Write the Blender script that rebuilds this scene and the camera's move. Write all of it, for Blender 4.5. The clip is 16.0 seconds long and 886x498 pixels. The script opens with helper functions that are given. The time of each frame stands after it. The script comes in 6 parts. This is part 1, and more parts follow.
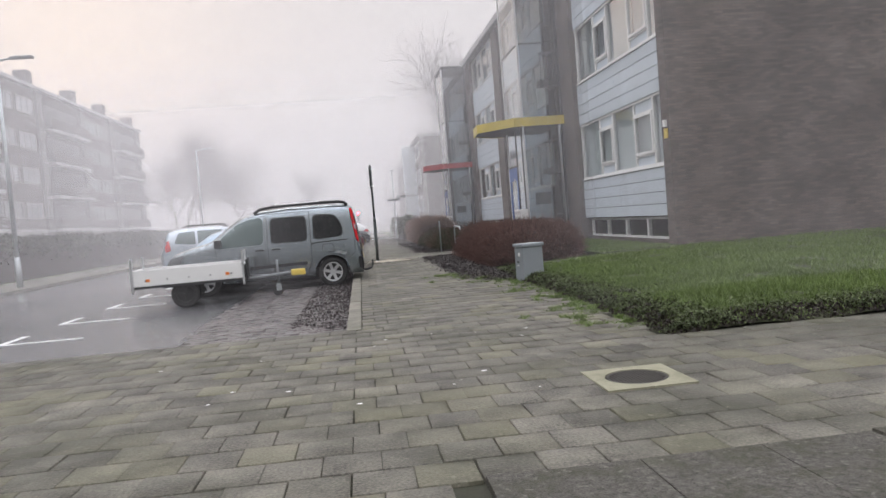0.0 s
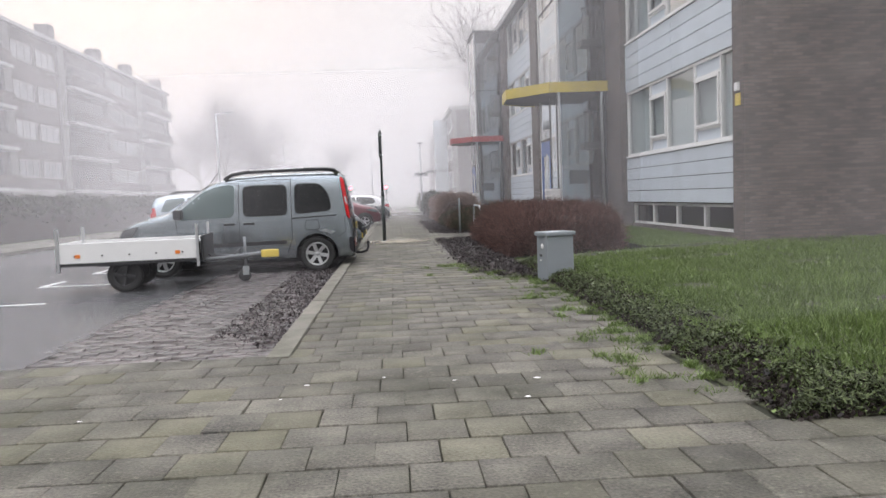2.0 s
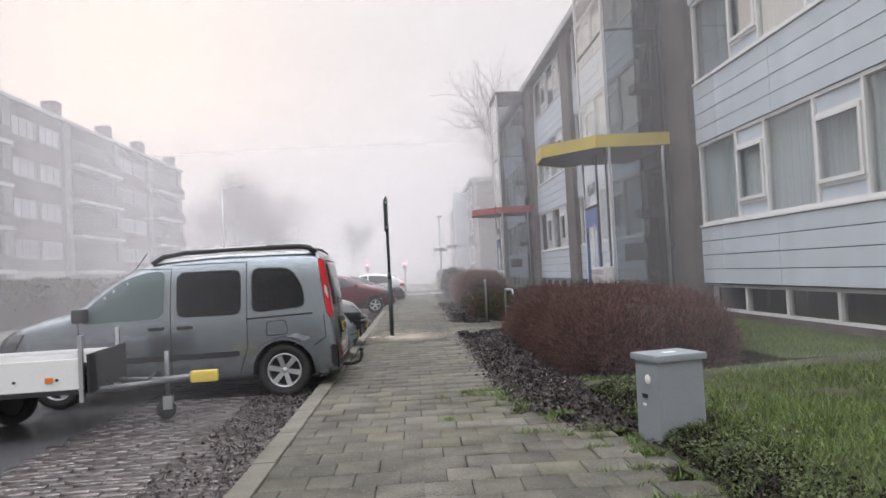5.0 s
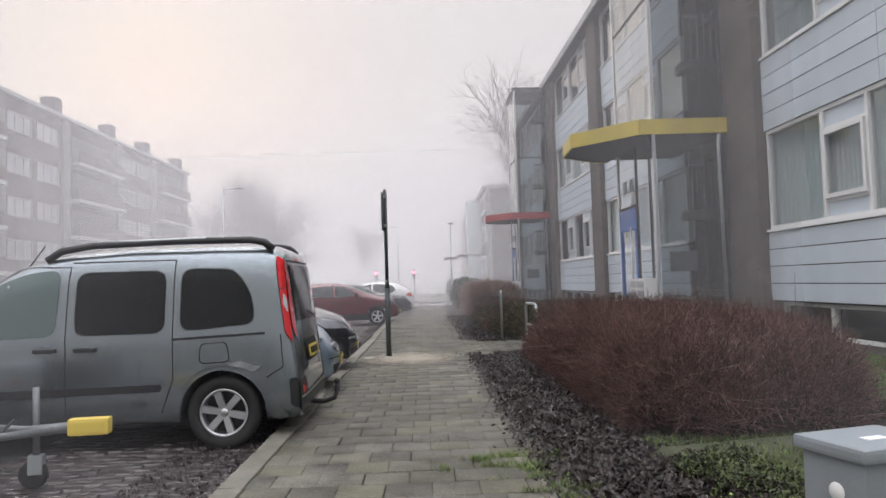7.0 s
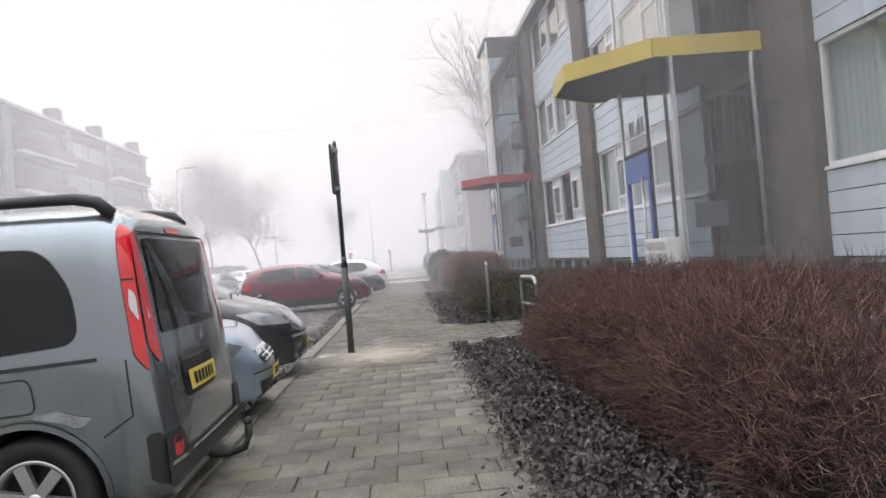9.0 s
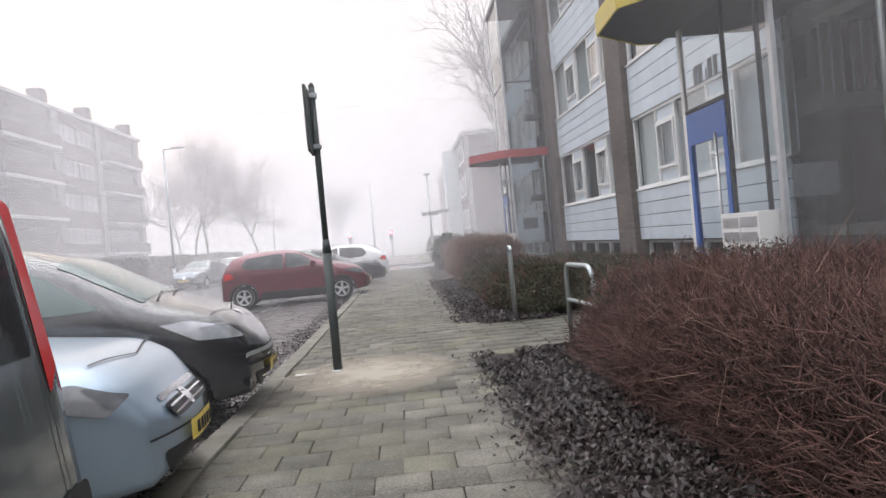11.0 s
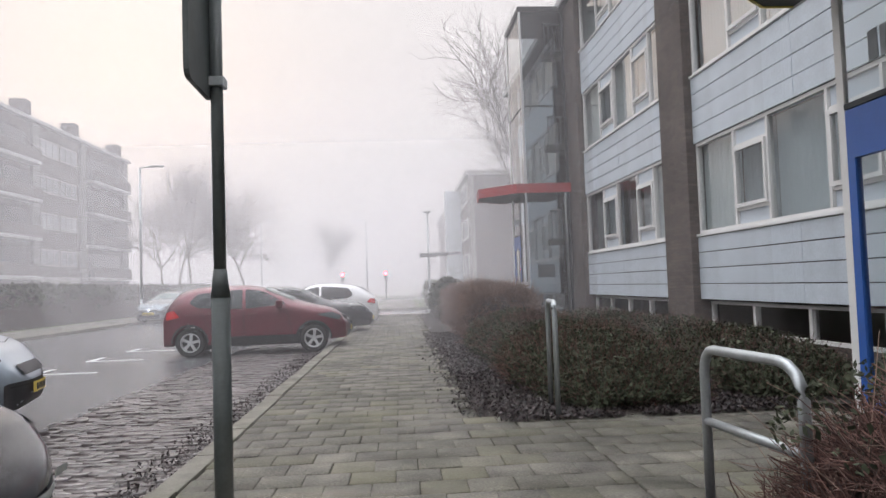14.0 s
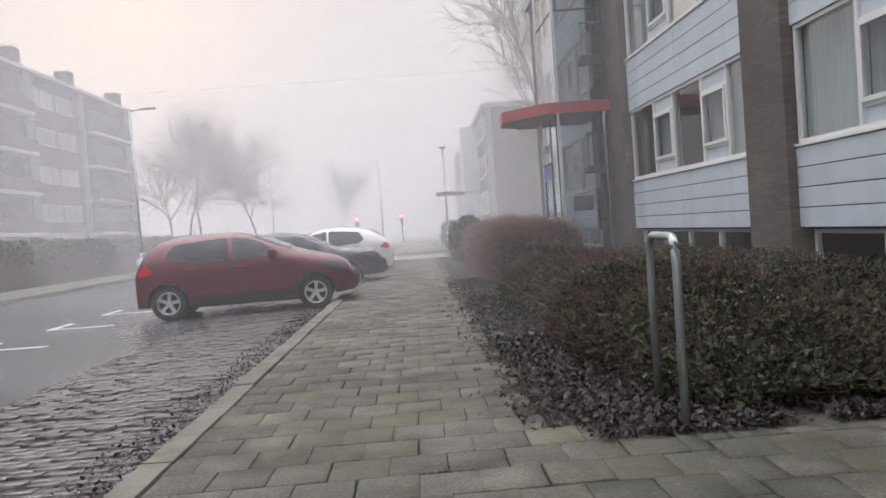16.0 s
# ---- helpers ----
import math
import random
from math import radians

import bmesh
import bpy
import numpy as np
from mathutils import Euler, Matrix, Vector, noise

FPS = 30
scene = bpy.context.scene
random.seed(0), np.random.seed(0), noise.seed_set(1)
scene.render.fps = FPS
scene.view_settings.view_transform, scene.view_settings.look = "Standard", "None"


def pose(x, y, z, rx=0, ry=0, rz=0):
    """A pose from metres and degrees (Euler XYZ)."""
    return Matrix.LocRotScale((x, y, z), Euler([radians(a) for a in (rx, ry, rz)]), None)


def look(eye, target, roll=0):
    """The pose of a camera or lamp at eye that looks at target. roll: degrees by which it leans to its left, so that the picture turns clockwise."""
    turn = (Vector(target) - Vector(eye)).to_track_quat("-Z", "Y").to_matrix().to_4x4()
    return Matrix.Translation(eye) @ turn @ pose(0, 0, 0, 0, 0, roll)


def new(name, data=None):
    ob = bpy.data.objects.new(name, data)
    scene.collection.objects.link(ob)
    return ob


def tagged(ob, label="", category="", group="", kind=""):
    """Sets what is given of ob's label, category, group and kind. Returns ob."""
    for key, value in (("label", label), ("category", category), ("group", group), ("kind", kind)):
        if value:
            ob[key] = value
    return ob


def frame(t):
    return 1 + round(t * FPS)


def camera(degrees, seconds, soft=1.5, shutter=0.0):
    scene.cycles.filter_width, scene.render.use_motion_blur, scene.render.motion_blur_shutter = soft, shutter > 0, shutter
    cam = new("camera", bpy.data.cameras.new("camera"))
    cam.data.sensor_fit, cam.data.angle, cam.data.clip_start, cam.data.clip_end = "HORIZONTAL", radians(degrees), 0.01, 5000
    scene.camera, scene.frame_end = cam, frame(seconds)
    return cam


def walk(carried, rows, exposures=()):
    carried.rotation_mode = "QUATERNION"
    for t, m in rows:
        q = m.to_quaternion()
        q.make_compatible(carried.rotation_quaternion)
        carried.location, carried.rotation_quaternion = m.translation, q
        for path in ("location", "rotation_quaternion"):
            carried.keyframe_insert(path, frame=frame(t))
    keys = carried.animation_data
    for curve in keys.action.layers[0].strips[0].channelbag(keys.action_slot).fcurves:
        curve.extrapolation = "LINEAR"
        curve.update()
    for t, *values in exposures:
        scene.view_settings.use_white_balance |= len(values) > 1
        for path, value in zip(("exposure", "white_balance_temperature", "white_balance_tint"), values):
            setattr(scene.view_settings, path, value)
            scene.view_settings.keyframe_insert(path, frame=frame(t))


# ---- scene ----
cam = camera(62.8, 16.0)
METRES, EYE, TILT, LEAN, TURN = 21.05, 1.2, 0.9, 0.0, -6.35
ROWS = [
    (0.0, 0.0, 0.0, 0.0, -0.28, -3.43, 4.61),
    (0.5, 0.0072, 0.0355, -0.0019, -3.6, -6.63, 3.67),
    (1.0, 0.0127, 0.0688, -0.0023, -1.27, -6.51, 2.02),
    (1.5, 0.017, 0.1009, -0.0035, -1.31, -6.78, 1.92),
    (2.0, 0.0204, 0.1368, -0.0044, 2.45, -5.06, 2.25),
    (2.5, 0.0193, 0.1718, -0.0005, 1.28, -4.86, 2.7),
    (3.0, 0.0183, 0.2029, 0.0009, 5.81, -0.33, 0.66),
    (5.5, 0.0087, 0.361, 0.0, 3.84, 0.91, 3.21),
    (6.0, 0.0072, 0.3902, -0.0014, 3.45, 1.26, 2.79),
    (6.5, 0.0044, 0.4207, -0.0019, 4.55, 2.23, 1.47),
    (7.0, 0.0037, 0.452, -0.003, 4.97, 1.73, 1.88),
    (7.5, 0.0006, 0.4857, -0.0036, 4.73, 1.04, 1.93),
    (8.0, -0.0007, 0.518, -0.0049, 4.56, 0.52, 2.28),
    (8.5, -0.0031, 0.5484, -0.0058, 3.89, -0.25, 2.93),
    (9.0, -0.0037, 0.5793, -0.0059, 3.15, -0.43, 4.9),
    (9.5, -0.0076, 0.6107, -0.0063, 3.24, -0.35, 4.98),
    (12.0, -0.0251, 0.7637, -0.0102, 3.63, -2.35, 5.89),
    (12.5, -0.0285, 0.7933, -0.0106, 5.07, -1.61, 4.96),
    (13.0, -0.0291, 0.8214, -0.0109, 2.79, 0.18, 5.63),
    (13.5, -0.0321, 0.8514, -0.0109, 5.86, 1.65, 3.45),
    (14.0, -0.0333, 0.8808, -0.0116, 3.05, 1.88, 1.99),
    (14.5, -0.037, 0.9142, -0.012, 6.6, 2.01, 1.42),
    (15.0, -0.0396, 0.9450, -0.0134, 8.1, 1.65, 2.57),
    (15.5, -0.0433, 0.9762, -0.0153, 7.53, -0.23, 3.22),
    (16.0, -0.0469, 1.0076, -0.0162, 4.34, -2.64, 4.23),
]
walk(cam, [(t, pose(0, 0, EYE, TILT, LEAN, TURN) @ pose(METRES * x, METRES * y, METRES * z, 90 + pitch, roll, yaw)) for t, x, y, z, yaw, pitch, roll in ROWS],
     [(0.0, 0.06), (0.6, 0.1), (1.5, 0.25), (2.4, 0.32), (3.0, 0.38), (5.5, 0.14), (7.0, 0.07), (8.5, 0.32), (9.5, 0.46), (12.5, 0.42), (13.5, 0.26), (14.5, 0.18), (15.2, 0.12), (16.0, 0.12)])

# ---- light: thick overcast, low fog ----
world = bpy.data.worlds.new("foggy_sky")
scene.world = world
world.use_nodes = True
wn, wl = world.node_tree.nodes, world.node_tree.links
wn.clear()
w_out = wn.new("ShaderNodeOutputWorld")
w_sky = wn.new("ShaderNodeTexSky")
w_sky.sky_type = "NISHITA"
w_sky.sun_disc = False
w_sky.sun_elevation, w_sky.sun_rotation = radians(14), radians(-20)
w_sky.air_density, w_sky.dust_density = 2.0, 6.0
w_bg1 = wn.new("ShaderNodeBackground")
w_bg1.inputs["Strength"].default_value = 0.006
w_bg2 = wn.new("ShaderNodeBackground")
w_geo = wn.new("ShaderNodeTexCoord")
w_sep = wn.new("ShaderNodeSeparateXYZ")
w_ramp = wn.new("ShaderNodeValToRGB")
w_add = wn.new("ShaderNodeAddShader")
el = w_ramp.color_ramp.elements
el[0].position, el[0].color = 0.0, (0.53, 0.53, 0.555, 1)
el[1].position, el[1].color = 1.0, (2.65, 2.65, 2.85, 1)
for p, c in ((0.12, (0.60, 0.595, 0.615, 1)), (0.26, (0.63, 0.61, 0.62, 1)), (0.42, (0.71, 0.685, 0.685, 1)), (0.62, (1.4, 1.38, 1.42, 1))):
    e = el.new(p)
    e.color = c
w_ramp.color_ramp.interpolation = "EASE"
wl.new(w_geo.outputs["Generated"], w_sep.inputs[0])
wl.new(w_sep.outputs["Z"], w_ramp.inputs[0])
wl.new(w_ramp.outputs[0], w_bg2.inputs["Color"])
wl.new(w_sky.outputs[0], w_bg1.inputs["Color"])
wl.new(w_bg1.outputs[0], w_add.inputs[0])
wl.new(w_bg2.outputs[0], w_add.inputs[1])
wl.new(w_add.outputs[0], w_out.inputs["Surface"])
scene.cycles.transparent_max_bounces = 32
sun = new("sun", bpy.data.lights.new("sun", "SUN"))
sun.data.energy, sun.data.angle, sun.data.color = 0.3, radians(40), (1.0, 0.97, 0.95)
sun.matrix_world = look((0, 0, 30), (6, -20, 0))

# ---- materials ----
def material(name, base, rough=0.6, metal=0.0, vary=0.12, size=6.0, bump=0.1, fine=60.0, rnd=0.0, spec=0.5, coat=0.0, stain=None, stain_amount=0.0, stain_size=1.2, speck=None, tint=None, ground=False):
    """Plain surface with two scales of variation in colour and relief; rnd: how far pieces differ from one another."""
    m = bpy.data.materials.new(name)
    m.use_nodes = True
    n, l = m.node_tree.nodes, m.node_tree.links
    b = n["Principled BSDF"]
    b.inputs["Roughness"].default_value, b.inputs["Metallic"].default_value = rough, metal
    b.inputs["Specular IOR Level"].default_value = spec
    b.inputs["Coat Weight"].default_value = coat
    tc = n.new("ShaderNodeTexCoord")
    big, small = n.new("ShaderNodeTexNoise"), n.new("ShaderNodeTexNoise")
    big.inputs["Scale"].default_value, small.inputs["Scale"].default_value = size, fine
    big.inputs["Detail"].default_value, small.inputs["Detail"].default_value = 4, 3
    geo = n.new("ShaderNodeNewGeometry")
    where = geo.outputs["Position"] if ground else tc.outputs["Object"]
    for t in (big, small):
        l.new(where, t.inputs["Vector"])
    add = n.new("ShaderNodeMath")
    l.new(big.outputs[0], add.inputs[0]); l.new(small.outputs[0], add.inputs[1])
    ran = n.new("ShaderNodeMapRange")
    ran.inputs["From Min"].default_value, ran.inputs["From Max"].default_value = 0.6, 1.4
    ran.inputs["To Min"].default_value, ran.inputs["To Max"].default_value = 1 - vary, 1 + vary
    l.new(add.outputs[0], ran.inputs["Value"])
    value = ran.outputs[0]
    if rnd:
        info, isl, r2, mul, sm = n.new("ShaderNodeObjectInfo"), n.new("ShaderNodeNewGeometry"), n.new("ShaderNodeMapRange"), n.new("ShaderNodeMath"), n.new("ShaderNodeMath")
        fr = n.new("ShaderNodeMath")
        sm.operation, fr.operation, mul.operation = "ADD", "FRACT", "MULTIPLY"
        l.new(info.outputs["Random"], sm.inputs[0]); l.new(isl.outputs["Random Per Island"], sm.inputs[1])
        l.new(sm.outputs[0], fr.inputs[0]); l.new(fr.outputs[0], r2.inputs["Value"])
        r2.inputs["To Min"].default_value, r2.inputs["To Max"].default_value = 1 - rnd, 1 + rnd
        l.new(r2.outputs[0], mul.inputs[0]); l.new(value, mul.inputs[1])
        value = mul.outputs[0]
    col = n.new("ShaderNodeVectorMath")
    col.operation = "SCALE"
    col.inputs[0].default_value = base
    l.new(value, col.inputs["Scale"])
    out = col.outputs[0]
    if tint and rnd:
        t1, t2, t3, tx = n.new("ShaderNodeMath"), n.new("ShaderNodeMath"), n.new("ShaderNodeMapRange"), n.new("ShaderNodeMix")
        t1.operation, t2.operation = "MULTIPLY", "FRACT"
        t1.inputs[1].default_value = 7.13
        l.new(fr.outputs[0], t1.inputs[0]); l.new(t1.outputs[0], t2.inputs[0]); l.new(t2.outputs[0], t3.inputs["Value"])
        t3.inputs["From Min"].default_value, t3.inputs["To Max"].default_value = 0.66, tint[1]
        tx.data_type = "RGBA"
        l.new(t3.outputs[0], tx.inputs["Factor"]); l.new(out, tx.inputs[6])
        tx.inputs[7].default_value = (*tint[0], 1)
        out = tx.outputs[2]
    if stain:
        st, rr, mix = n.new("ShaderNodeTexNoise"), n.new("ShaderNodeMapRange"), n.new("ShaderNodeMix")
        st.inputs["Scale"].default_value, st.inputs["Detail"].default_value, st.inputs["Roughness"].default_value = stain_size, 6, 0.65
        l.new(where, st.inputs["Vector"])
        l.new(st.outputs[0], rr.inputs["Value"])
        rr.inputs["From Min"].default_value, rr.inputs["From Max"].default_value = 0.45, 0.68
        rr.inputs["To Max"].default_value = stain_amount
        mix.data_type = "RGBA"
        l.new(rr.outputs[0], mix.inputs["Factor"]); l.new(out, mix.inputs[6])
        mix.inputs[7].default_value = (*stain, 1)
        out = mix.outputs[2]
    if speck:
        sk, sr, sx = n.new("ShaderNodeTexNoise"), n.new("ShaderNodeMapRange"), n.new("ShaderNodeMix")
        sk.inputs["Scale"].default_value, sk.inputs["Detail"].default_value = 26.0, 3
        l.new(geo.outputs["Position"], sk.inputs["Vector"])
        l.new(sk.outputs[0], sr.inputs["Value"])
        sr.inputs["From Min"].default_value, sr.inputs["From Max"].default_value, sr.inputs["To Max"].default_value = 0.60, 0.72, 0.55
        sx.data_type = "RGBA"
        l.new(sr.outputs[0], sx.inputs["Factor"]); l.new(out, sx.inputs[6])
        sx.inputs[7].default_value = (*speck, 1)
        out = sx.outputs[2]
    l.new(out, b.inputs["Base Color"])
    if bump:
        bp = n.new("ShaderNodeBump")
        bp.inputs["Strength"].default_value, bp.inputs["Distance"].default_value = bump, 0.01
        l.new(add.outputs[0], bp.inputs["Height"])
        l.new(bp.outputs[0], b.inputs["Normal"])
    return m
def brick_material(name, c1, c2, mortar, long=0.21, high=0.06, rough=0.85, turn=False):
    m = bpy.data.materials.new(name)
    m.use_nodes = True
    n, l = m.node_tree.nodes, m.node_tree.links
    b = n["Principled BSDF"]
    b.inputs["Roughness"].default_value = rough
    tc, sp, cb, br = n.new("ShaderNodeTexCoord"), n.new("ShaderNodeSeparateXYZ"), n.new("ShaderNodeCombineXYZ"), n.new("ShaderNodeTexBrick")
    su = n.new("ShaderNodeMath")
    l.new(tc.outputs["Object"], sp.inputs[0])
    l.new(sp.outputs["X"], su.inputs[0]); l.new(sp.outputs["Y"], su.inputs[1])
    l.new(su.outputs[0], cb.inputs["X"]); l.new(sp.outputs["Z"], cb.inputs["Y"])
    l.new(cb.outputs[0], br.inputs["Vector"])
    br.inputs["Scale"].default_value = 1.0
    br.inputs["Brick Width"].default_value, br.inputs["Row Height"].default_value = long, high
    br.inputs["Mortar Size"].default_value = 0.006
    br.inputs["Color1"].default_value, br.inputs["Color2"].default_value, br.inputs["Mortar"].default_value = (*c1, 1), (*c2, 1), (*mortar, 1)
    no, mx, rg = n.new("ShaderNodeTexNoise"), n.new("ShaderNodeMix"), n.new("ShaderNodeMapRange")
    no.inputs["Scale"].default_value, no.inputs["Detail"].default_value = 0.9, 6
    l.new(tc.outputs["Object"], no.inputs["Vector"])
    rg.inputs["From Min"].default_value, rg.inputs["From Max"].default_value = 0.3, 0.7
    rg.inputs["To Min"].default_value, rg.inputs["To Max"].default_value = 0.75, 1.2
    l.new(no.outputs[0], rg.inputs["Value"])
    sc = n.new("ShaderNodeVectorMath")
    sc.operation = "SCALE"
    l.new(br.outputs["Color"], sc.inputs[0]); l.new(rg.outputs[0], sc.inputs["Scale"])
    l.new(sc.outputs[0], b.inputs["Base Color"])
    bp = n.new("ShaderNodeBump")
    bp.inputs["Strength"].default_value, bp.inputs["Distance"].default_value, bp.invert = 0.6, 0.008, True
    l.new(br.outputs["Fac"], bp.inputs["Height"])
    l.new(bp.outputs[0], b.inputs["Normal"])
    return m


M_TILE = material("concrete_paver", (0.106, 0.099, 0.081), 0.7, vary=0.95, size=3, fine=60, rnd=0.26, bump=0.6, stain=(0.042, 0.042, 0.026), stain_amount=0.9, stain_size=0.8, speck=(0.19, 0.18, 0.14), tint=((0.142, 0.136, 0.072), 0.5), ground=True)
M_JOINT = material("mossy_joint", (0.030, 0.031, 0.019), 0.9, vary=0.4, ground=True)
M_KERB = material("concrete_kerb", (0.165, 0.155, 0.13), 0.8, vary=0.3, size=3, rnd=0.15, stain=(0.07, 0.07, 0.045), stain_amount=0.7, stain_size=2.5, ground=True)
M_COBBLE = material("brick_paving", (0.085, 0.070, 0.069), 0.28, vary=0.4, size=2, rnd=0.4, spec=0.8, coat=0.45, stain=(0.05, 0.045, 0.04), stain_amount=0.6, ground=True)
M_ASPHALT = material("asphalt", (0.08, 0.081, 0.085), 0.26, vary=0.2, size=0.6, fine=200, bump=0.2, spec=0.6)
M_BRICK = brick_material("dark_brown_brick", (0.15, 0.118, 0.104), (0.10, 0.083, 0.077), (0.095, 0.088, 0.083))
M_PANEL = material("blue_grey_cladding", (0.60, 0.665, 0.73), 0.5, vary=0.1, size=0.8, fine=25, rnd=0.05, bump=0.03, stain=(0.40, 0.45, 0.49), stain_amount=0.5, stain_size=0.9)
M_WHITE = material("white_paint", (0.78, 0.78, 0.77), 0.45, vary=0.05, bump=0.02)
M_SOIL = material("dark_soil", (0.030, 0.023, 0.020), 0.95, vary=0.5, size=9, bump=0.9)
M_GRASS = material("grass_blades", (0.115, 0.168, 0.042), 0.6, vary=0.35, size=1.3, rnd=0.35, bump=0)
M_GROUND = material("mossy_earth", (0.075, 0.095, 0.035), 0.9, vary=0.4, size=2, bump=0.5)
M_DARKMETAL = material("dark_grey_steel", (0.05, 0.055, 0.06), 0.65, 0.0, vary=0.3, size=4, spec=0.3)
M_POLE = material("weathered_grey_pole_paint", (0.065, 0.076, 0.076), 0.5, 0.0, vary=0.15, size=5, spec=0.4, stain=(0.04, 0.045, 0.04), stain_amount=0.6, stain_size=4)
M_FASCIA = material("pale_roof_edge", (0.42, 0.42, 0.42), 0.6)
M_YELLOW = material("yellow_painted_board", (0.62, 0.48, 0.08), 0.5, vary=0.12, size=3, stain=(0.35, 0.30, 0.08), stain_amount=0.4)
M_RED = material("red_painted_board", (0.36, 0.045, 0.05), 0.5, vary=0.12, size=3)
M_SOFFIT = material("dark_canopy_soffit", (0.06, 0.058, 0.055), 0.7)
M_BLUE = material("blue_painted_door_frame", (0.035, 0.12, 0.42), 0.4, vary=0.08)
M_ALU = material("bare_aluminium", (0.55, 0.56, 0.57), 0.35, 0.9, vary=0.08)
M_ZINC = material("galvanised_steel", (0.42, 0.45, 0.46), 0.42, 0.7, vary=0.15, size=10)
M_CURTAIN = material("white_net_curtain", (0.82, 0.89, 0.89), 0.9, vary=0.08, bump=0)
M_BLIND = material("pale_blue_blind", (0.76, 0.85, 0.88), 0.8, vary=0.05, bump=0)
M_PILLAR = material("grey_rendered_pillar", (0.17, 0.165, 0.16), 0.85, vary=0.15, size=0.6)
M_FARPANE = material("far_window_pane", (0.30, 0.315, 0.33), 0.25, vary=0.3, size=0.7, rnd=0.4, bump=0)
M_ROOM = material("dim_room_wall", (0.30, 0.28, 0.25), 0.9)
M_DARK = material("black_plastic", (0.022, 0.022, 0.024), 0.5, vary=0.1, bump=0.03)
M_RUBBER = material("tyre_rubber", (0.02, 0.02, 0.02), 0.8, vary=0.2)
M_RIM = material("silver_alloy", (0.55, 0.56, 0.57), 0.3, 0.8, vary=0.08, bump=0.02)
M_PLATE = material("yellow_number_plate", (0.70, 0.53, 0.10), 0.4, vary=0.05, bump=0)
M_INK = material("black_print", (0.02, 0.02, 0.02), 0.6, bump=0)
M_LITRED = material("red_lamp_plastic", (0.55, 0.015, 0.02), 0.15, vary=0.05, bump=0, coat=0.5)
M_LITCLR = material("clear_lamp_plastic", (0.12, 0.125, 0.135), 0.12, 0.3, vary=0.15, size=20, bump=0, coat=1.0)
M_LITAMB = material("orange_reflector", (0.75, 0.20, 0.02), 0.3, bump=0)
M_CHROME = material("chrome", (0.75, 0.76, 0.78), 0.12, 1.0, vary=0.03, bump=0)
M_CABINET = material("grey_cabinet_paint", (0.25, 0.275, 0.295), 0.55, vary=0.08, size=3, bump=0.04, stain=(0.20, 0.21, 0.20), stain_amount=0.5, stain_size=2)
M_TWIG = material("reddish_brown_twigs", (0.122, 0.066, 0.055), 0.8, vary=0.25, rnd=0.65, bump=0)
M_TWIG2 = material("beech_twigs", (0.20, 0.13, 0.10), 0.8, vary=0.25, rnd=0.4, bump=0)
M_BARK = material("grey_bark", (0.12, 0.105, 0.09), 0.9, vary=0.3)
M_LEAF = material("dark_green_leaves", (0.060, 0.068, 0.044), 0.85, vary=0.3, rnd=0.5, bump=0, spec=0.2)
M_LITTER = material("fallen_brown_leaves", (0.024, 0.0165, 0.0165), 0.4, vary=0.3, rnd=0.95, bump=0, spec=0.35)
M_WEED = material("weed_leaves", (0.060, 0.076, 0.032), 0.7, vary=0.4, size=2.5, rnd=0.75, bump=0, spec=0.25)
M_TURF = material("dark_turf_earth", (0.045, 0.050, 0.024), 0.95, vary=0.5, size=6, bump=0.7)
M_LAMPDK = material("clear_headlamp_lens", (0.30, 0.31, 0.33), 0.14, 0.3, vary=0.2, size=12, bump=0, coat=1.0)
M_OLDZINC = material("weathered_zinc", (0.17, 0.18, 0.19), 0.5, 0.5, vary=0.3, size=8)
# near-black brown: shade between the twigs painted onto the solid core
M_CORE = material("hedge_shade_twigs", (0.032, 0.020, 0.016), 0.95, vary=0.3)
M_PALE = material("pale_slab", (0.25, 0.24, 0.17), 0.75, vary=0.15, size=5, stain=(0.12, 0.115, 0.07), stain_amount=0.7, stain_size=5)
M_IRON = material("cast_iron", (0.06, 0.055, 0.05), 0.6, 0.5, vary=0.3, size=20)
M_AGG = material("exposed_aggregate", (0.075, 0.070, 0.060), 0.85, vary=0.8, size=30, fine=120, bump=1.0, stain=(0.04, 0.042, 0.022), stain_amount=0.8, stain_size=4, speck=(0.22, 0.2, 0.18))
M_MARK = material("white_road_paint", (0.62, 0.62, 0.62), 0.6, vary=0.2, size=5)
M_BRICK2 = brick_material("brown_brick", (0.075, 0.052, 0.045), (0.055, 0.040, 0.036), (0.07, 0.063, 0.058))
M_CONC = material("pale_concrete", (0.30, 0.29, 0.28), 0.8, vary=0.12, size=0.6)
M_MOSS = material("moss_clumps", (0.10, 0.135, 0.03), 0.9, vary=0.35, size=8, rnd=0.3, bump=0.3)


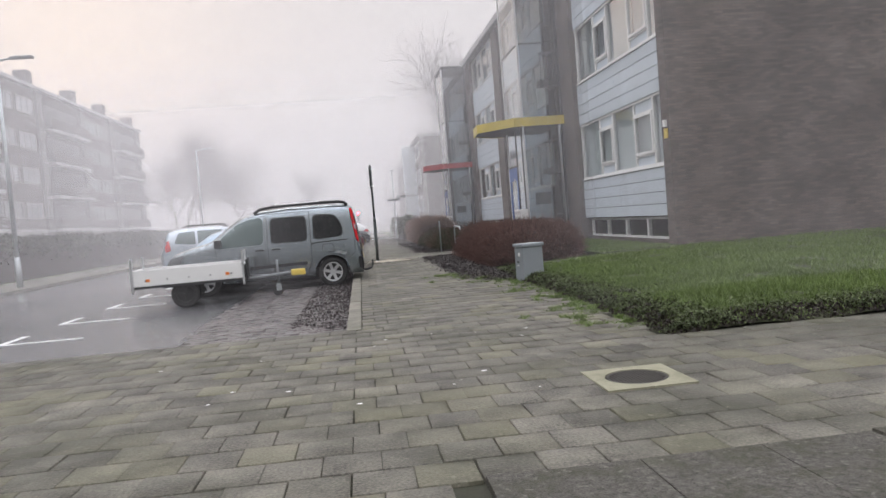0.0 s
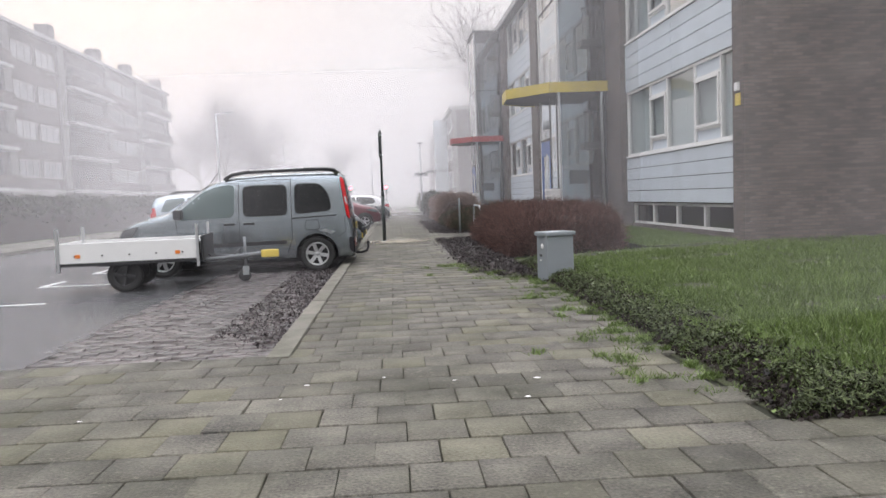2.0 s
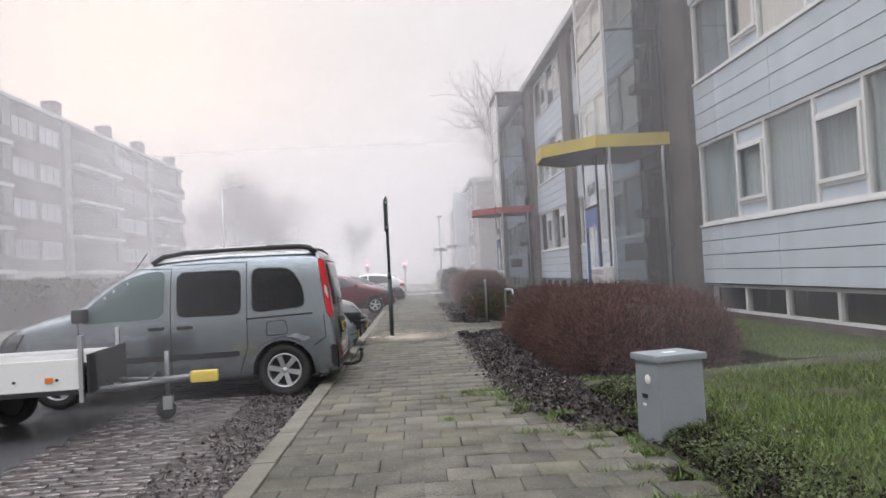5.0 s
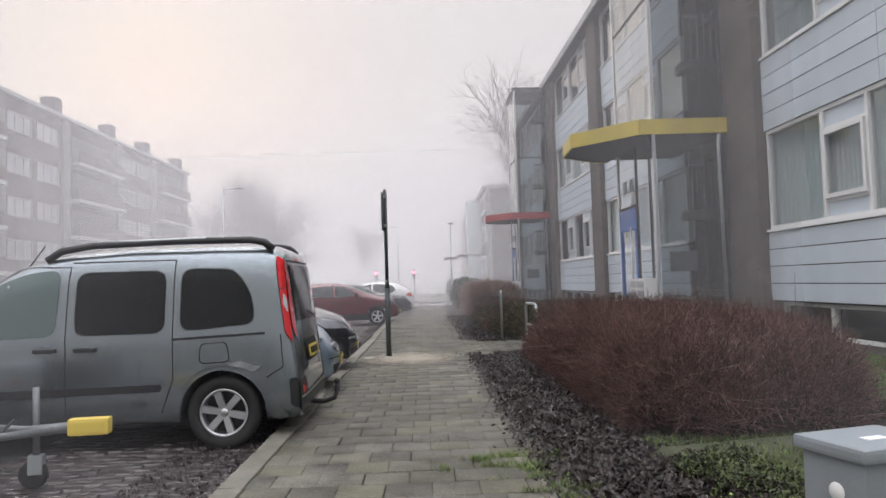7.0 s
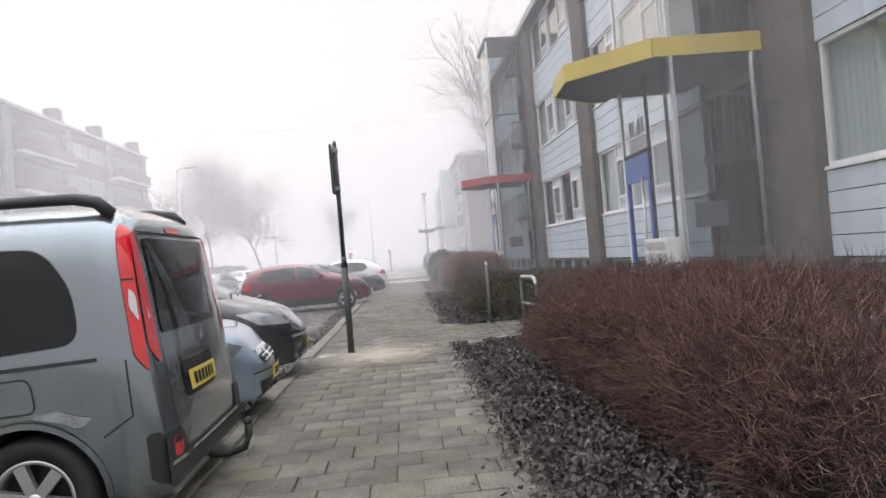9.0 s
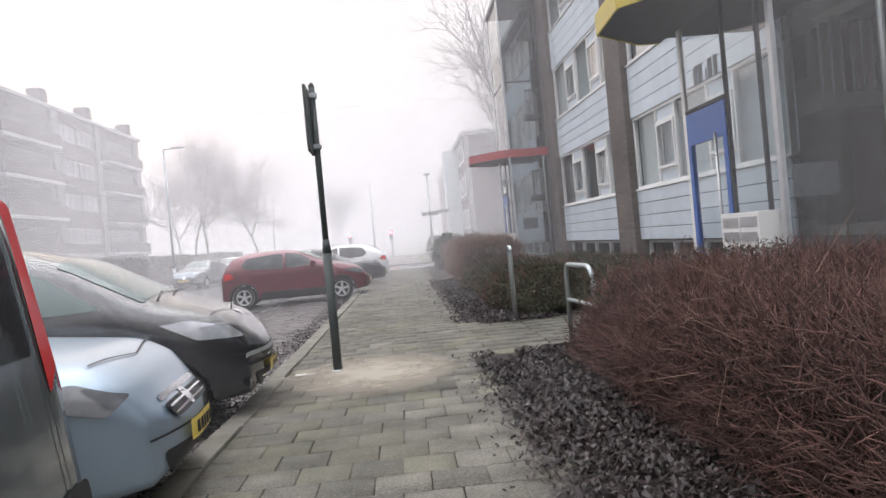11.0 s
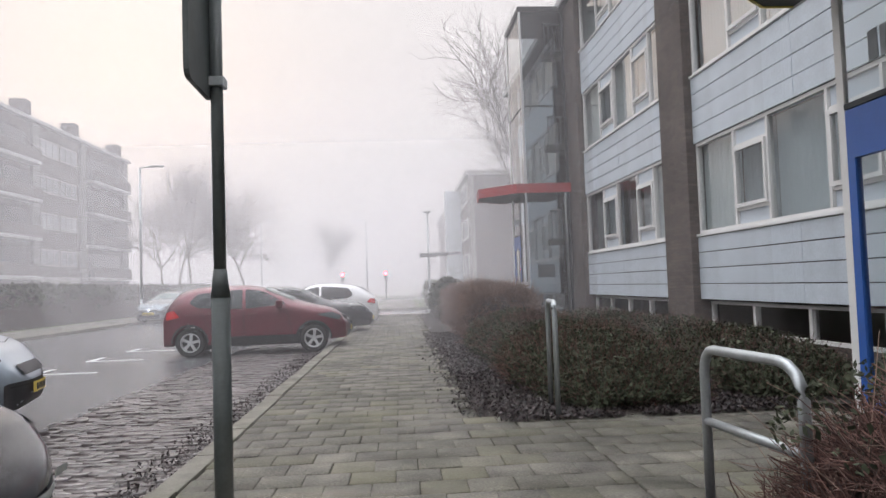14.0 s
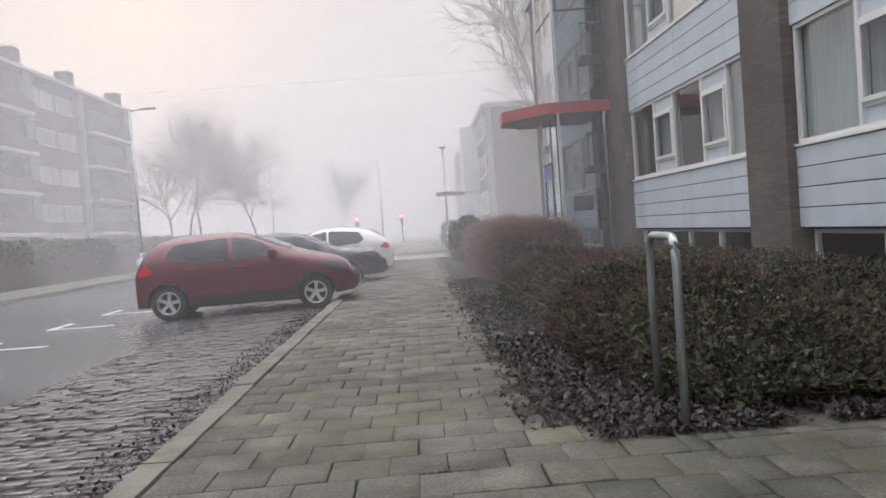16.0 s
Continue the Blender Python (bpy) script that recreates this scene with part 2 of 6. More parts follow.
def glass(name, tint=(0.03, 0.035, 0.04), clear=0.75, rough=0.02, spec=0.6):
    """A pane: partly see-through, with a mirror-like skin."""
    m = bpy.data.materials.new(name)
    m.use_nodes = True
    n, l = m.node_tree.nodes, m.node_tree.links
    b = n["Principled BSDF"]
    b.inputs["Base Color"].default_value = (*tint, 1)
    b.inputs["Roughness"].default_value = rough
    b.inputs["Specular IOR Level"].default_value = spec
    tr, mix, fr, inv = n.new("ShaderNodeBsdfTransparent"), n.new("ShaderNodeMixShader"), n.new("ShaderNodeFresnel"), n.new("ShaderNodeMapRange")
    fr.inputs["IOR"].default_value = 1.5
    inv.inputs["To Min"].default_value, inv.inputs["To Max"].default_value = clear, 0.0
    inv.inputs["From Max"].default_value = 0.6
    l.new(fr.outputs[0], inv.inputs["Value"])
    l.new(inv.outputs[0], mix.inputs[0])
    l.new(b.outputs[0], mix.inputs[1]); l.new(tr.outputs[0], mix.inputs[2])
    l.new(mix.outputs[0], n["Material Output"].inputs["Surface"])
    return m


def clear_glass(name, ior=2.3, tint=(0.95, 0.97, 0.97, 1)):
    m = bpy.data.materials.new(name)
    m.use_nodes = True
    n, l = m.node_tree.nodes, m.node_tree.links
    n.remove(n["Principled BSDF"])
    tr, gl, mix, fr = n.new("ShaderNodeBsdfTransparent"), n.new("ShaderNodeBsdfGlossy"), n.new("ShaderNodeMixShader"), n.new("ShaderNodeFresnel")
    fr.inputs["IOR"].default_value = ior
    gl.inputs["Roughness"].default_value = 0.015
    tr.inputs[0].default_value = tint
    l.new(fr.outputs[0], mix.inputs[0])
    l.new(tr.outputs[0], mix.inputs[1]); l.new(gl.outputs[0], mix.inputs[2])
    l.new(mix.outputs[0], n["Material Output"].inputs["Surface"])
    return m


M_GLASS = clear_glass("window_glass", 2.2, (0.97, 1.0, 1.0, 1))
# same windows higher up: index raised far above glass to brighten their sky reflection
M_UPPERGLASS = clear_glass("bright_upper_window_glass", 6.0, (0.97, 1.0, 1.0, 1))
M_STAIRGLASS = clear_glass("smoky_stairwell_glass", 1.5, (0.38, 0.42, 0.44, 1))
M_CLEARGLASS = clear_glass("clear_stairwell_glass", 1.7, (0.93, 0.96, 0.97, 1))
M_CARGLASS = glass("tinted_car_glass", (0.010, 0.011, 0.012), 0.06, 0.06, 0.3)
M_CARGLASS3 = glass("grey_car_glass", (0.035, 0.04, 0.045), 0.1, 0.05, 0.45)
M_CARGLASS2 = glass("light_car_glass", (0.10, 0.14, 0.14), 0.15)


def paint(name, base, metal=0.6, rough=0.35):
    return material(name, base, rough, metal, vary=0.06, size=1.5, fine=300, bump=0.015, coat=0.7, stain=tuple(0.75 * c for c in base), stain_amount=0.35, stain_size=1.1)


def emitter(name, colour, strength):
    m = bpy.data.materials.new(name)
    m.use_nodes = True
    b = m.node_tree.nodes["Principled BSDF"]
    b.inputs["Base Color"].default_value = (*colour, 1)
    b.inputs["Emission Color"].default_value = (*colour, 1)
    b.inputs["Emission Strength"].default_value = strength
    return m


M_STOP = emitter("lit_red_signal", (1.0, 0.03, 0.05), 30)

# ---- mesh helpers ----
def part(name, bm, mat, parent=None, label="", smooth=False):
    me = bpy.data.meshes.new(name)
    bm.to_mesh(me)
    bm.free()
    if smooth:
        for p in me.polygons:
            p.use_smooth = True
    for m in (mat if isinstance(mat, (list, tuple)) else [mat]):
        me.materials.append(m)
    ob = new(name, me)
    if parent is not None:
        ob.parent = parent
    if label:
        ob["label"] = label
    return ob


def thing(name, label, category, at=(0, 0, 0), turn=0.0, group="", kind=""):
    ob = new(name)
    ob.empty_display_size = 0.1
    ob.matrix_basis = pose(*at, 0, 0, turn)
    return tagged(ob, label, category, group, kind)


def add_box(bm, x0, y0, z0, x1, y1, z1, bevel=0.0, mat=0):
    x0, x1, y0, y1, z0, z1 = min(x0, x1), max(x0, x1), min(y0, y1), max(y0, y1), min(z0, z1), max(z0, z1)
    r = bmesh.ops.create_cube(bm, size=1, matrix=Matrix.LocRotScale(((x0 + x1) / 2, (y0 + y1) / 2, (z0 + z1) / 2), None, (x1 - x0, y1 - y0, z1 - z0)))
    fs = {f for v in r["verts"] for f in v.link_faces}
    for f in fs:
        f.material_index = mat
    if bevel:
        out = bmesh.ops.bevel(bm, geom=list({e for f in fs for e in f.edges}), offset=bevel, segments=2, affect="EDGES", profile=0.7)
        for f in out["faces"]:
            f.material_index = mat
    return bm


def box(x0, y0, z0, x1, y1, z1, bevel=0.0):
    return add_box(bmesh.new(), x0, y0, z0, x1, y1, z1, bevel)


def add_tube(bm, a, b, r0, r1=None, sides=10, caps=True):
    a, b = Vector(a), Vector(b)
    r1 = r0 if r1 is None else r1
    q = (b - a).to_track_quat("Z", "Y")
    rings = []
    for p, r in ((a, r0), (b, r1)):
        rings.append([bm.verts.new(p + q @ Vector((r * math.cos(2 * math.pi * i / sides), r * math.sin(2 * math.pi * i / sides), 0))) for i in range(sides)])
    for i in range(sides):
        j = (i + 1) % sides
        bm.faces.new((rings[0][i], rings[0][j], rings[1][j], rings[1][i])).smooth = True
    if caps:
        bm.faces.new(rings[0][::-1]); bm.faces.new(rings[1])
    return bm


def add_path(bm, pts, r, sides=8, caps=True):
    """A bent pipe through the points."""
    pts = [Vector(p) for p in pts]
    rs = r if isinstance(r, (list, tuple)) else [r] * len(pts)
    rings = []
    for i, p in enumerate(pts):
        d = (pts[min(i + 1, len(pts) - 1)] - pts[max(i - 1, 0)]).normalized()
        up = Vector((0, 0, 1)) if abs(d.z) < 0.95 else Vector((0, 1, 0))
        u = d.cross(up).normalized()
        v = u.cross(d)
        rings.append([bm.verts.new(p + rs[i] * (u * math.cos(2 * math.pi * k / sides) + v * math.sin(2 * math.pi * k / sides))) for k in range(sides)])
    for a, b in zip(rings, rings[1:]):
        for k in range(sides):
            j = (k + 1) % sides
            bm.faces.new((a[k], a[j], b[j], b[k])).smooth = True
    if caps:
        bm.faces.new(rings[0][::-1]); bm.faces.new(rings[-1])
    bmesh.ops.recalc_face_normals(bm, faces=bm.faces)
    return bm


def add_prism(bm, poly, z0, z1, mat=0):
    """An upright prism over a plan outline."""
    lo = [bm.verts.new((x, y, z0)) for x, y in poly]
    hi = [bm.verts.new((x, y, z1)) for x, y in poly]
    fs = [bm.faces.new(lo[::-1]), bm.faces.new(hi)]
    for i in range(len(poly)):
        j = (i + 1) % len(poly)
        fs.append(bm.faces.new((lo[i], lo[j], hi[j], hi[i])))
    for f in fs:
        f.material_index = mat
    bmesh.ops.recalc_face_normals(bm, faces=fs)
    return bm


def lathe(bm, profile, sides=24, axis="Y", at=(0, 0, 0), mat=0):
    """Turns (radius, along) pairs round an axis."""
    rings = []
    for r, h in profile:
        ring = []
        for i in range(sides):
            c, s = r * math.cos(2 * math.pi * i / sides), r * math.sin(2 * math.pi * i / sides)
            p = {"Y": (c, h, s), "Z": (c, s, h), "X": (h, c, s)}[axis]
            ring.append(bm.verts.new(Vector(at) + Vector(p)))
        rings.append(ring)
    for a, b in zip(rings, rings[1:]):
        for i in range(sides):
            j = (i + 1) % sides
            f = bm.faces.new((a[i], a[j], b[j], b[i]))
            f.smooth, f.material_index = True, mat
    return bm


def mesh_np(name, verts, faces, mat, parent=None, label="", smooth=False):
    """One mesh out of computed arrays."""
    me = bpy.data.meshes.new(name)
    verts, faces = np.asarray(verts, dtype=np.float32), np.asarray(faces, dtype=np.int32)
    k = faces.shape[1]
    me.vertices.add(len(verts)); me.loops.add(faces.size); me.polygons.add(len(faces))
    me.vertices.foreach_set("co", verts.ravel())
    me.loops.foreach_set("vertex_index", faces.ravel())
    me.polygons.foreach_set("loop_start", np.arange(len(faces), dtype=np.int32) * k)
    me.update(calc_edges=True)
    me.validate()
    if smooth:
        me.polygons.foreach_set("use_smooth", np.ones(len(faces), dtype=bool))
    me.materials.append(mat)
    ob = new(name, me)
    if parent is not None:
        ob.parent = parent
    if label:
        ob["label"] = label
    return ob


def sticks(a, b, r0, r1):
    """Thin three-sided tapered sticks between point pairs: vertices and faces."""
    d = b - a
    d /= np.linalg.norm(d, axis=1, keepdims=True) + 1e-9
    ref = np.where(np.abs(d[:, 2:3]) < 0.9, np.array([[0, 0, 1.0]]), np.array([[1.0, 0, 0]]))
    u = np.cross(d, ref)
    u /= np.linalg.norm(u, axis=1, keepdims=True) + 1e-9
    w = np.cross(d, u)
    vs = []
    for p, r in ((a, r0), (b, r1)):
        for k in range(3):
            c, s = math.cos(2.0944 * k), math.sin(2.0944 * k)
            vs.append(p + np.reshape(r, (-1, 1)) * (u * c + w * s))
    v = np.stack(vs, axis=1).reshape(-1, 3)
    base = (np.arange(len(a)) * 6)[:, None]
    f = np.concatenate([base + np.array([[k, (k + 1) % 3, 3 + (k + 1) % 3, 3 + k]]) for k in range(3)], axis=0)
    return v, f


def quads(centre, u, w):
    """Four-cornered flakes round the centres, spanned by u and w, folded a little along the middle."""
    v = np.stack([centre - u - w, centre + u - w * 0.6, centre + u * 0.9 + w, centre - u * 0.8 + w * 0.8], axis=1).reshape(-1, 3)
    f = np.arange(len(centre) * 4).reshape(-1, 4)
    return v, f


def merge(chunks):
    vs, fs, n = [], [], 0
    for v, f in chunks:
        vs.append(v); fs.append(f + n); n += len(v)
    return np.concatenate(vs), np.concatenate(fs)


def rounded(poly, r=0.05, seg=4):
    """A plan or side outline with its corners rounded."""
    out, n = [], len(poly)
    for i in range(n):
        p, a, b = Vector(poly[i]), Vector(poly[i - 1]), Vector(poly[(i + 1) % n])
        u, v = (a - p), (b - p)
        d = min(r, u.length * 0.45, v.length * 0.45)
        s, e = p + u.normalized() * d, p + v.normalized() * d
        for k in range(seg + 1):
            t = k / seg
            q = s * (1 - t) ** 2 + p * 2 * t * (1 - t) + e * t ** 2
            out.append((q.x, q.y))
    return out

# ---- ground ----
rng = np.random.default_rng(7)
part_ground = tagged(part("ground", box(-400, -60, -0.6, 400, 900, -0.2), M_GROUND), "damp grassy earth under the whole street", "ground", kind="structure")
road = tagged(part("road", box(-10.6, -20, -0.25, -2.3, 400, -0.1), M_ASPHALT), "damp grey asphalt road with white bay marks", "road", kind="structure")
tagged(part("road", box(-2.3, 50.0, -0.25, 40, 58.5, -0.105), M_ASPHALT), "damp asphalt side street", "road", kind="structure")
tagged(part("road", box(-60, 84.0, -0.25, 60, 96, -0.104), M_ASPHALT), "damp asphalt crossing road", "road", kind="structure")
bay = tagged(part("parking_bay", box(-2.4, 8.3, -0.25, -0.2, 50, -0.125), M_JOINT), "brick paved parking bays with sandy joints", "parking bay", kind="structure")
walkway = tagged(part("pavement", box(-0.1, 8.2, -0.25, 2.2, 50, -0.022), M_JOINT), "mossy concrete pavers laid in half bond", "pavement", kind="structure")
yard = tagged(part("pavement", box(-14, -12, -0.25, 14, 8.25, -0.022), M_JOINT), "worn grey concrete pavers of a crossing walk", "pavement", kind="structure")
tagged(part("verge", box(-26, 8.25, -0.25, -10.75, 84, -0.02), M_GROUND), "grass verge and walk across the road", "verge", kind="structure")
tagged(part("pavement", box(-13.4, 8.25, -0.2, -10.75, 84, 0.0), M_TILE), "grey concrete walk across the road", "pavement", kind="structure")
tagged(part("verge", box(2.2, 58.7, -0.25, 40, 84, 0.02), M_GROUND), "grass verge beyond the side street", "verge", kind="structure")
tagged(part("pavement", box(-0.1, 58.7, -0.25, 2.2, 84, 0.0), M_TILE), "concrete paver walk beyond the side street", "pavement", kind="structure")


def slab_array(cx, cy, hx, hy, z, ch=0.0022, low=0.045, tilt=0.0009):
    """Chamfered paving pieces: vertices and faces."""
    n = len(cx)
    sx, sy = np.array([-1, 1, 1, -1]), np.array([-1, -1, 1, 1])
    v = np.zeros((n, 12, 3))
    t = rng.normal(0, tilt, (n, 2))
    for k in range(4):
        for lev, (ins, dz) in enumerate(((0, -low), (0, -ch), (ch, 0))):
            v[:, lev * 4 + k, 0] = cx + sx[k] * (hx - ins)
            v[:, lev * 4 + k, 1] = cy + sy[k] * (hy - ins)
            v[:, lev * 4 + k, 2] = z + dz + t[:, 0] * sx[k] + t[:, 1] * sy[k]
    f = [[8, 9, 10, 11]]
    for lev in (0, 4):
        f += [[lev + k, lev + (k + 1) % 4, lev + 4 + (k + 1) % 4, lev + 4 + k] for k in range(4)]
    fa = (np.arange(n) * 12)[:, None, None] + np.array(f)[None]
    return v.reshape(-1, 3), fa.reshape(-1, 4)


def lay(x0, x1, y0, y1, lx, ly, gap, skip=None):
    """Centres of pieces in half bond, with small errors of laying."""
    out = []
    row = 0
    y = y0 + ly / 2
    while y < y1:
        x = x0 + (lx / 2 if row % 2 else 0) + 0.01
        while x < x1 + lx / 2:
            a, b = max(x - lx / 2, x0), min(x + lx / 2, x1)
            if b - a > 0.04 and not (skip and skip((a + b) / 2, y)):
                out.append(((a + b) / 2 + rng.normal(0, 0.0025), y + rng.normal(0, 0.002), (b - a - gap * 0.8) / 2, (ly - gap * 1.3) / 2))
            x += lx
        y += ly
        row += 1
    return np.array(out)


def in_drain(x, y):
    return 1.43 < x < 2.15 and 4.42 < y < 5.1


def lawn_edge(y):
    """Where the paving ends and the planting begins."""
    return 2.62 if y < 12 else 2.62 - min(1.0, (y - 12) / 2.2) * 0.68


def skip_walk(x, y):
    if 22.45 < y < 25.2:
        return False
    return x > lawn_edge(y) + 0.1 * math.sin(y * 3.1) + 0.05


def lay_all(region, near, lx, ly, gap, mat, owner, name, z, rest, skip=None, height=0.0013):
    """Pieces near the walk are parts of their own, those further off are joined."""
    p = lay(*region, lx, ly, gap, skip)
    pick = (p[:, 0] > near[0]) & (p[:, 0] < near[1]) & (p[:, 1] > near[2]) & (p[:, 1] < near[3])
    far = p[~pick]
    v, f = slab_array(far[:, 0], far[:, 1], far[:, 2], far[:, 3], z + rng.normal(0, height, len(far)))
    tagged(mesh_np(rest, v, f, mat, owner), kind="stuff")
    shared = {}
    for cx, cy, hx, hy in p[pick]:
        key = (round(hx, 2), round(hy, 2))
        if key not in shared:
            v, f = slab_array(np.zeros(1), np.zeros(1), hx, hy, np.zeros(1))
            ob = mesh_np(name, v, f, mat, owner)
            shared[key] = ob.data
        else:
            ob = new(name, shared[key])
            ob.parent = owner
        ob.location = (cx, cy, z + rng.normal(0, height))
        ob.rotation_euler = (rng.normal(0, 0.004), rng.normal(0, 0.004), rng.normal(0, 0.004))


def skip_yard(x, y):
    return in_drain(x, y) or (x > 2.62 and y > 6.1) or (0.45 < x < 2.6 and y < 3.25)


# white bay marks on the asphalt
for k, y in enumerate((10.75, 12.95, 15.2, 17.4, 19.7, 21.9, 24.1, 26.4, 28.7, 31.7, 33.95, 36.2)):
    bm = bmesh.new()
    add_box(bm, -5.2, y - 0.045, -0.11, -4.05, y + 0.045, -0.096)
    add_box(bm, -5.22, y + 0.05, -0.11, -5.12, y + 0.85, -0.096)
    mk = tagged(part("bay_mark", bm, M_MARK), "worn white paint mark on the asphalt", "road marking", group="bay marks", kind="structure")
    mk.matrix_basis = pose(0, 0, 0) if k % 2 else pose(0.02, 0, 0)

# ---- the flats beside the walk ----
XF = 6.70
SILL, HEAD, STOREY, ROOF = 1.97, 3.56, 2.8, 9.2
flats = thing("apartment_building", "south end of three-storey flats with boards and brick gable", "building")
BOARDS = {}


def frame_mesh(y0, y1, z0, z1, w, depth=0.09, x=0.0):
    """Four bars round an opening in the plane x."""
    bm = bmesh.new()
    add_box(bm, x, y0, z0, x + depth, y1, z0 + w)
    add_box(bm, x, y0, z1 - w, x + depth, y1, z1)
    add_box(bm, x, y0, z0 + w, x + depth, y0 + w, z1 - w)
    add_box(bm, x, y1 - w, z0 + w, x + depth, y1, z1 - w)
    return bm


def sheet(*corners):
    """One pane of glass; its outer side is the one from which the corners run anticlockwise."""
    bm = bmesh.new()
    bm.faces.new([bm.verts.new(c) for c in corners])
    return bm


def pane_mesh(y0, y1, z0, z1, x, thick=0.006):
    return sheet((x, y1, z0), (x, y0, z0), (x, y0, z1), (x, y1, z1))


def folds(y0, y1, z0, z1, x, amp=0.02, step=0.12):
    """A hanging curtain with soft folds."""
    n = max(6, int((y1 - y0) / 0.03))
    ys = np.linspace(y0, y1, n)
    xs = x + amp * np.sin(ys * 2 * math.pi / step + np.sin(ys * 5) * 1.5)
    v = np.concatenate([np.stack([xs, ys, np.full(n, z0)], 1), np.stack([xs, ys, np.full(n, z1)], 1)])
    f = np.array([[i, i + 1, n + i + 1, n + i] for i in range(n - 1)])
    return v, f


def pane(name, y0, y1, z0, z1, x, owner, mat=None):
    ob = part(name, pane_mesh(y0, y1, z0, z1, x), mat or (M_GLASS if z0 < 4 else M_UPPERGLASS), owner)
    ob.visible_shadow = False
    return ob


def window(y0, y1, z0, z1, lights, owner=None, dress=0.6):
    """A band window: lights from low y to high y as (end, kind); kinds: f fixed, c casement between two small panels."""
    owner = owner or flats
    win = part("window", frame_mesh(y0, y1, z0, z1, 0.055, 0.1, XF + 0.03), M_WHITE, owner)
    part("sill", box(XF - 0.03, y0 - 0.02, z0 - 0.045, XF + 0.05, y1 + 0.02, z0 - 0.002, 0.008), M_WHITE, win)
    a = y0 + 0.055
    for end, kind, cloth in lights:
        b = end - 0.025 if end < y1 - 0.05 else y1 - 0.055
        if end < y1 - 0.05:
            part("mullion", box(XF + 0.025, end - 0.03, z0 + 0.055, XF + 0.12, end + 0.03, z1 - 0.055), M_WHITE, win)
        lo, hi = z0 + 0.055, z1 - 0.055
        if kind == "c":
            part("panel", box(XF + 0.07, a + 0.005, hi - 0.24, XF + 0.09, b - 0.01, hi - 0.005), M_PANEL, win, "pale grey infill panel")
            part("panel", box(XF + 0.07, a + 0.005, lo + 0.005, XF + 0.09, b - 0.01, lo + 0.2), M_PANEL, win, "pale grey infill panel")
            part("transom", box(XF + 0.04, a, hi - 0.3, XF + 0.12, b, hi - 0.24), M_WHITE, win)
            part("transom", box(XF + 0.04, a, lo + 0.2, XF + 0.12, b, lo + 0.26), M_WHITE, win)
            part("sash", frame_mesh(a + 0.02, b - 0.02, lo + 0.25, hi - 0.29, 0.06, 0.07, XF + 0.0), M_WHITE, win)
            pane("pane", a + 0.08, b - 0.08, lo + 0.31, hi - 0.35, XF + 0.03, win)
        else:
            pane("pane", a, b, lo, hi, XF + 0.07, win)
        if cloth.strip():
            v, f = folds(a - 0.02, b + 0.02, lo, hi, XF + 0.15 + (0.03 if cloth == "b" else 0), 0.018 if cloth == "w" else 0.004)
            mesh_np("curtain", v, f, M_CURTAIN if cloth == "w" else M_BLIND, win)
        a = end + 0.025
    return win


def boards(y0, y1, z0, z1, rows=4, cuts=2):
    """Horizontal cladding boards with open joints."""
    h, w = (z1 - z0) / rows, (y1 - y0) / cuts
    for r in range(rows):
        for c in range(cuts):
            key = (round(h, 3), round(w, 3))
            if key not in BOARDS:
                bm = bmesh.new()
                add_box(bm, 0, 0.004, 0.008, 0.03, w - 0.004, h - 0.006, 0.006)
                ob = part("board", bm, M_PANEL, flats)
                BOARDS[key] = ob.data
            else:
                ob = new("board", BOARDS[key])
                ob.parent = flats
            ob.location = (XF + 0.0 + rng.normal(0, 0.002), y0 + c * w, z0 + r * h)
    part("board_backing", box(XF + 0.032, y0, z0, XF + 0.12, y1, z1), M_DARK, flats, "dark battens behind the boards")


def cellar(y0, y1, n=4):
    """The strip of low cellar windows."""
    z0, z1 = 0.3, 0.8
    win = part("window", frame_mesh(y0, y1, z0, z1, 0.05, 0.08, XF + 0.14), M_WHITE, flats, "low cellar window strip")
    w = (y1 - y0) / n
    for k in range(n):
        if k:
            part("mullion", box(XF + 0.13, y0 + k * w - 0.04, z0 + 0.05, XF + 0.22, y0 + k * w + 0.04, z1 - 0.05), M_WHITE, win)
        pane("pane", y0 + k * w + 0.04, y0 + (k + 1) * w - 0.04, z0 + 0.05, z1 - 0.05, XF + 0.18, win)
    part("plinth", box(XF + 0.12, y0 - 0.4, -0.2, XF + 0.3, y1 + 0.4, z0 - 0.002), M_BRICK, flats)


def span(y0, y1, lights, cloth_rows):
    for s in range(3):
        z0, z1 = SILL + s * STOREY, min(HEAD + s * STOREY, ROOF - 0.05)
        ls = [(e, k, c) for (e, k), c in zip(lights, cloth_rows[s])]
        window(y0 + 0.03, y1 - 0.03, z0, z1, ls)
    boards(y0, y1, 0.83, SILL - 0.05)
    boards(y0, y1, HEAD, SILL + STOREY - 0.05)
    boards(y0, y1, HEAD + STOREY, SILL + 2 * STOREY - 0.05)
    cellar(y0 + 0.35, y1 - 0.1)


# upper floors all clothed: pale cloth also stands in for sky reflected in panes
span(14.97, 21.05, [(15.75, "f"), (16.9, "c"), (18.35, "f"), (19.4, "c"), (21.02, "f")], ("wwwww", "bbwbw", "bwwbw"))
PIER = "dark brown brick pier"
for a, b in ((14.56, 14.97), (21.05, 22.3)):
    part("pier", box(XF - 0.13, a, -0.2, XF + 0.32, b, ROOF), M_BRICK, flats, PIER)
part("end_wall", box(XF + 0.1, 14.57, -0.2, 17.5, 14.85, ROOF), M_BRICK, flats, "dark brown brick gable wall")


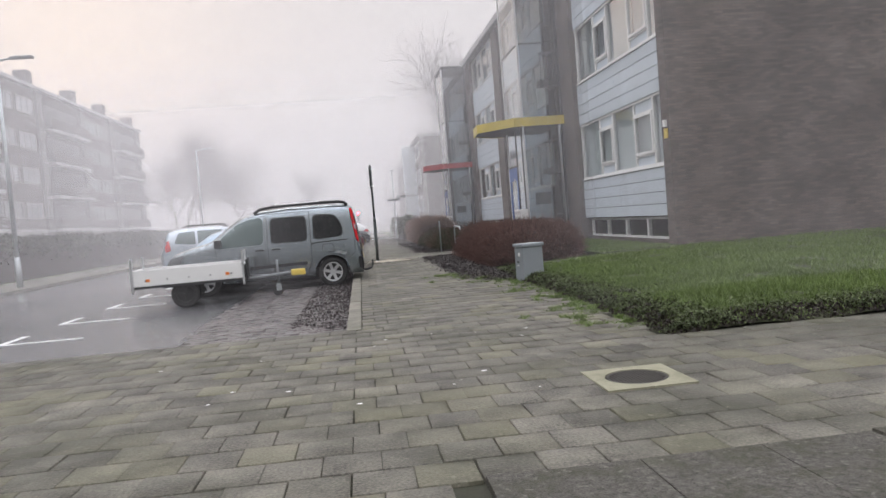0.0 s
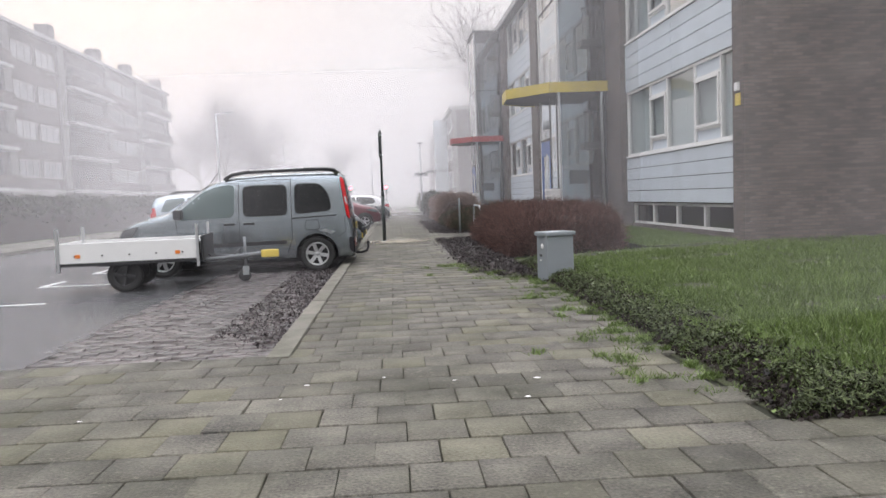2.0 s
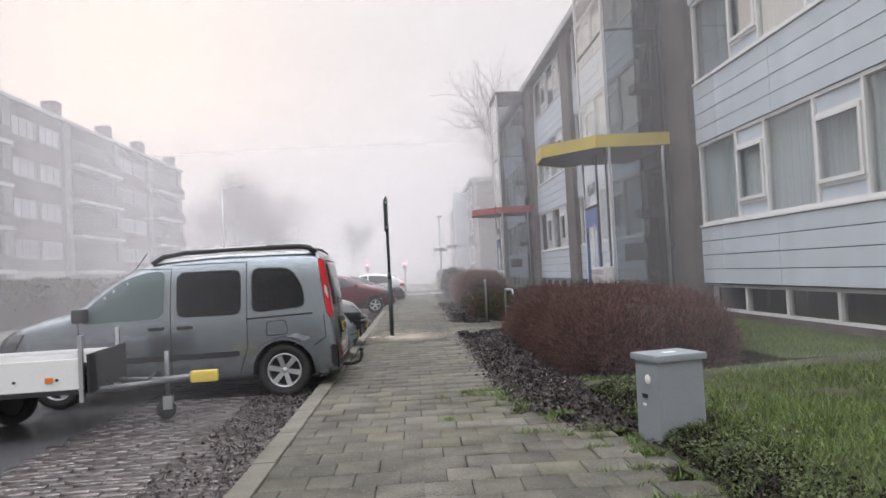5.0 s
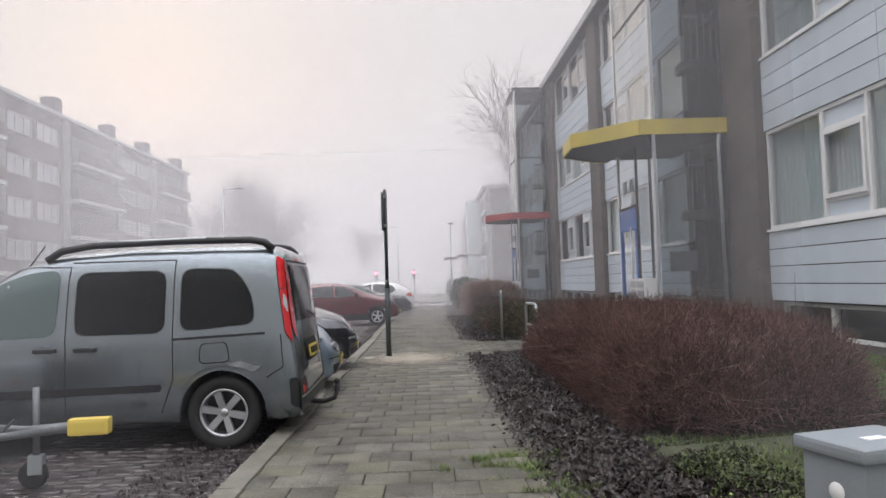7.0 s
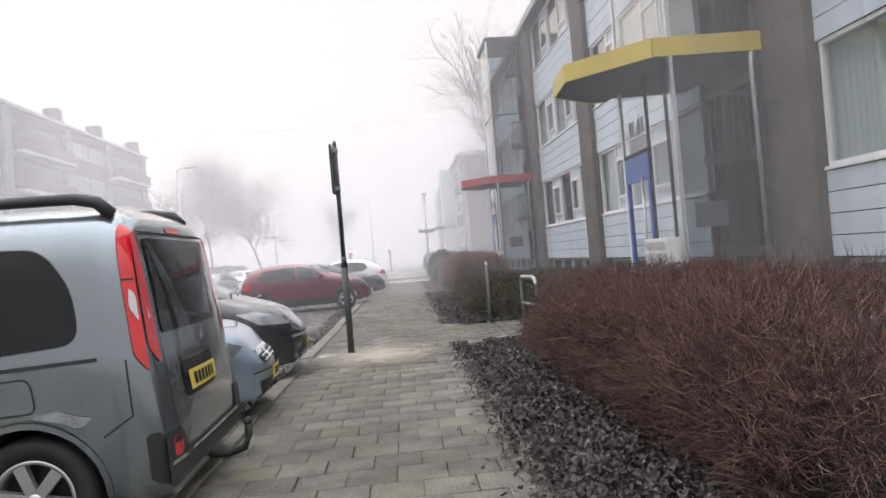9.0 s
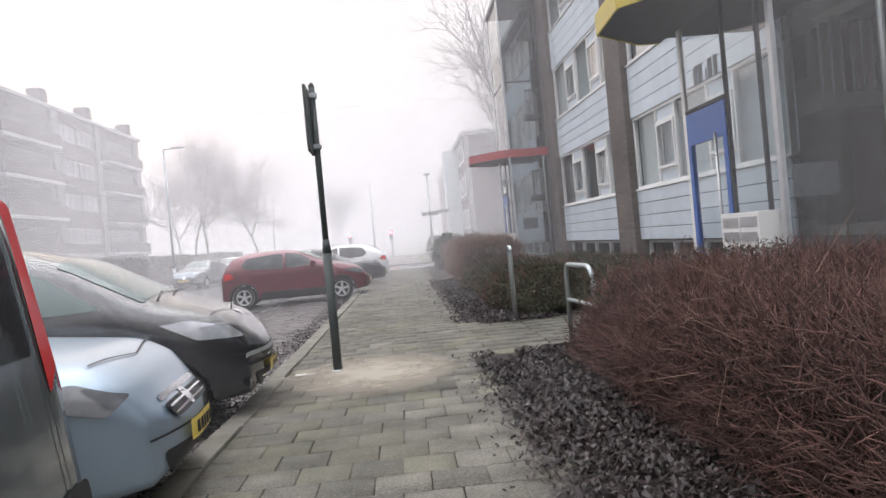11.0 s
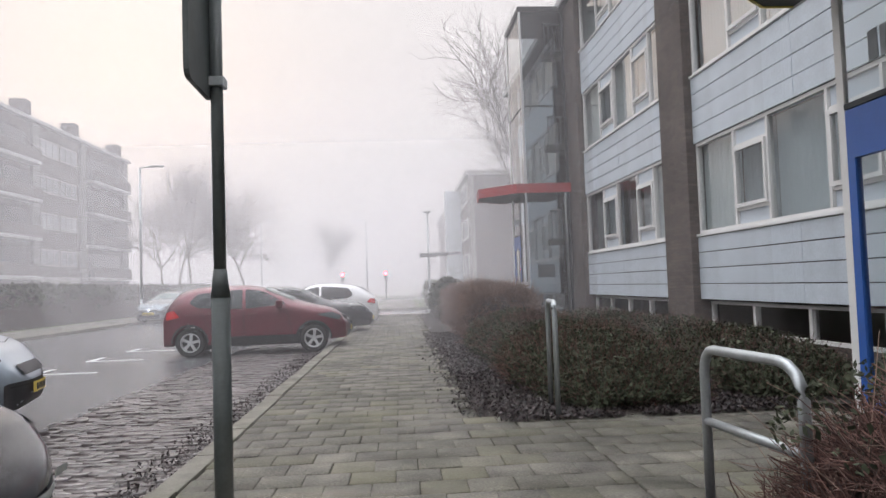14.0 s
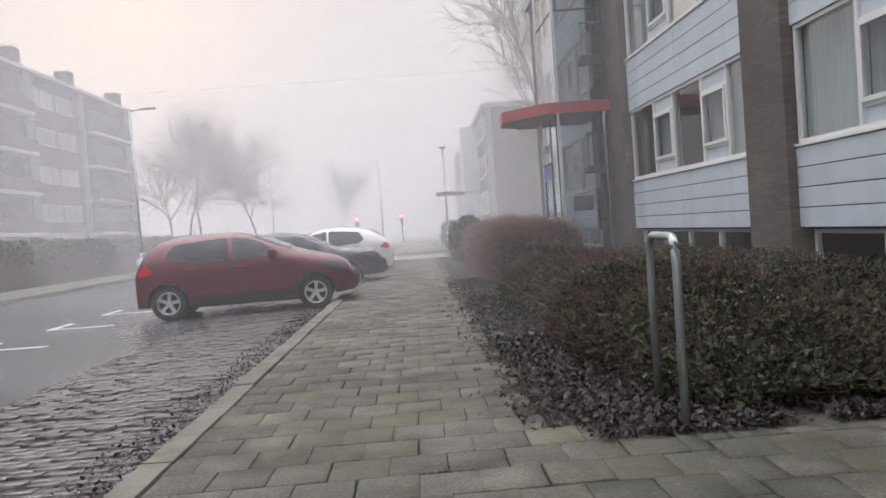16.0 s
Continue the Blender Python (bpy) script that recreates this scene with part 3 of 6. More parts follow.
def shell(y0, y1, rooms):
    """Back, inner walls, floors and roof of one wing."""
    part("back_wall", box(17.2, y0, -0.2, 17.5, y1, ROOF), M_BRICK, flats)
    part("inner_wall", box(XF + 2.4, y0, -0.2, XF + 2.5, y1, ROOF), M_ROOM, flats, "dim inner wall of the rooms")
    for z in (0.82, 3.62, 6.42):
        part("floor_slab", box(XF + 0.34, y0, z, XF + 2.4, y1, z + 0.14), M_ROOM, flats)
    for y in rooms:
        part("party_wall", box(XF + 0.34, y, 0.0, XF + 2.39, y + 0.15, ROOF), M_ROOM, flats)
    part("roof", box(XF - 0.3, y0 - 0.4, ROOF, 17.6, y1 + 0.1, ROOF + 0.14), M_DARK, flats)
    part("fascia", box(XF - 0.34, y0 - 0.43, ROOF - 0.02, XF - 0.3, y1 + 0.1, ROOF + 0.2), M_FASCIA, flats, "pale metal roof edge")


shell(14.86, 22.28, (21.7,))
part("fascia", box(XF - 0.3, 14.4, ROOF - 0.02, 17.6, 14.44, ROOF + 0.2), M_FASCIA, flats, "pale metal roof edge")
# small house sign and lamp on the corner pier
part("lamp_box", box(XF - 0.18, 14.7, 2.72, XF - 0.13, 14.82, 2.86, 0.008), M_WHITE, flats)
part("notice", box(XF - 0.15, 14.68, 2.48, XF - 0.13, 14.84, 2.68), M_PLATE, flats, "small yellow notice")


def stairwell(y, canopy_paint, colour):
    """A glazed stairwell that stands out from the front, with its canopy, door and post boxes."""
    st = thing("glazed_stairwell", "projecting glazed stairwell with %s canopy over the door" % colour, "stairwell", (0, 0, 0), group="stairwells")
    xo, xi, y1 = 5.24, XF - 0.13, y + 2.46
    # south glass wall
    g = part("side_glazing", sheet((xo + 0.05, y, 0.15), (xi - 0.12, y, 0.15), (xi - 0.12, y, ROOF - 0.1), (xo + 0.05, y, ROOF - 0.1)), M_STAIRGLASS, st, "smoky glass side wall")
    g.visible_shadow = False
    part("corner_post", box(xo - 0.02, y - 0.03, 0.0, xo + 0.03, y + 0.05, ROOF - 0.1), M_ALU, st, "pale metal corner post")
    part("wall_post", box(xi - 0.12, y - 0.03, 0.0, xi - 0.05, y + 0.06, ROOF - 0.1), M_DARKMETAL, st)
    bm = add_path(bmesh.new(), [(xi - 0.17, y - 0.06, 3.76), (xi - 0.2, y - 0.09, 3.6), (xi - 0.2, y - 0.09, 3.4), (xi - 0.17, y - 0.08, 0.0)], 0.035, 8)
    part("drainpipe", bm, M_ZINC, st, "pale grey drainpipe")
    part("glazing_bar", box(xo + 0.05, y - 0.012, 6.3, xi - 0.12, y + 0.03, 6.34), M_DARKMETAL, st)
    # front glazing: framed below the canopy, slender above it
    for yy, w, top, m in ((y + 0.30, 0.02, 3.8, M_DARKMETAL), (y + 1.13, 0.024, 3.8, M_DARKMETAL), (y1 - 0.05, 0.05, ROOF - 0.1, M_WHITE)):
        part("mullion", box(xo - 0.015, yy - w, 0.0, xo + 0.03, yy + w, top), m, st)
    part("transom", box(xo - 0.02, y + 1.16, 2.63, xo + 0.05, y1 - 0.1, 2.68), M_DARKMETAL, st)
    for z in (6.3, 9.0):
        part("transom", box(xo - 0.01, y + 0.06, z, xo + 0.03, y1 - 0.1, z + 0.04), M_DARKMETAL, st)
    for a, b, z0, z1 in ((y + 0.05, y + 0.27, 1.25, 3.79), (y + 0.33, y + 1.1, 1.25, 3.79), (y + 1.16, y1 - 0.1, 2.68, 3.79), (y + 0.05, y1 - 0.1, 4.0, 6.3), (y + 0.05, y1 - 0.1, 6.34, 9.0)):
        gg = part("pane", pane_mesh(a, b, z0, z1, xo), M_CLEARGLASS, st)
        gg.visible_shadow = False
    part("infill", box(xo, y + 0.06, 0.05, xo + 0.04, y + 1.1, 0.68), M_DARKMETAL, st)
    bx = part("post_box", box(xo - 0.22, y + 0.15, 0.7, xo + 0.03, y + 1.08, 1.24, 0.01), M_WHITE, st, "white block of post boxes")
    for r in range(3):
        for c in range(2):
            part("flap", box(xo - 0.232, y + 0.19 + c * 0.44, 0.75 + r * 0.165, xo - 0.218, y + 0.57 + c * 0.44, 0.86 + r * 0.165, 0.004), M_ALU, bx)
    # door
    dl, dr = y + 1.17, y1 - 0.11
    door = part("door", frame_mesh(dl, dr, 0.06, 2.62, 0.1, 0.06, xo - 0.02), M_BLUE, st, "blue framed glass door")
    part("door_head", box(xo - 0.022, dl + 0.1, 2.2, xo + 0.042, dr - 0.1, 2.52), M_BLUE, door)
    gg = part("pane", pane_mesh(dl + 0.1, dr - 0.1, 0.16, 2.2, xo), M_CLEARGLASS, door)
    gg.visible_shadow = False
    part("handle", add_tube(bmesh.new(), (xo - 0.07, dl + 0.2, 0.2), (xo - 0.07, dl + 0.2, 2.25), 0.018), M_ALU, door, "tall bar handle")
    # number above the door as plain bars
    for k, w in enumerate((0.1, 0.12, 0.05, 0.12, 0.12)):
        part("number_bar", box(xo - 0.008, dl + 0.12 + k * 0.15, 2.95, xo - 0.003, dl + 0.12 + k * 0.15 + w, 3.2 if k != 2 else 3.1), M_CABINET, st)
    # north wall, landings, stairs
    gg = part("side_glazing", sheet((xo + 0.04, y1, 0.15), (XF - 0.02, y1, 0.15), (XF - 0.02, y1, ROOF - 0.1), (xo + 0.04, y1, ROOF - 0.1)), M_CLEARGLASS, st, "clear glass side wall")
    gg.visible_shadow = False
    part("plinth", box(xo + 0.04, y1 - 0.06, 0.0, XF - 0.02, y1 + 0.04, 0.15), M_DARKMETAL, st)
    part("back_wall", box(XF + 0.75, y - 0.2, 0.0, XF + 0.85, y1 + 0.1, ROOF - 0.1), M_BRICK, st, "dark brick inner wall")
    part("floor_slab", box(xo + 0.06, y + 0.05, 0.0, XF + 0.75, y1 - 0.07, 0.14), M_CONC, st)
    # half landings with pale strings and railings
    for z in (2.3, 5.1, 7.9):
        lan = part("landing", box(xo + 0.8, y + 0.5, z, XF + 0.75, y + 0.98, z + 0.18), M_CONC, st, "pale painted landing edge")
        part("rail", box(xo + 0.8, y + 0.52, z + 0.98, XF + 0.7, y + 0.56, z + 1.03), M_FASCIA, lan)
        for k in range(10):
            xx = xo + 0.83 + k * 0.125
            part("baluster", box(xx, y + 0.53, z + 0.18, xx + 0.022, y + 0.552, z + 0.98), M_FASCIA, lan)
    part("notice_board", box(xo + 0.35, y + 0.4, 1.35, xo + 0.85, y + 0.43, 1.72), M_FASCIA, st, "pale notice board inside the glass")
    part("roof", box(xo - 0.05, y - 0.05, ROOF - 0.1, XF - 0.3, y1 + 0.05, ROOF + 0.05), M_DARK, st)
    # canopy
    outline = [(XF - 0.14, y - 0.02), (5.0, y - 0.02), (4.03, y + 1.15), (4.1, y + 2.3), (4.9, y + 3.0), (5.2, y + 3.0), (5.2, y + 2.75), (XF - 0.14, y + 2.75)]
    can = part("canopy", add_prism(bmesh.new(), outline, 3.8, 4.0), M_SOFFIT, st, "angular canopy with a dark underside")
    edges = [(outline[i], outline[i + 1]) for i in range(5)]
    for (xa, ya), (xb, yb) in edges:
        d = Vector((xb - xa, yb - ya, 0))
        nrm = Vector((d.y, -d.x, 0)).normalized() * 0.025
        if nrm.dot(Vector((xa + xb, ya + yb, 0)) / 2 - Vector((6, y + 1.4, 0))) < 0:
            nrm = -nrm
        bm = add_prism(bmesh.new(), [(xa, ya), (xb, yb), (xb + nrm.x, yb + nrm.y), (xa + nrm.x, ya + nrm.y)], 3.79, 4.06)
        part("edge_board", bm, canopy_paint, can, "%s edge board" % colour)
    return st


stairwell(22.15, M_YELLOW, "yellow")
# the north wing stands at a slight angle to the south end, with narrower bays
WING = pose(XF, 21.6, 0, 0, 0, 0.75) @ Matrix.Diagonal((1, 0.93, 1, 1)) @ pose(-XF, -21.6, 0)
flats = thing("apartment_building", "north wing of the flats with blue-grey boards and brick piers", "building")
flats.matrix_basis = WING
for o in (0.0, 18.35):
    span(24.75 + o, 31.66 + o, [(26.4 + o, "f"), (27.5 + o, "c"), (29.05 + o, "f"), (30.15 + o, "c"), (31.63 + o, "f")], ("bbbbw", "wbbwb", "bbwbb"))
span(32.93, 39.38, [(33.9, "f"), (35.0, "c"), (36.5, "f"), (37.7, "c"), (39.35, "f")], ("wb b ", "bbwbw", "wbbbw"))
for a, b in ((31.66, 32.93), (39.38, 40.65), (50.0, 51.28)):
    part("pier", box(XF - 0.13, a, -0.2, XF + 0.32, b, ROOF), M_BRICK, flats, PIER)
part("end_wall", box(XF + 0.33, 51.0, -0.2, 17.5, 51.28, ROOF), M_BRICK, flats, "dark brown brick gable wall")
shell(22.75, 51.25, (24.6, 32.3, 40.0, 43.0))
stairwell(40.5, M_RED, "red").matrix_basis = WING

# ---- the next block beyond the side street ----
nb = thing("apartment_building", "brick end of the next three-storey block in fog", "building")
part("wall", box(XF, 72, -0.2, 18, 118, 9.3), M_BRICK2, nb)
part("roof", box(XF - 0.35, 71.8, 9.3, 18.2, 118.2, 9.62), M_FASCIA, nb)
part("corner_post", box(XF - 0.12, 71.9, 0, XF + 0.25, 72.3, 9.3), M_CONC, nb)
for y in (74.5, 83.5, 92.5, 101.5):
    for s in range(3):
        w = part("window", frame_mesh(y, y + 5.5, SILL + s * 2.8, HEAD + s * 2.8, 0.07, 0.1, XF - 0.06), M_WHITE, nb)
        part("pane", box(XF - 0.03, y + 0.07, SILL + s * 2.8 + 0.07, XF - 0.005, y + 5.43, HEAD + s * 2.8 - 0.07), M_FARPANE, w)
part("canopy", box(4.4, 81, 3.75, XF, 83.2, 4.0), M_DARK, nb)
part("stairwell_front", box(5.4, 81, 0, XF, 83.2, 9.3), M_PANEL, nb)

# ---- the four-storey block across the road ----
lb = thing("apartment_building", "four-storey brown brick flats with balconies across the road", "building")
XL = -26.0
part("wall", box(-37, 18, -0.2, XL - 0.02, 93, 14.5), M_BRICK2, lb)
part("roof", box(-37.3, 17.7, 14.5, XL + 0.35, 93.3, 14.75), M_FASCIA, lb)
PILLARS = [20.2, 29.3, 38.4, 47.2, 56.2, 64.8, 74.4, 82.6, 92.2]
for y in PILLARS:
    part("pillar", box(XL - 0.01, y - 0.5, -0.2, XL + 0.22, y + 0.5, 14.5), M_PILLAR, lb, "pale rendered pillar")
    part("chimney", box(XL - 1.5, y - 0.55, 14.75, XL - 0.4, y + 0.55, 16.2), M_BRICK2, lb, "square brick chimney")
for i, (a, b) in enumerate(zip(PILLARS, PILLARS[1:])):
    if i % 2 == 1:
        continue
    part("base_band", box(XL - 0.01, a + 0.5, 2.3, XL + 0.05, b - 0.5, 2.85), M_CONC, lb, "pale painted base band")
    for y in (a + 0.95, b - 4.0):
        for s in range(5):
            z = 3.7 + 2.84 * (s - 1) if s else 1.1
            h = 1.3 if s else 1.05
            w = part("window", frame_mesh(y, y + 3.0, z, z + h, 0.1, 0.08, XL - 0.02), M_CONC, lb)
            part("mullion", box(XL - 0.02, y + 0.95, z + 0.1, XL + 0.05, y + 1.05, z + h - 0.1), M_CONC, w)
            part("mullion", box(XL - 0.02, y + 2.0, z + 0.1, XL + 0.05, y + 2.1, z + h - 0.1), M_CONC, w)
            part("pane", box(XL - 0.018, y + 0.1, z + 0.1, XL + 0.01, y + 2.9, z + h - 0.1), M_FARPANE, w, "grey reflecting pane")
for i, (a, b) in enumerate(zip(PILLARS, PILLARS[1:])):
    if i % 2 == 0:
        continue
    for s in range(4):
        z = 2.6 + 2.84 * s
        bal = part("balcony", box(XL - 0.01, a + 0.5, z, XL + 0.9, b - 0.5, z + 0.25), M_FASCIA, lb, "balcony with a pale slab edge")
        part("parapet", box(XL + 0.82, a + 0.5, z + 0.25, XL + 0.88, b - 0.5, z + 1.15), M_BRICK2, bal)
        part("glazed_front", box(XL - 0.015, a + 1.2, z + 0.3, XL + 0.02, b - 1.2, z + 2.4), M_STAIRGLASS, bal)

# ---- vehicles ----
def interp(pts, x):
    xs, zs = [p[0] for p in pts], [p[1] for p in pts]
    if xs[0] > xs[-1]:
        xs, zs = xs[::-1], zs[::-1]
    return float(np.interp(x, xs, zs))


class Shell:
    """The outer skin of a car: front towards +x, half width from height and length."""

    def __init__(self, top, half, sill, belt, tumble, axles, arch, hub, nose=0.5, tail=0.12, n=5.0, bulge=(0.1, 0.06), lean=0.0):
        xs = np.linspace(top[-1][0], top[0][0], 241)
        raw = np.array([interp(top, x) for x in xs])
        k = np.ones(9) / 9
        pad = np.concatenate([np.full(4, raw[0]), raw, np.full(4, raw[-1])])
        self.tx, self.tz = xs, np.convolve(pad, k, "valid")
        self.x0, self.x1 = float(xs[0]), float(xs[-1])
        self.half, self.sill, self.belt, self.tumble = half, sill, belt, tumble
        self.axles, self.arch, self.hub, self.nose, self.tail, self.n = axles, arch, hub, nose, tail, n
        self.bulge, self.lean = bulge, lean
        self.roof = max(z for _, z in top)

    def top(self, x):
        return float(np.interp(x, self.tx, self.tz))

    def bottom(self, x):
        z = self.sill
        u = max(0.0, (x - (self.x1 - 0.7)) / 0.7)
        z += 0.04 * u
        for a in self.axles:
            d = abs(x - a)
            if d < self.arch:
                z = max(z, self.hub + math.sqrt(self.arch ** 2 - d * d))
        return z

    def plan(self, x):
        f = max(0.0, (x - (self.x1 - self.nose)) / self.nose)
        r = max(0.0, ((self.x0 + self.tail * 3) - x) / (self.tail * 3))
        return self.half * (1 - 0.30 * f ** 2.6) * (1 - 0.10 * r ** 3)

    def width(self, x, z):
        t = self.top(x)
        zm = min(self.belt, 0.35 + 0.5 * (t - 0.35))
        w = self.plan(x)
        if z < zm:
            lo = max(0.0, (0.45 - z) / 0.3)
            return w * (1 - 0.05 * lo ** 2 - 0.012 * ((z - 0.7) / 0.4) ** 2)
        u = min(1.0, (z - zm) / max(0.05, t - zm))
        base = w * (1 - 0.012 * ((zm - 0.7) / 0.4) ** 2)
        base *= 1 - self.tumble * max(0.0, z - self.belt) / max(0.3, self.roof - self.belt)
        return base * (1 - u ** self.n) ** (1 / self.n)

    def over(self, x, y):
        """Height of the skin above (x, y)."""
        lo, hi = 0.3, self.top(x)
        for _ in range(24):
            m = (lo + hi) / 2
            if self.width(x, m) > abs(y):
                lo = m
            else:
                hi = m
        return lo

    def end(self, y, z, front):
        """Length at which the end face stands."""
        x = self.x1 if front else self.x0
        t, b = self.top(x), self.sill
        zc = (t + b) / 2
        s = min(1.0, max(abs(y) / max(0.05, self.width(x, min(max(z, b), t - 0.02))), abs(z - zc) / ((t - b) / 2)))
        return x + (1 if front else -1) * self.bulge[0 if front else 1] * (1 - s * s)

    def tilt(self, v):
        """Leans the tail forward towards its top."""
        k = min(1.0, max(0.0, (self.x0 + 0.9 - v[0]) / 0.9))
        return (v[0] + self.lean * k * max(0.0, v[2] - 0.5), v[1], v[2])

    def mesh(self):
        bm = bmesh.new()
        xs = set(np.linspace(self.x0, self.x1, 64))
        for a in self.axles:
            xs |= {a + self.arch * c for c in (-1.001, -0.995, -0.97, -0.9, 0.9, 0.97, 0.995, 1.001)}
        xs |= {self.x1 - d for d in (0.01, 0.03, 0.06)} | {self.x0 + d for d in (0.01, 0.03, 0.06)}
        rings = []
        for x in sorted(xs):
            t, b = self.top(x), self.bottom(x)
            zm = max(b + 0.02, min(self.belt, 0.35 + 0.5 * (t - 0.35)))
            side = [(self.width(x, z), z) for z in np.linspace(b, zm, 8)]
            for k in range(1, 11):
                z = zm + (t - zm) * math.sin(math.pi / 2 * k / 11) ** (2 / self.n * 1.6)
                side.append((self.width(x, min(z, t - 1e-4)), min(z, t)))
            ring = side + [(0.0, t)] + [(-y, z) for y, z in side[::-1]]
            rings.append([bm.verts.new(self.tilt((x, y, z))) for y, z in ring])
        m = len(rings[0])
        for a, b in zip(rings, rings[1:]):
            for i in range(m):
                j = (i + 1) % m
                bm.faces.new((a[i], a[j], b[j], b[i])).smooth = True
        for ring, front in ((rings[0], False), (rings[-1], True)):
            x = self.x1 if front else self.x0
            zc = (self.top(x) + self.sill) / 2
            last = ring
            base = [Vector((x, v.co.y, v.co.z)) for v in ring]
            for s in (0.92, 0.8, 0.6, 0.35, 0.12):
                nx = [bm.verts.new(self.tilt((x + (1 if front else -1) * self.bulge[0 if front else 1] * (1 - s * s), c.y * s, zc + (c.z - zc) * s))) for c in base]
                for i in range(m):
                    j = (i + 1) % m
                    bm.faces.new((last[i], last[j], nx[j], nx[i])).smooth = True
                last = nx
            bm.faces.new(last)
        bmesh.ops.recalc_face_normals(bm, faces=bm.faces)
        return bm


def patch(shell, poly, how, off=0.005, side=1, r=0.04, cell=0.09, thick=0.0):
    """A flat outline laid on the skin. how: side (x, z), top (x, y), front or back (y, z)."""
    bm = bmesh.new()
    pts = rounded(poly, r) if r else poly
    f = bm.faces.new([bm.verts.new((a, b, 0)) for a, b in pts])
    for ax in (0, 1):
        lo, hi = min(p[ax] for p in pts), max(p[ax] for p in pts)
        for k in range(1, int((hi - lo) / cell) + 1):
            c = lo + k * (hi - lo) / (int((hi - lo) / cell) + 1)
            no = (1, 0, 0) if ax == 0 else (0, 1, 0)
            bmesh.ops.bisect_plane(bm, geom=bm.verts[:] + bm.edges[:] + bm.faces[:], plane_co=(c, c, 0), plane_no=no)
    bmesh.ops.triangulate(bm, faces=[f for f in bm.faces if len(f.verts) > 4])
    for v in bm.verts:
        a, b = v.co.x, v.co.y
        if how == "side":
            v.co = shell.tilt((a, side * (shell.width(a, min(b, shell.top(a) - 0.01)) + off), b))
        elif how == "top":
            v.co = shell.tilt((a, b, shell.over(a, b) + off))
        else:
            fr = how == "front"
            v.co = shell.tilt((shell.end(a, b, fr) + (off if fr else -off), a, b))
    for f in bm.faces:
        f.smooth = True
    bmesh.ops.recalc_face_normals(bm, faces=bm.faces)
    want = {"side": Vector((0, side, 0)), "top": Vector((0, 0, 1)), "front": Vector((1, 0, 0)), "back": Vector((-1, 0, 0))}[how]
    if sum((f.normal for f in bm.faces), Vector()).dot(want) < 0:
        bmesh.ops.reverse_faces(bm, faces=bm.faces)
    return bm


def strip(shell, pts, how, w=0.008, side=1, off=0.004):
    """A narrow seam or trim along a line on the skin."""
    bm = bmesh.new()
    dense = []
    for a, b in zip(pts, pts[1:]):
        n = max(1, int(math.dist(a, b) / 0.06))
        dense += [(a[0] + (b[0] - a[0]) * k / n, a[1] + (b[1] - a[1]) * k / n) for k in range(n)]
    dense.append(pts[-1])
    prev = None
    for i, p in enumerate(dense):
        q0, q1 = dense[max(0, i - 1)], dense[min(len(dense) - 1, i + 1)]
        d = Vector((q1[0] - q0[0], q1[1] - q0[1])).normalized() * w / 2
        row = []
        for s in (-1, 1):
            a, b = p[0] - d.y * s, p[1] + d.x * s
            if how == "side":
                co = (a, side * (shell.width(a, min(b, shell.top(a) - 0.01)) + off), b)
            elif how == "top":
                co = (a, b, shell.over(a, b) + off)
            else:
                fr = how == "front"
                co = (shell.end(a, b, fr) + (off if fr else -off), a, b)
            row.append(bm.verts.new(shell.tilt(co)))
        if prev:
            bm.faces.new((prev[0], prev[1], row[1], row[0]))
        prev = row
    return bm


WHEELS = {}


def wheel(owner, x, y, hub, rad, wide, spokes, side, rim_mat=None):
    """Tyre with a spoked rim; the rim's face looks to the given side."""
    key = (round(rad, 3), spokes, side)
    if key in WHEELS:
        objs = [new(o.name.split(".")[0], o.data) for o in WHEELS[key]]
    else:
        r = rad * 0.66
        bm = bmesh.new()
        h = wide / 2
        lathe(bm, [(r * 0.98, -h * 0.8), (rad * 0.84, -h), (rad * 0.95, -h * 0.92), (rad, -h * 0.6), (rad, h * 0.6), (rad * 0.95, h * 0.92), (rad * 0.84, h), (r * 0.98, h * 0.8), (r * 0.98, -h * 0.8)], 36)
        bmesh.ops.recalc_face_normals(bm, faces=bm.faces)
        tyre = part("tyre", bm, M_RUBBER)
        bm = bmesh.new()
        f = side * h
        lathe(bm, [(r * 1.0, f * 0.86), (r * 0.97, f * 0.9), (r * 0.9, f * 0.84), (r * 0.87, f * 0.1), (r * 0.87, -f * 0.7)], 36)
        lathe(bm, [(0.001, f * 0.78), (r * 0.16, f * 0.78), (r * 0.2, f * 0.66), (r * 0.2, f * 0.2)], 18)
        for k in range(spokes):
            a = 2 * math.pi * k / spokes + 0.2
            c, s = math.cos(a), math.sin(a)
            vs = []
            for rr, w, d in ((r * 0.15, r * 0.13, 0.72), (r * 0.9, r * 0.15, 0.84)):
                for ww, dd in ((-w, d), (w, d), (w * 1.1, d - 0.32), (-w * 1.1, d - 0.32)):
                    vs.append(bm.verts.new((rr * c - ww * s, f * dd, rr * s + ww * c)))
            for q in ((0, 1, 5, 4), (1, 2, 6, 5), (2, 3, 7, 6), (3, 0, 4, 7)):
                bm.faces.new([vs[i] for i in q])
        bmesh.ops.recalc_face_normals(bm, faces=bm.faces)
        rim = part("rim", bm, rim_mat or M_RIM)
        bm = bmesh.new()
        lathe(bm, [(0.001, -f * 0.1), (r * 0.9, -f * 0.1)], 24)
        hubd = part("brake_disc", bm, M_DARK)
        objs = WHEELS[key] = [tyre, rim, hubd]
    w = new("wheel")
    w.parent = owner
    w.location = (x, y, hub)
    for o in objs:
        o.parent = w
    return w


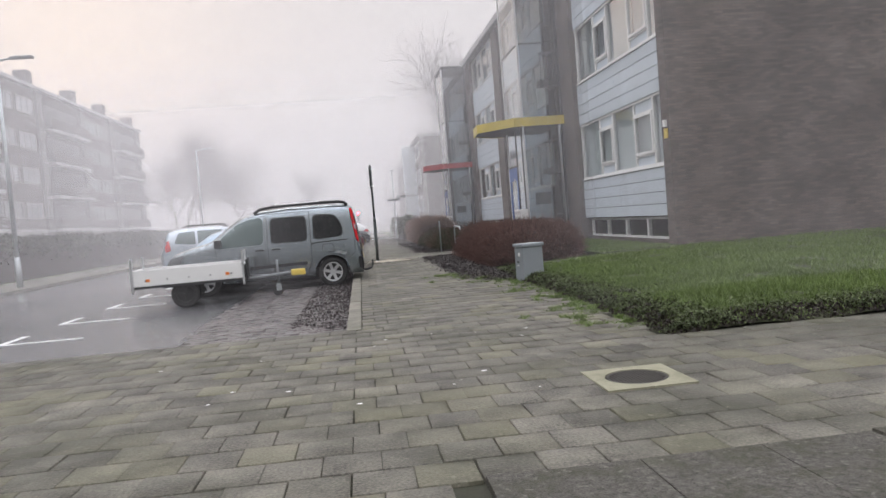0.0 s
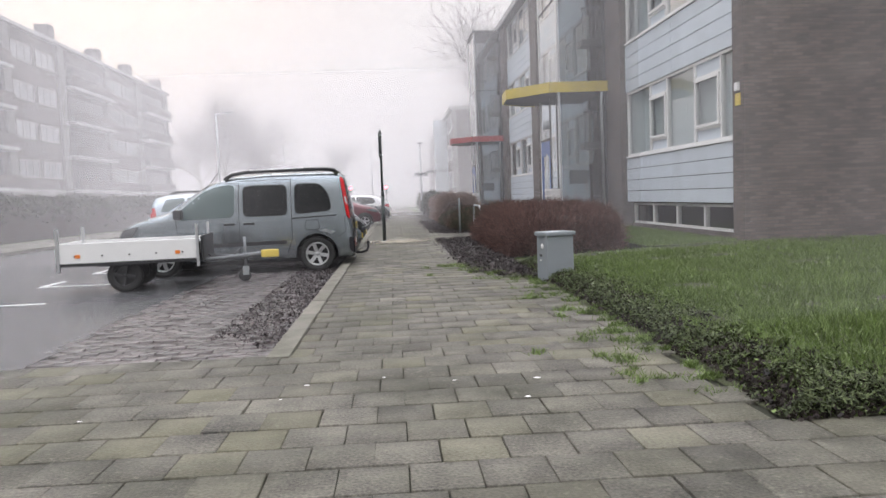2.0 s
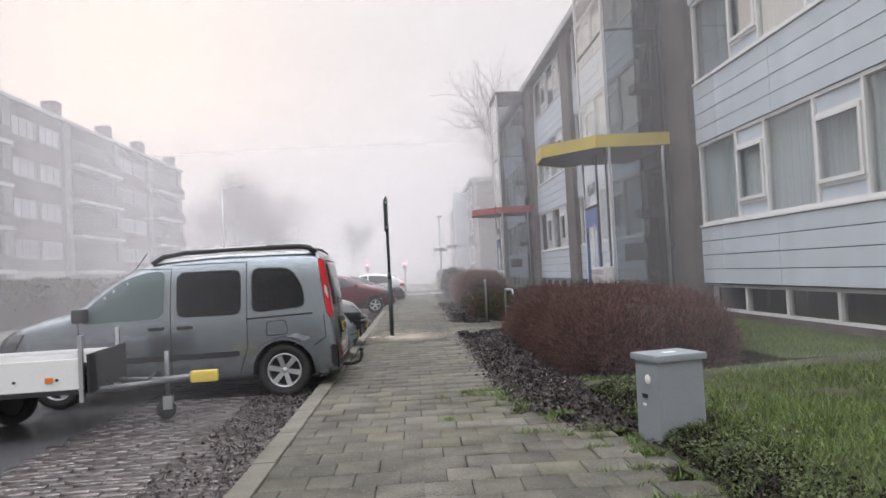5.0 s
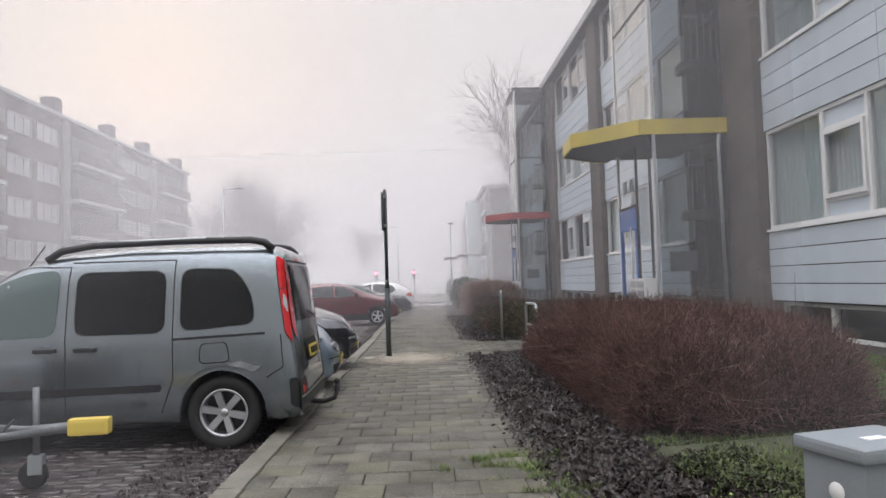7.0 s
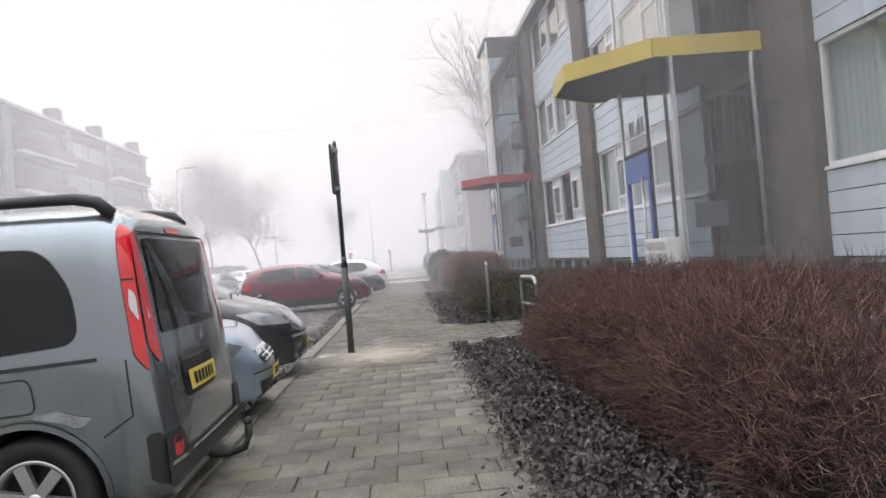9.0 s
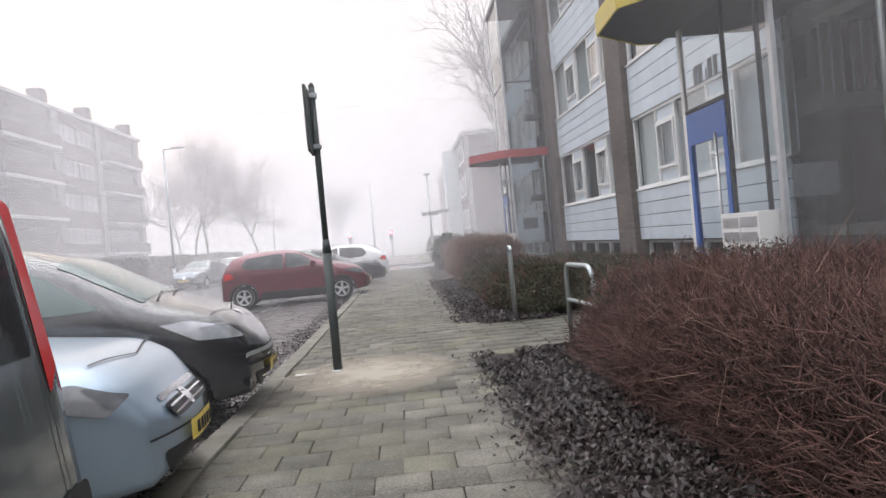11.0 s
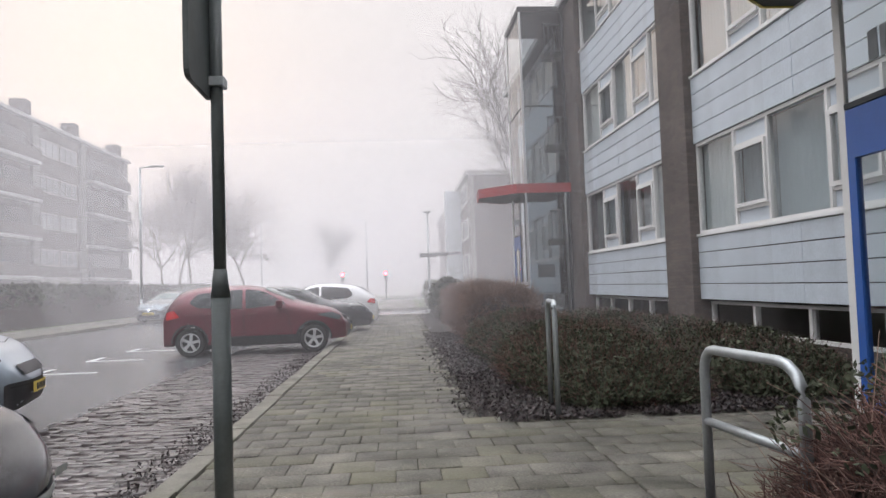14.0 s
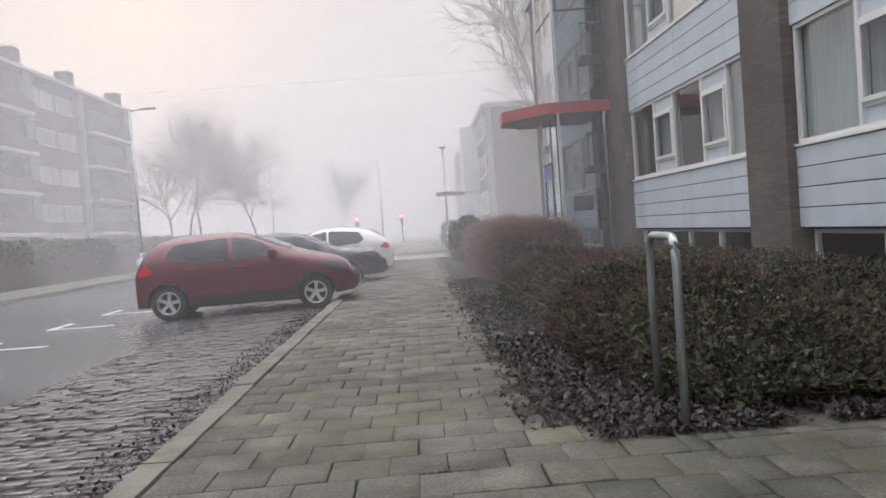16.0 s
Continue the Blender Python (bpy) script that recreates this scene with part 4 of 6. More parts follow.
def number_plate(sh, owner, y, z, how, wide=0.52, high=0.11):
    pl = part("number_plate", patch(sh, [(y - wide / 2, z - high / 2), (y + wide / 2, z - high / 2), (y + wide / 2, z + high / 2), (y - wide / 2, z + high / 2)], how, 0.03, r=0.01), M_PLATE, owner, "yellow number plate")
    for k in range(6):
        a = y - wide * 0.36 + k * wide * 0.13
        part("character_bar", patch(sh, [(a, z - high * 0.3), (a + wide * 0.09, z - high * 0.3), (a + wide * 0.09, z + high * 0.3), (a, z + high * 0.3)], how, 0.034, r=0, cell=0.3), M_INK, pl)


def car(label, spec, at, heading, group="parked cars"):
    """Builds one car from its numbers; at is the ground under the middle of the car."""
    ob = thing(spec.get("name", "car"), label, "car" if spec.get("name", "car") == "car" else "van", at, heading, group)
    sh = Shell(spec["top"], spec["half"], spec.get("sill", 0.24), spec["belt"], spec.get("tumble", 0.2), spec["axles"], spec.get("arch", 0.36), spec.get("hub", 0.31), spec.get("nose", 0.6), spec.get("tail", 0.15), spec.get("n", 4.5), spec.get("bulge", (0.1, 0.07)), spec.get("lean", 0.0))
    body = part("body", sh.mesh(), spec["paint"], ob)
    for s in (1, -1):
        for poly, m in spec.get("side", ()):
            glazed = m in (M_CARGLASS, M_CARGLASS2, M_CARGLASS3)
            part("side_window" if glazed else "side_trim", patch(sh, poly, "side", 0.005, s, r=spec.get("corner", 0.05) if glazed else 0.03), m, ob)
        for poly, m in spec.get("lamps_side", ()):
            part("lamp", patch(sh, poly, "side", 0.016, s, r=0.03, cell=0.06), m, ob)
        for pts in spec.get("seams", ()):
            part("door_seam", strip(sh, pts, "side", 0.009, s, 0.003), M_INK, ob)
        for x, z in spec.get("handles", ()):
            bm = add_box(bmesh.new(), x - 0.09, s * sh.width(x, z) - 0.004, z - 0.018, x + 0.09, s * (sh.width(x, z) + 0.035), z + 0.018, 0.012)
            part("door_handle", bm, spec.get("handle_mat", spec["paint"]), ob)
        mx, mz = spec["mirror"]
        bm = add_box(bmesh.new(), mx - 0.07, s * (sh.width(mx, mz) + 0.03), mz - 0.07, mx + 0.07, s * (sh.width(mx, mz) + 0.22), mz + 0.1, 0.04)
        part("wing_mirror", bm, spec.get("mirror_mat", M_DARK), ob)
        for a in spec["axles"]:
            part("wheel_arch_lip", strip(sh, [(a + (sh.arch + 0.012) * math.cos(t), sh.hub + (sh.arch + 0.012) * math.sin(t)) for t in np.linspace(0.0, math.pi, 15)], "side", 0.03, s, 0.006), spec.get("lip", spec["paint"]), ob)
            wheel(ob, a, s * (spec["half"] - 0.125), sh.hub, spec.get("tyre", 0.31), 0.2, spec.get("spokes", 6), s)
    for name, poly, how, m in spec.get("patches", ()):
        part(name, patch(sh, poly, how, 0.007, r=0.04), m, ob)
    for name, pts, how, w, m in spec.get("strips", ()):
        part(name, strip(sh, pts, how, w, 1, 0.009), m, ob)
    for y, z, how in spec.get("plates", ()):
        number_plate(sh, ob, y, z, how)
    part("underbody", box(sh.x0 + 0.5, -0.6, 0.18, sh.x1 - 0.5, 0.6, 0.42), M_DARK, ob)
    return ob, sh


def mirrored(poly):
    return [(-a, b) for a, b in poly][::-1]


# the silver van
M_PALELAMP = material("pale_clear_lamp_plastic", (0.55, 0.56, 0.58), 0.15, 0.2, vary=0.1, bump=0, coat=0.6)
P_SILVER = paint("silver_grey_car_paint", (0.22, 0.25, 0.27), 0.8, 0.24)
win1 = [(0.98, 1.08), (0.82, 1.24), (0.52, 1.48), (0.25, 1.58), (-0.04, 1.60), (-0.02, 1.02), (0.9, 1.0)]
win2 = [(-0.18, 1.57), (-0.95, 1.57), (-0.95, 1.02), (-0.18, 1.02)]
win3 = [(-1.08, 1.58), (-1.60, 1.57), (-1.76, 1.36), (-1.78, 1.08), (-1.08, 1.03)]
fuel_flap = rounded([(-1.26, 0.92), (-1.5, 0.93), (-1.52, 0.76), (-1.25, 0.75)], 0.05)
van_spec = dict(
    name="van", corner=0.11, paint=P_SILVER, half=0.905, belt=1.02, tumble=0.14, hub=0.315, tyre=0.315, arch=0.375, axles=(1.25, -1.44), n=6.0, sill=0.25, nose=0.8, tail=0.08, bulge=(0.10, 0.05), lean=0.13,
    top=[(2.08, 0.66), (2.02, 0.86), (1.85, 0.97), (1.45, 1.08), (1.1, 1.16), (0.75, 1.42), (0.4, 1.65), (0.0, 1.76), (-0.6, 1.80), (-1.5, 1.80), (-1.95, 1.79), (-2.06, 1.755), (-2.10, 1.69)],
    side=[(win1, M_CARGLASS2), (win2, M_CARGLASS), (win3, M_CARGLASS), ([(0.55, 0.50), (-0.92, 0.52), (-0.92, 0.585), (0.55, 0.565)], M_DARK), ([(-1.02, 0.955), (-1.86, 0.985), (-1.86, 1.005), (-1.02, 0.975)], M_DARK),
          ([(-2.02, 0.36), (-2.09, 0.32), (-2.09, 0.60), (-2.02, 0.59)], M_DARK)],
    lamps_side=[([(-2.045, 1.0), (-2.098, 0.90), (-2.098, 1.64), (-2.03, 1.68)], M_LITRED), ([(1.75, 0.72), (1.98, 0.70), (1.95, 0.86), (1.62, 0.93)], M_LITCLR)],
    seams=[[(0.92, 0.34), (0.98, 1.06)], [(-0.11, 0.34), (-0.11, 1.62), (0.3, 1.63), (0.6, 1.5)], [(-1.02, 1.66), (-1.02, 0.62), (-0.95, 0.42), (-0.92, 0.34)], [(-0.11, 1.66), (-1.02, 1.66)], [(-2.0, 0.98), (-1.985, 0.70), (-1.83, 0.61)],
           fuel_flap + fuel_flap[:1]],
    handles=[(0.06, 0.90), (-0.28, 0.90)], handle_mat=M_DARK, mirror=(0.9, 1.09), spokes=6,
    patches=[("windscreen", [(1.02, -0.66), (1.02, 0.66), (0.42, 0.58), (0.42, -0.58)], "top", M_CARGLASS2),
             ("rear_window", [(-0.62, 1.08), (0.62, 1.08), (0.585, 1.60), (-0.585, 1.60)], "back", M_CARGLASS),
             ("tail_lamp", [(0.70, 0.92), (0.81, 1.02), (0.735, 1.62), (0.665, 1.64)], "back", M_LITRED),
             ("tail_lamp", [(-0.70, 0.92), (-0.665, 1.64), (-0.735, 1.62), (-0.81, 1.02)], "back", M_LITRED),
             ("reversing_lamp", [(0.71, 1.16), (0.785, 1.2), (0.77, 1.31)], "back", M_PALELAMP),
             ("bumper_cap", [(-0.84, 0.30), (0.84, 0.30), (0.84, 0.40), (-0.84, 0.40)], "back", M_DARK),
             ("bumper_corner", [(0.56, 0.38), (0.85, 0.38), (0.85, 0.58), (0.62, 0.58)], "back", M_DARK),
             ("bumper_corner", [(-0.85, 0.38), (-0.56, 0.38), (-0.62, 0.58), (-0.85, 0.58)], "back", M_DARK),
             ("fog_lamp", [(0.64, 0.44), (0.76, 0.44), (0.76, 0.55), (0.66, 0.55)], "back", M_LITRED),
             ("plate_recess", [(-0.12, 0.70), (0.46, 0.70), (0.46, 0.90), (-0.12, 0.90)], "back", M_DARK),
             ("badge", [(-0.04, 1.0), (0.0, 0.94), (0.04, 1.0), (0.0, 1.06)], "back", M_CHROME),
             ("high_brake_lamp", [(-0.13, 1.64), (0.13, 1.64), (0.13, 1.67), (-0.13, 1.67)], "back", M_LITRED)],
    strips=[("tailgate_seam", [(-0.68, 0.44), (-0.655, 1.63), (0.655, 1.63), (0.68, 0.44), (-0.68, 0.44)], "back", 0.01, M_INK), ("bumper_trim", [(-0.8, 0.42), (0.8, 0.42)], "back", 0.02, M_CHROME),
            ("wiper", [(-0.3, 1.10), (0.22, 1.15)], "back", 0.02, M_DARK), ("handle_bar", [(-0.1, 0.915), (0.44, 0.915)], "back", 0.03, M_CHROME)],
    plates=[(0.18, 0.79, "back")],
)
VAN_TURN = 181.0
van_turn = radians(VAN_TURN)
VAN_AT = (-0.67 + 1.44 * math.cos(van_turn), 16.71 + 1.44 * math.sin(van_turn), -0.1)
van, vs = car("silver-grey family van with roof bars and a dented rear wing", van_spec, VAN_AT, VAN_TURN)
for s in (1, -1):
    bar = part("roof_bar", add_path(bmesh.new(), [(0.15, s * 0.66, 1.69), (0.02, s * 0.66, 1.77), (-0.25, s * 0.66, 1.81), (-1.0, s * 0.66, 1.83), (-1.66, s * 0.66, 1.825), (-1.78, s * 0.66, 1.80), (-1.85, s * 0.66, 1.73)], [0.034, 0.034, 0.03, 0.03, 0.032, 0.036, 0.038], 8), M_DARK, van, "black roof bar")
    part("bar_inlay", add_tube(bmesh.new(), (-0.3, s * 0.672, 1.836), (-1.25, s * 0.672, 1.85), 0.012), M_ALU, bar)
    # the dent is a flat, paler patch on the skin, without a hollow
    part("dent", patch(vs, [(-1.48, 0.735), (-1.62, 0.765), (-1.74, 0.72), (-1.80, 0.715), (-1.72, 0.66), (-1.64, 0.70)], "side", 0.006, s, r=0.04), material("paler_wing_metal", (0.36, 0.385, 0.40), 0.3, 0.7, vary=0.35, size=14), van, "paler patch over the dent") if s == 1 else None
for s in (1, -1):
    part("reversing_lamp", patch(vs, [(-2.055, 1.24), (-2.09, 1.16), (-2.09, 1.30), (-2.065, 1.34)], "side", 0.021, s, r=0.02), M_PALELAMP, van)
    part("lamp_seam", strip(vs, [(-2.04, 1.38), (-2.09, 1.38)], "side", 0.01, s, 0.02), M_INK, van)
part("aerial", add_tube(bmesh.new(), (0.5, 0.35, 1.6), (0.32, 0.35, 1.84), 0.006), M_DARK, van)
part("tow_bar", add_path(bmesh.new(), [(-1.9, 0, 0.27), (-2.2, 0, 0.25), (-2.3, 0, 0.28), (-2.33, 0, 0.36), (-2.33, 0, 0.42)], 0.024), M_DARK, van, "black tow bar")
bm = bmesh.new()
bmesh.ops.create_icosphere(bm, subdivisions=2, radius=0.03, matrix=Matrix.Translation((-2.33, 0, 0.44)))
part("tow_ball", bm, M_DARK, van)

# hatchbacks and small cars
def hatch(paint_mat, length=4.0, half=0.86, high=1.46, belt=0.92, wb=2.54, front=0.8, hood=0.98, glass=M_CARGLASS, spokes=5, **more):
    """Numbers of a small five-door hatchback."""
    x1 = length / 2
    x0 = -x1
    af = x1 - front
    ar = af - wb
    top = [(x1 - 0.02, 0.62), (x1 - 0.08, 0.80), (x1 - 0.30, 0.92), (af - 0.1, hood), (af - 0.38, hood + 0.09), (af - 0.98, high - 0.09), (af - 1.35, high - 0.01), (af - 1.9, high), (ar + 0.1, high - 0.05), (ar - 0.28, high - 0.15), (x0 + 0.10, belt + 0.16), (x0 + 0.03, belt), (x0, belt - 0.14)]
    k = high - 0.13
    w1 = [(af - 0.56, belt + 0.07), (af - 0.98, k - 0.05), (af - 1.2, k + 0.01), (af - 1.42, k + 0.03), (af - 1.4, belt + 0.0)]
    w2 = [(af - 1.48, k + 0.03), (af - 1.9, k + 0.01), (ar + 0.14, k - 0.04), (ar - 0.02, belt + 0.16), (ar + 0.15, belt + 0.05), (af - 1.47, belt + 0.0)]
    s = dict(paint=paint_mat, half=half, belt=belt, tumble=0.24, axles=(af, ar), hub=0.30, tyre=0.305, arch=0.355, top=top, n=4.2, nose=0.85, tail=0.2, bulge=(0.13, 0.10), spokes=spokes, mirror=(af - 0.7, belt + 0.06), mirror_mat=paint_mat,
             side=[(w1, glass), (w2, glass), ([(af - 0.42, 0.25), (ar + 0.42, 0.25), (ar + 0.42, 0.33), (af - 0.42, 0.33)], M_DARK)],
             lamps_side=[([(x1 - 0.62, 0.80), (x1 - 0.16, 0.66), (x1 - 0.08, 0.74), (x1 - 0.3, 0.84)], M_LITCLR), ([(x0 + 0.34, 0.84), (x0 + 0.06, 0.78), (x0 + 0.06, 0.94), (x0 + 0.22, 0.98)], M_LITRED)],
             seams=[[(af - 0.45, 0.36), (af - 0.55, 0.9), (af - 0.62, belt + 0.04)], [(af - 1.44, 0.34), (af - 1.45, belt + 0.02)], [(ar + 0.44, 0.5), (ar + 0.3, 0.75), (ar + 0.2, belt + 0.05)]],
             handles=[(af - 1.28, belt - 0.12), (ar + 0.42, belt - 0.10)],
             patches=[("windscreen", [(af - 0.42, -half * 0.74), (af - 0.42, half * 0.74), (af - 1.02, half * 0.62), (af - 1.02, -half * 0.62)], "top", M_CARGLASS2),
                      ("rear_window", [(ar - 0.24, -half * 0.6), (x0 + 0.2, -half * 0.66), (x0 + 0.2, half * 0.66), (ar - 0.24, half * 0.6)], "top", M_CARGLASS),
                      ("lower_grille", [(-0.46, 0.30), (0.46, 0.30), (0.5, 0.42), (-0.5, 0.42)], "front", M_DARK),
                      ("grille", [(-0.36, 0.56), (0.36, 0.56), (0.42, 0.64), (-0.42, 0.64)], "front", M_DARK),
                      ("badge", [(-0.055, 0.58), (0.0, 0.55), (0.055, 0.58), (0.055, 0.65), (0.0, 0.68), (-0.055, 0.65)], "front", M_CHROME)],
             strips=[("bumper_seam", [(-0.6, 0.50), (0.6, 0.50)], "front", 0.012, M_INK), ("bonnet_seam", [(x1 - 0.28, -0.55), (x1 - 0.2, 0.0), (x1 - 0.28, 0.55)], "top", 0.01, M_INK), ("wiper", [(af - 0.40, 0.05), (af - 0.46, 0.55)], "top", 0.03, M_DARK), ("wiper", [(af - 0.40, -0.45), (af - 0.46, 0.02)], "top", 0.03, M_DARK)],
             plates=[(0.0, 0.46, "front")])
    s.update(more)
    return s


def park(label, spec, nose, heading):
    """Parks a car with the middle of its nose over the given ground point."""
    half = spec["top"][0][0] + spec.get("bulge", (0.1, 0))[0]
    a = radians(heading)
    return car(label, spec, (nose[0] - half * math.cos(a), nose[1] - half * math.sin(a), -0.1), heading)


P_BLUE = paint("pale_blue_car_paint", (0.30, 0.38, 0.46), 0.55, 0.32)
P_BLACK = paint("black_car_paint", (0.020, 0.021, 0.025), 0.0, 0.22)
P_RED = paint("red_car_paint", (0.105, 0.005, 0.017), 0.2, 0.34)
P_ICE = paint("ice_blue_car_paint", (0.42, 0.48, 0.54), 0.5, 0.35)
P_WHITE = paint("white_car_paint", (0.70, 0.70, 0.71), 0.0, 0.35)
P_GREY = paint("grey_car_paint", (0.16, 0.165, 0.17), 0.5, 0.4)
blue_spec = hatch(P_BLUE, 4.05, 0.86, 1.48, 0.92, 2.5, 0.83, 0.99)
blue_spec["patches"] += [("grille_bar", [(-0.38, 0.655), (0.38, 0.655), (0.42, 0.685), (-0.42, 0.685)], "front", M_CHROME)]
blue_spec["strips"] += [("grille_slat", [(-0.36, z), (0.36, z)], "front", 0.01, M_CHROME) for z in (0.585, 0.62)]
park("pale blue hatchback with a chrome grille bar", blue_spec, (0.0, 18.95), 5)
black_spec = hatch(P_BLACK, 3.75, 0.86, 1.60, 1.0, 2.32, 0.86, 1.06)
black_spec["top"] = [(1.85, 0.72), (1.80, 0.86), (1.6, 0.95), (1.35, 1.03), (1.17, 1.09), (0.55, 1.44), (0.1, 1.58), (-0.3, 1.6), (-0.8, 1.6), (-1.3, 1.55), (-1.7, 1.3), (-1.82, 1.05), (-1.87, 0.9)]
black_spec["side"] = [([(0.86, 1.06), (0.45, 1.32), (0.1, 1.46), (-0.4, 1.5), (-0.4, 1.02)], M_CARGLASS2), ([(-0.48, 1.5), (-1.2, 1.46), (-1.45, 1.14), (-0.48, 1.02)], M_CARGLASS)]
black_spec["patches"] = [q for q in black_spec["patches"] if q[0] not in ("windscreen", "badge")] + [("windscreen", [(1.13, -0.68), (1.13, 0.68), (0.48, 0.58), (0.48, -0.58)], "top", M_CARGLASS2), ("badge", [(-0.06, 0.66), (0.0, 0.63), (0.06, 0.66), (0.06, 0.75), (0.0, 0.78), (-0.06, 0.75)], "front", M_CHROME)]
black_spec["strips"] = [q for q in black_spec["strips"] if q[0] != "wiper"] + [("wiper", [(1.19, 0.05), (1.11, 0.6)], "top", 0.016, M_DARK), ("wiper", [(1.19, -0.5), (1.11, 0.0)], "top", 0.016, M_DARK)]
black_spec["lamps_side"] = [([(1.26, 0.90), (1.52, 0.755), (1.84, 0.735), (1.74, 0.835), (1.46, 0.91)], M_LAMPDK)]
black_spec["strips"] += [("bumper_strip", [(-0.75, 0.585), (0.75, 0.585)], "front", 0.035, M_ZINC), ("chrome_strip", [(-0.4, 0.37), (0.4, 0.37)], "front", 0.012, M_CHROME)]
black_spec["patches"] += [("fog_lamp", [(0.58, 0.32), (0.66, 0.32), (0.66, 0.40), (0.58, 0.40)], "front", M_LITCLR), ("fog_lamp", [(-0.66, 0.32), (-0.58, 0.32), (-0.58, 0.40), (-0.66, 0.40)], "front", M_LITCLR)]
black_spec["patches"] = [q for q in black_spec["patches"] if q[0] not in ("grille", "badge")] + [("grille", [(-0.34, 0.545), (0.34, 0.545), (0.34, 0.605), (-0.34, 0.605)], "front", M_DARK), ("badge", [(1.69, -0.05), (1.77, -0.035), (1.77, 0.035), (1.69, 0.05)], "top", M_CHROME)]
black_spec["axles"], black_spec["plates"] = (1.24, -1.08), [(0.0, 0.43, "front")]
park("black compact car with long clear headlamps", black_spec, (0.0, 21.2), 5)
suv_spec = hatch(P_ICE, 4.2, 0.88, 1.62, 1.02, 2.6, 0.85, 1.06, M_CARGLASS2)
suv_spec["top"] = [(2.08, 0.66), (2.0, 0.84), (1.8, 0.96), (1.1, 1.06), (0.75, 1.14), (0.25, 1.5), (-0.2, 1.61), (-0.8, 1.63), (-1.6, 1.6), (-1.95, 1.5), (-2.04, 1.2), (-2.08, 1.0), (-2.1, 0.85)]
suv_spec["side"] = [([(0.6, 1.10), (0.2, 1.42), (-0.1, 1.5), (-0.12, 1.06)], M_CARGLASS2), ([(-0.2, 1.5), (-1.0, 1.5), (-1.0, 1.06), (-0.2, 1.06)], M_CARGLASS2), ([(-1.08, 1.5), (-1.6, 1.46), (-1.75, 1.12), (-1.08, 1.06)], M_CARGLASS2), ([(0.85, 0.25), (-0.95, 0.25), (-0.95, 0.4), (0.85, 0.4)], M_DARK), ([(1.6, 0.25), (2.02, 0.27), (2.02, 0.56), (1.64, 0.56)], M_DARK)]
suv_spec["patches"] = suv_spec["patches"][:1] + [("bumper_cap", [(-0.8, 0.28), (0.8, 0.28), (0.8, 0.54), (-0.8, 0.54)], "front", M_DARK), ("grille", [(-0.4, 0.6), (0.4, 0.6), (0.42, 0.7), (-0.42, 0.7)], "front", M_DARK), ("rear_window", [(-0.6, 1.05), (0.6, 1.05), (0.55, 1.1), (-0.55, 1.1)], "back", M_CARGLASS)]
suv_spec["lamps_side"] = [([(1.62, 0.86), (1.98, 0.68), (2.02, 0.76), (1.86, 0.9)], M_LITCLR), ([(-1.86, 0.9), (-2.04, 0.86), (-2.04, 1.2), (-1.9, 1.24)], M_LITRED)]
suv, ss = park("ice blue estate car with dark bumpers set back in its bay", suv_spec, (-2.42, 26.3), 14)
for s in (1, -1):
    part("roof_bar", add_path(bmesh.new(), [(0.0, s * 0.62, 1.6), (-0.15, s * 0.62, 1.68), (-1.3, s * 0.62, 1.69), (-1.45, s * 0.62, 1.62)], 0.02), M_DARK, suv)
red_spec = hatch(P_RED, 3.77, 0.87, 1.48, 0.97, 2.54, 0.69, 1.04, M_CARGLASS3)
red_spec["top"] = red_spec["top"][:8] + [(-1.2, 1.455), (-1.58, 1.37), (-1.78, 1.16), (-1.86, 1.0), (-1.885, 0.84)]
red_spec["lip"] = M_DARK
red_spec["side"] += [([(0.9, 0.24), (-0.9, 0.24), (-0.9, 0.40), (0.9, 0.40)], M_DARK)]
red, rs = park("red hatchback with dark sills and spoked wheels", red_spec, (0.18, 35.1), 5)
part("aerial", add_tube(bmesh.new(), (-0.9, 0, 1.43), (-1.05, 0, 1.62), 0.006), M_DARK, red)
park("black saloon-like hatchback beside the red one", hatch(P_BLACK, 4.3, 0.88, 1.44, 0.93, 2.6, 0.9, 0.97), (0.5, 39.9), 6)
white_spec = hatch(P_WHITE, 4.1, 0.87, 1.5, 0.95, 2.5, 0.8, 1.0)
a = radians(186)
car("white hatchback parked tail to the walk", white_spec, (-1.6, 43.4, -0.1), 186)
car("grey hatchback fading into fog", hatch(P_GREY, 4.0, 0.86, 1.5, 0.93), (-1.7, 45.9, -0.1), 186)
car("dark red hatchback fading into fog", hatch(P_RED, 4.0, 0.86, 1.5, 0.93), (-1.9, 48.6, -0.1), 186)
car("silver saloon parked along the far kerb", hatch(P_SILVER, 4.2, 0.86, 1.44, 0.92), (-9.7, 54.0, -0.1), 262)
car("pale hatchback parked along the far kerb", hatch(P_WHITE, 4.0, 0.86, 1.46, 0.92), (-9.7, 60.5, -0.1), 262)

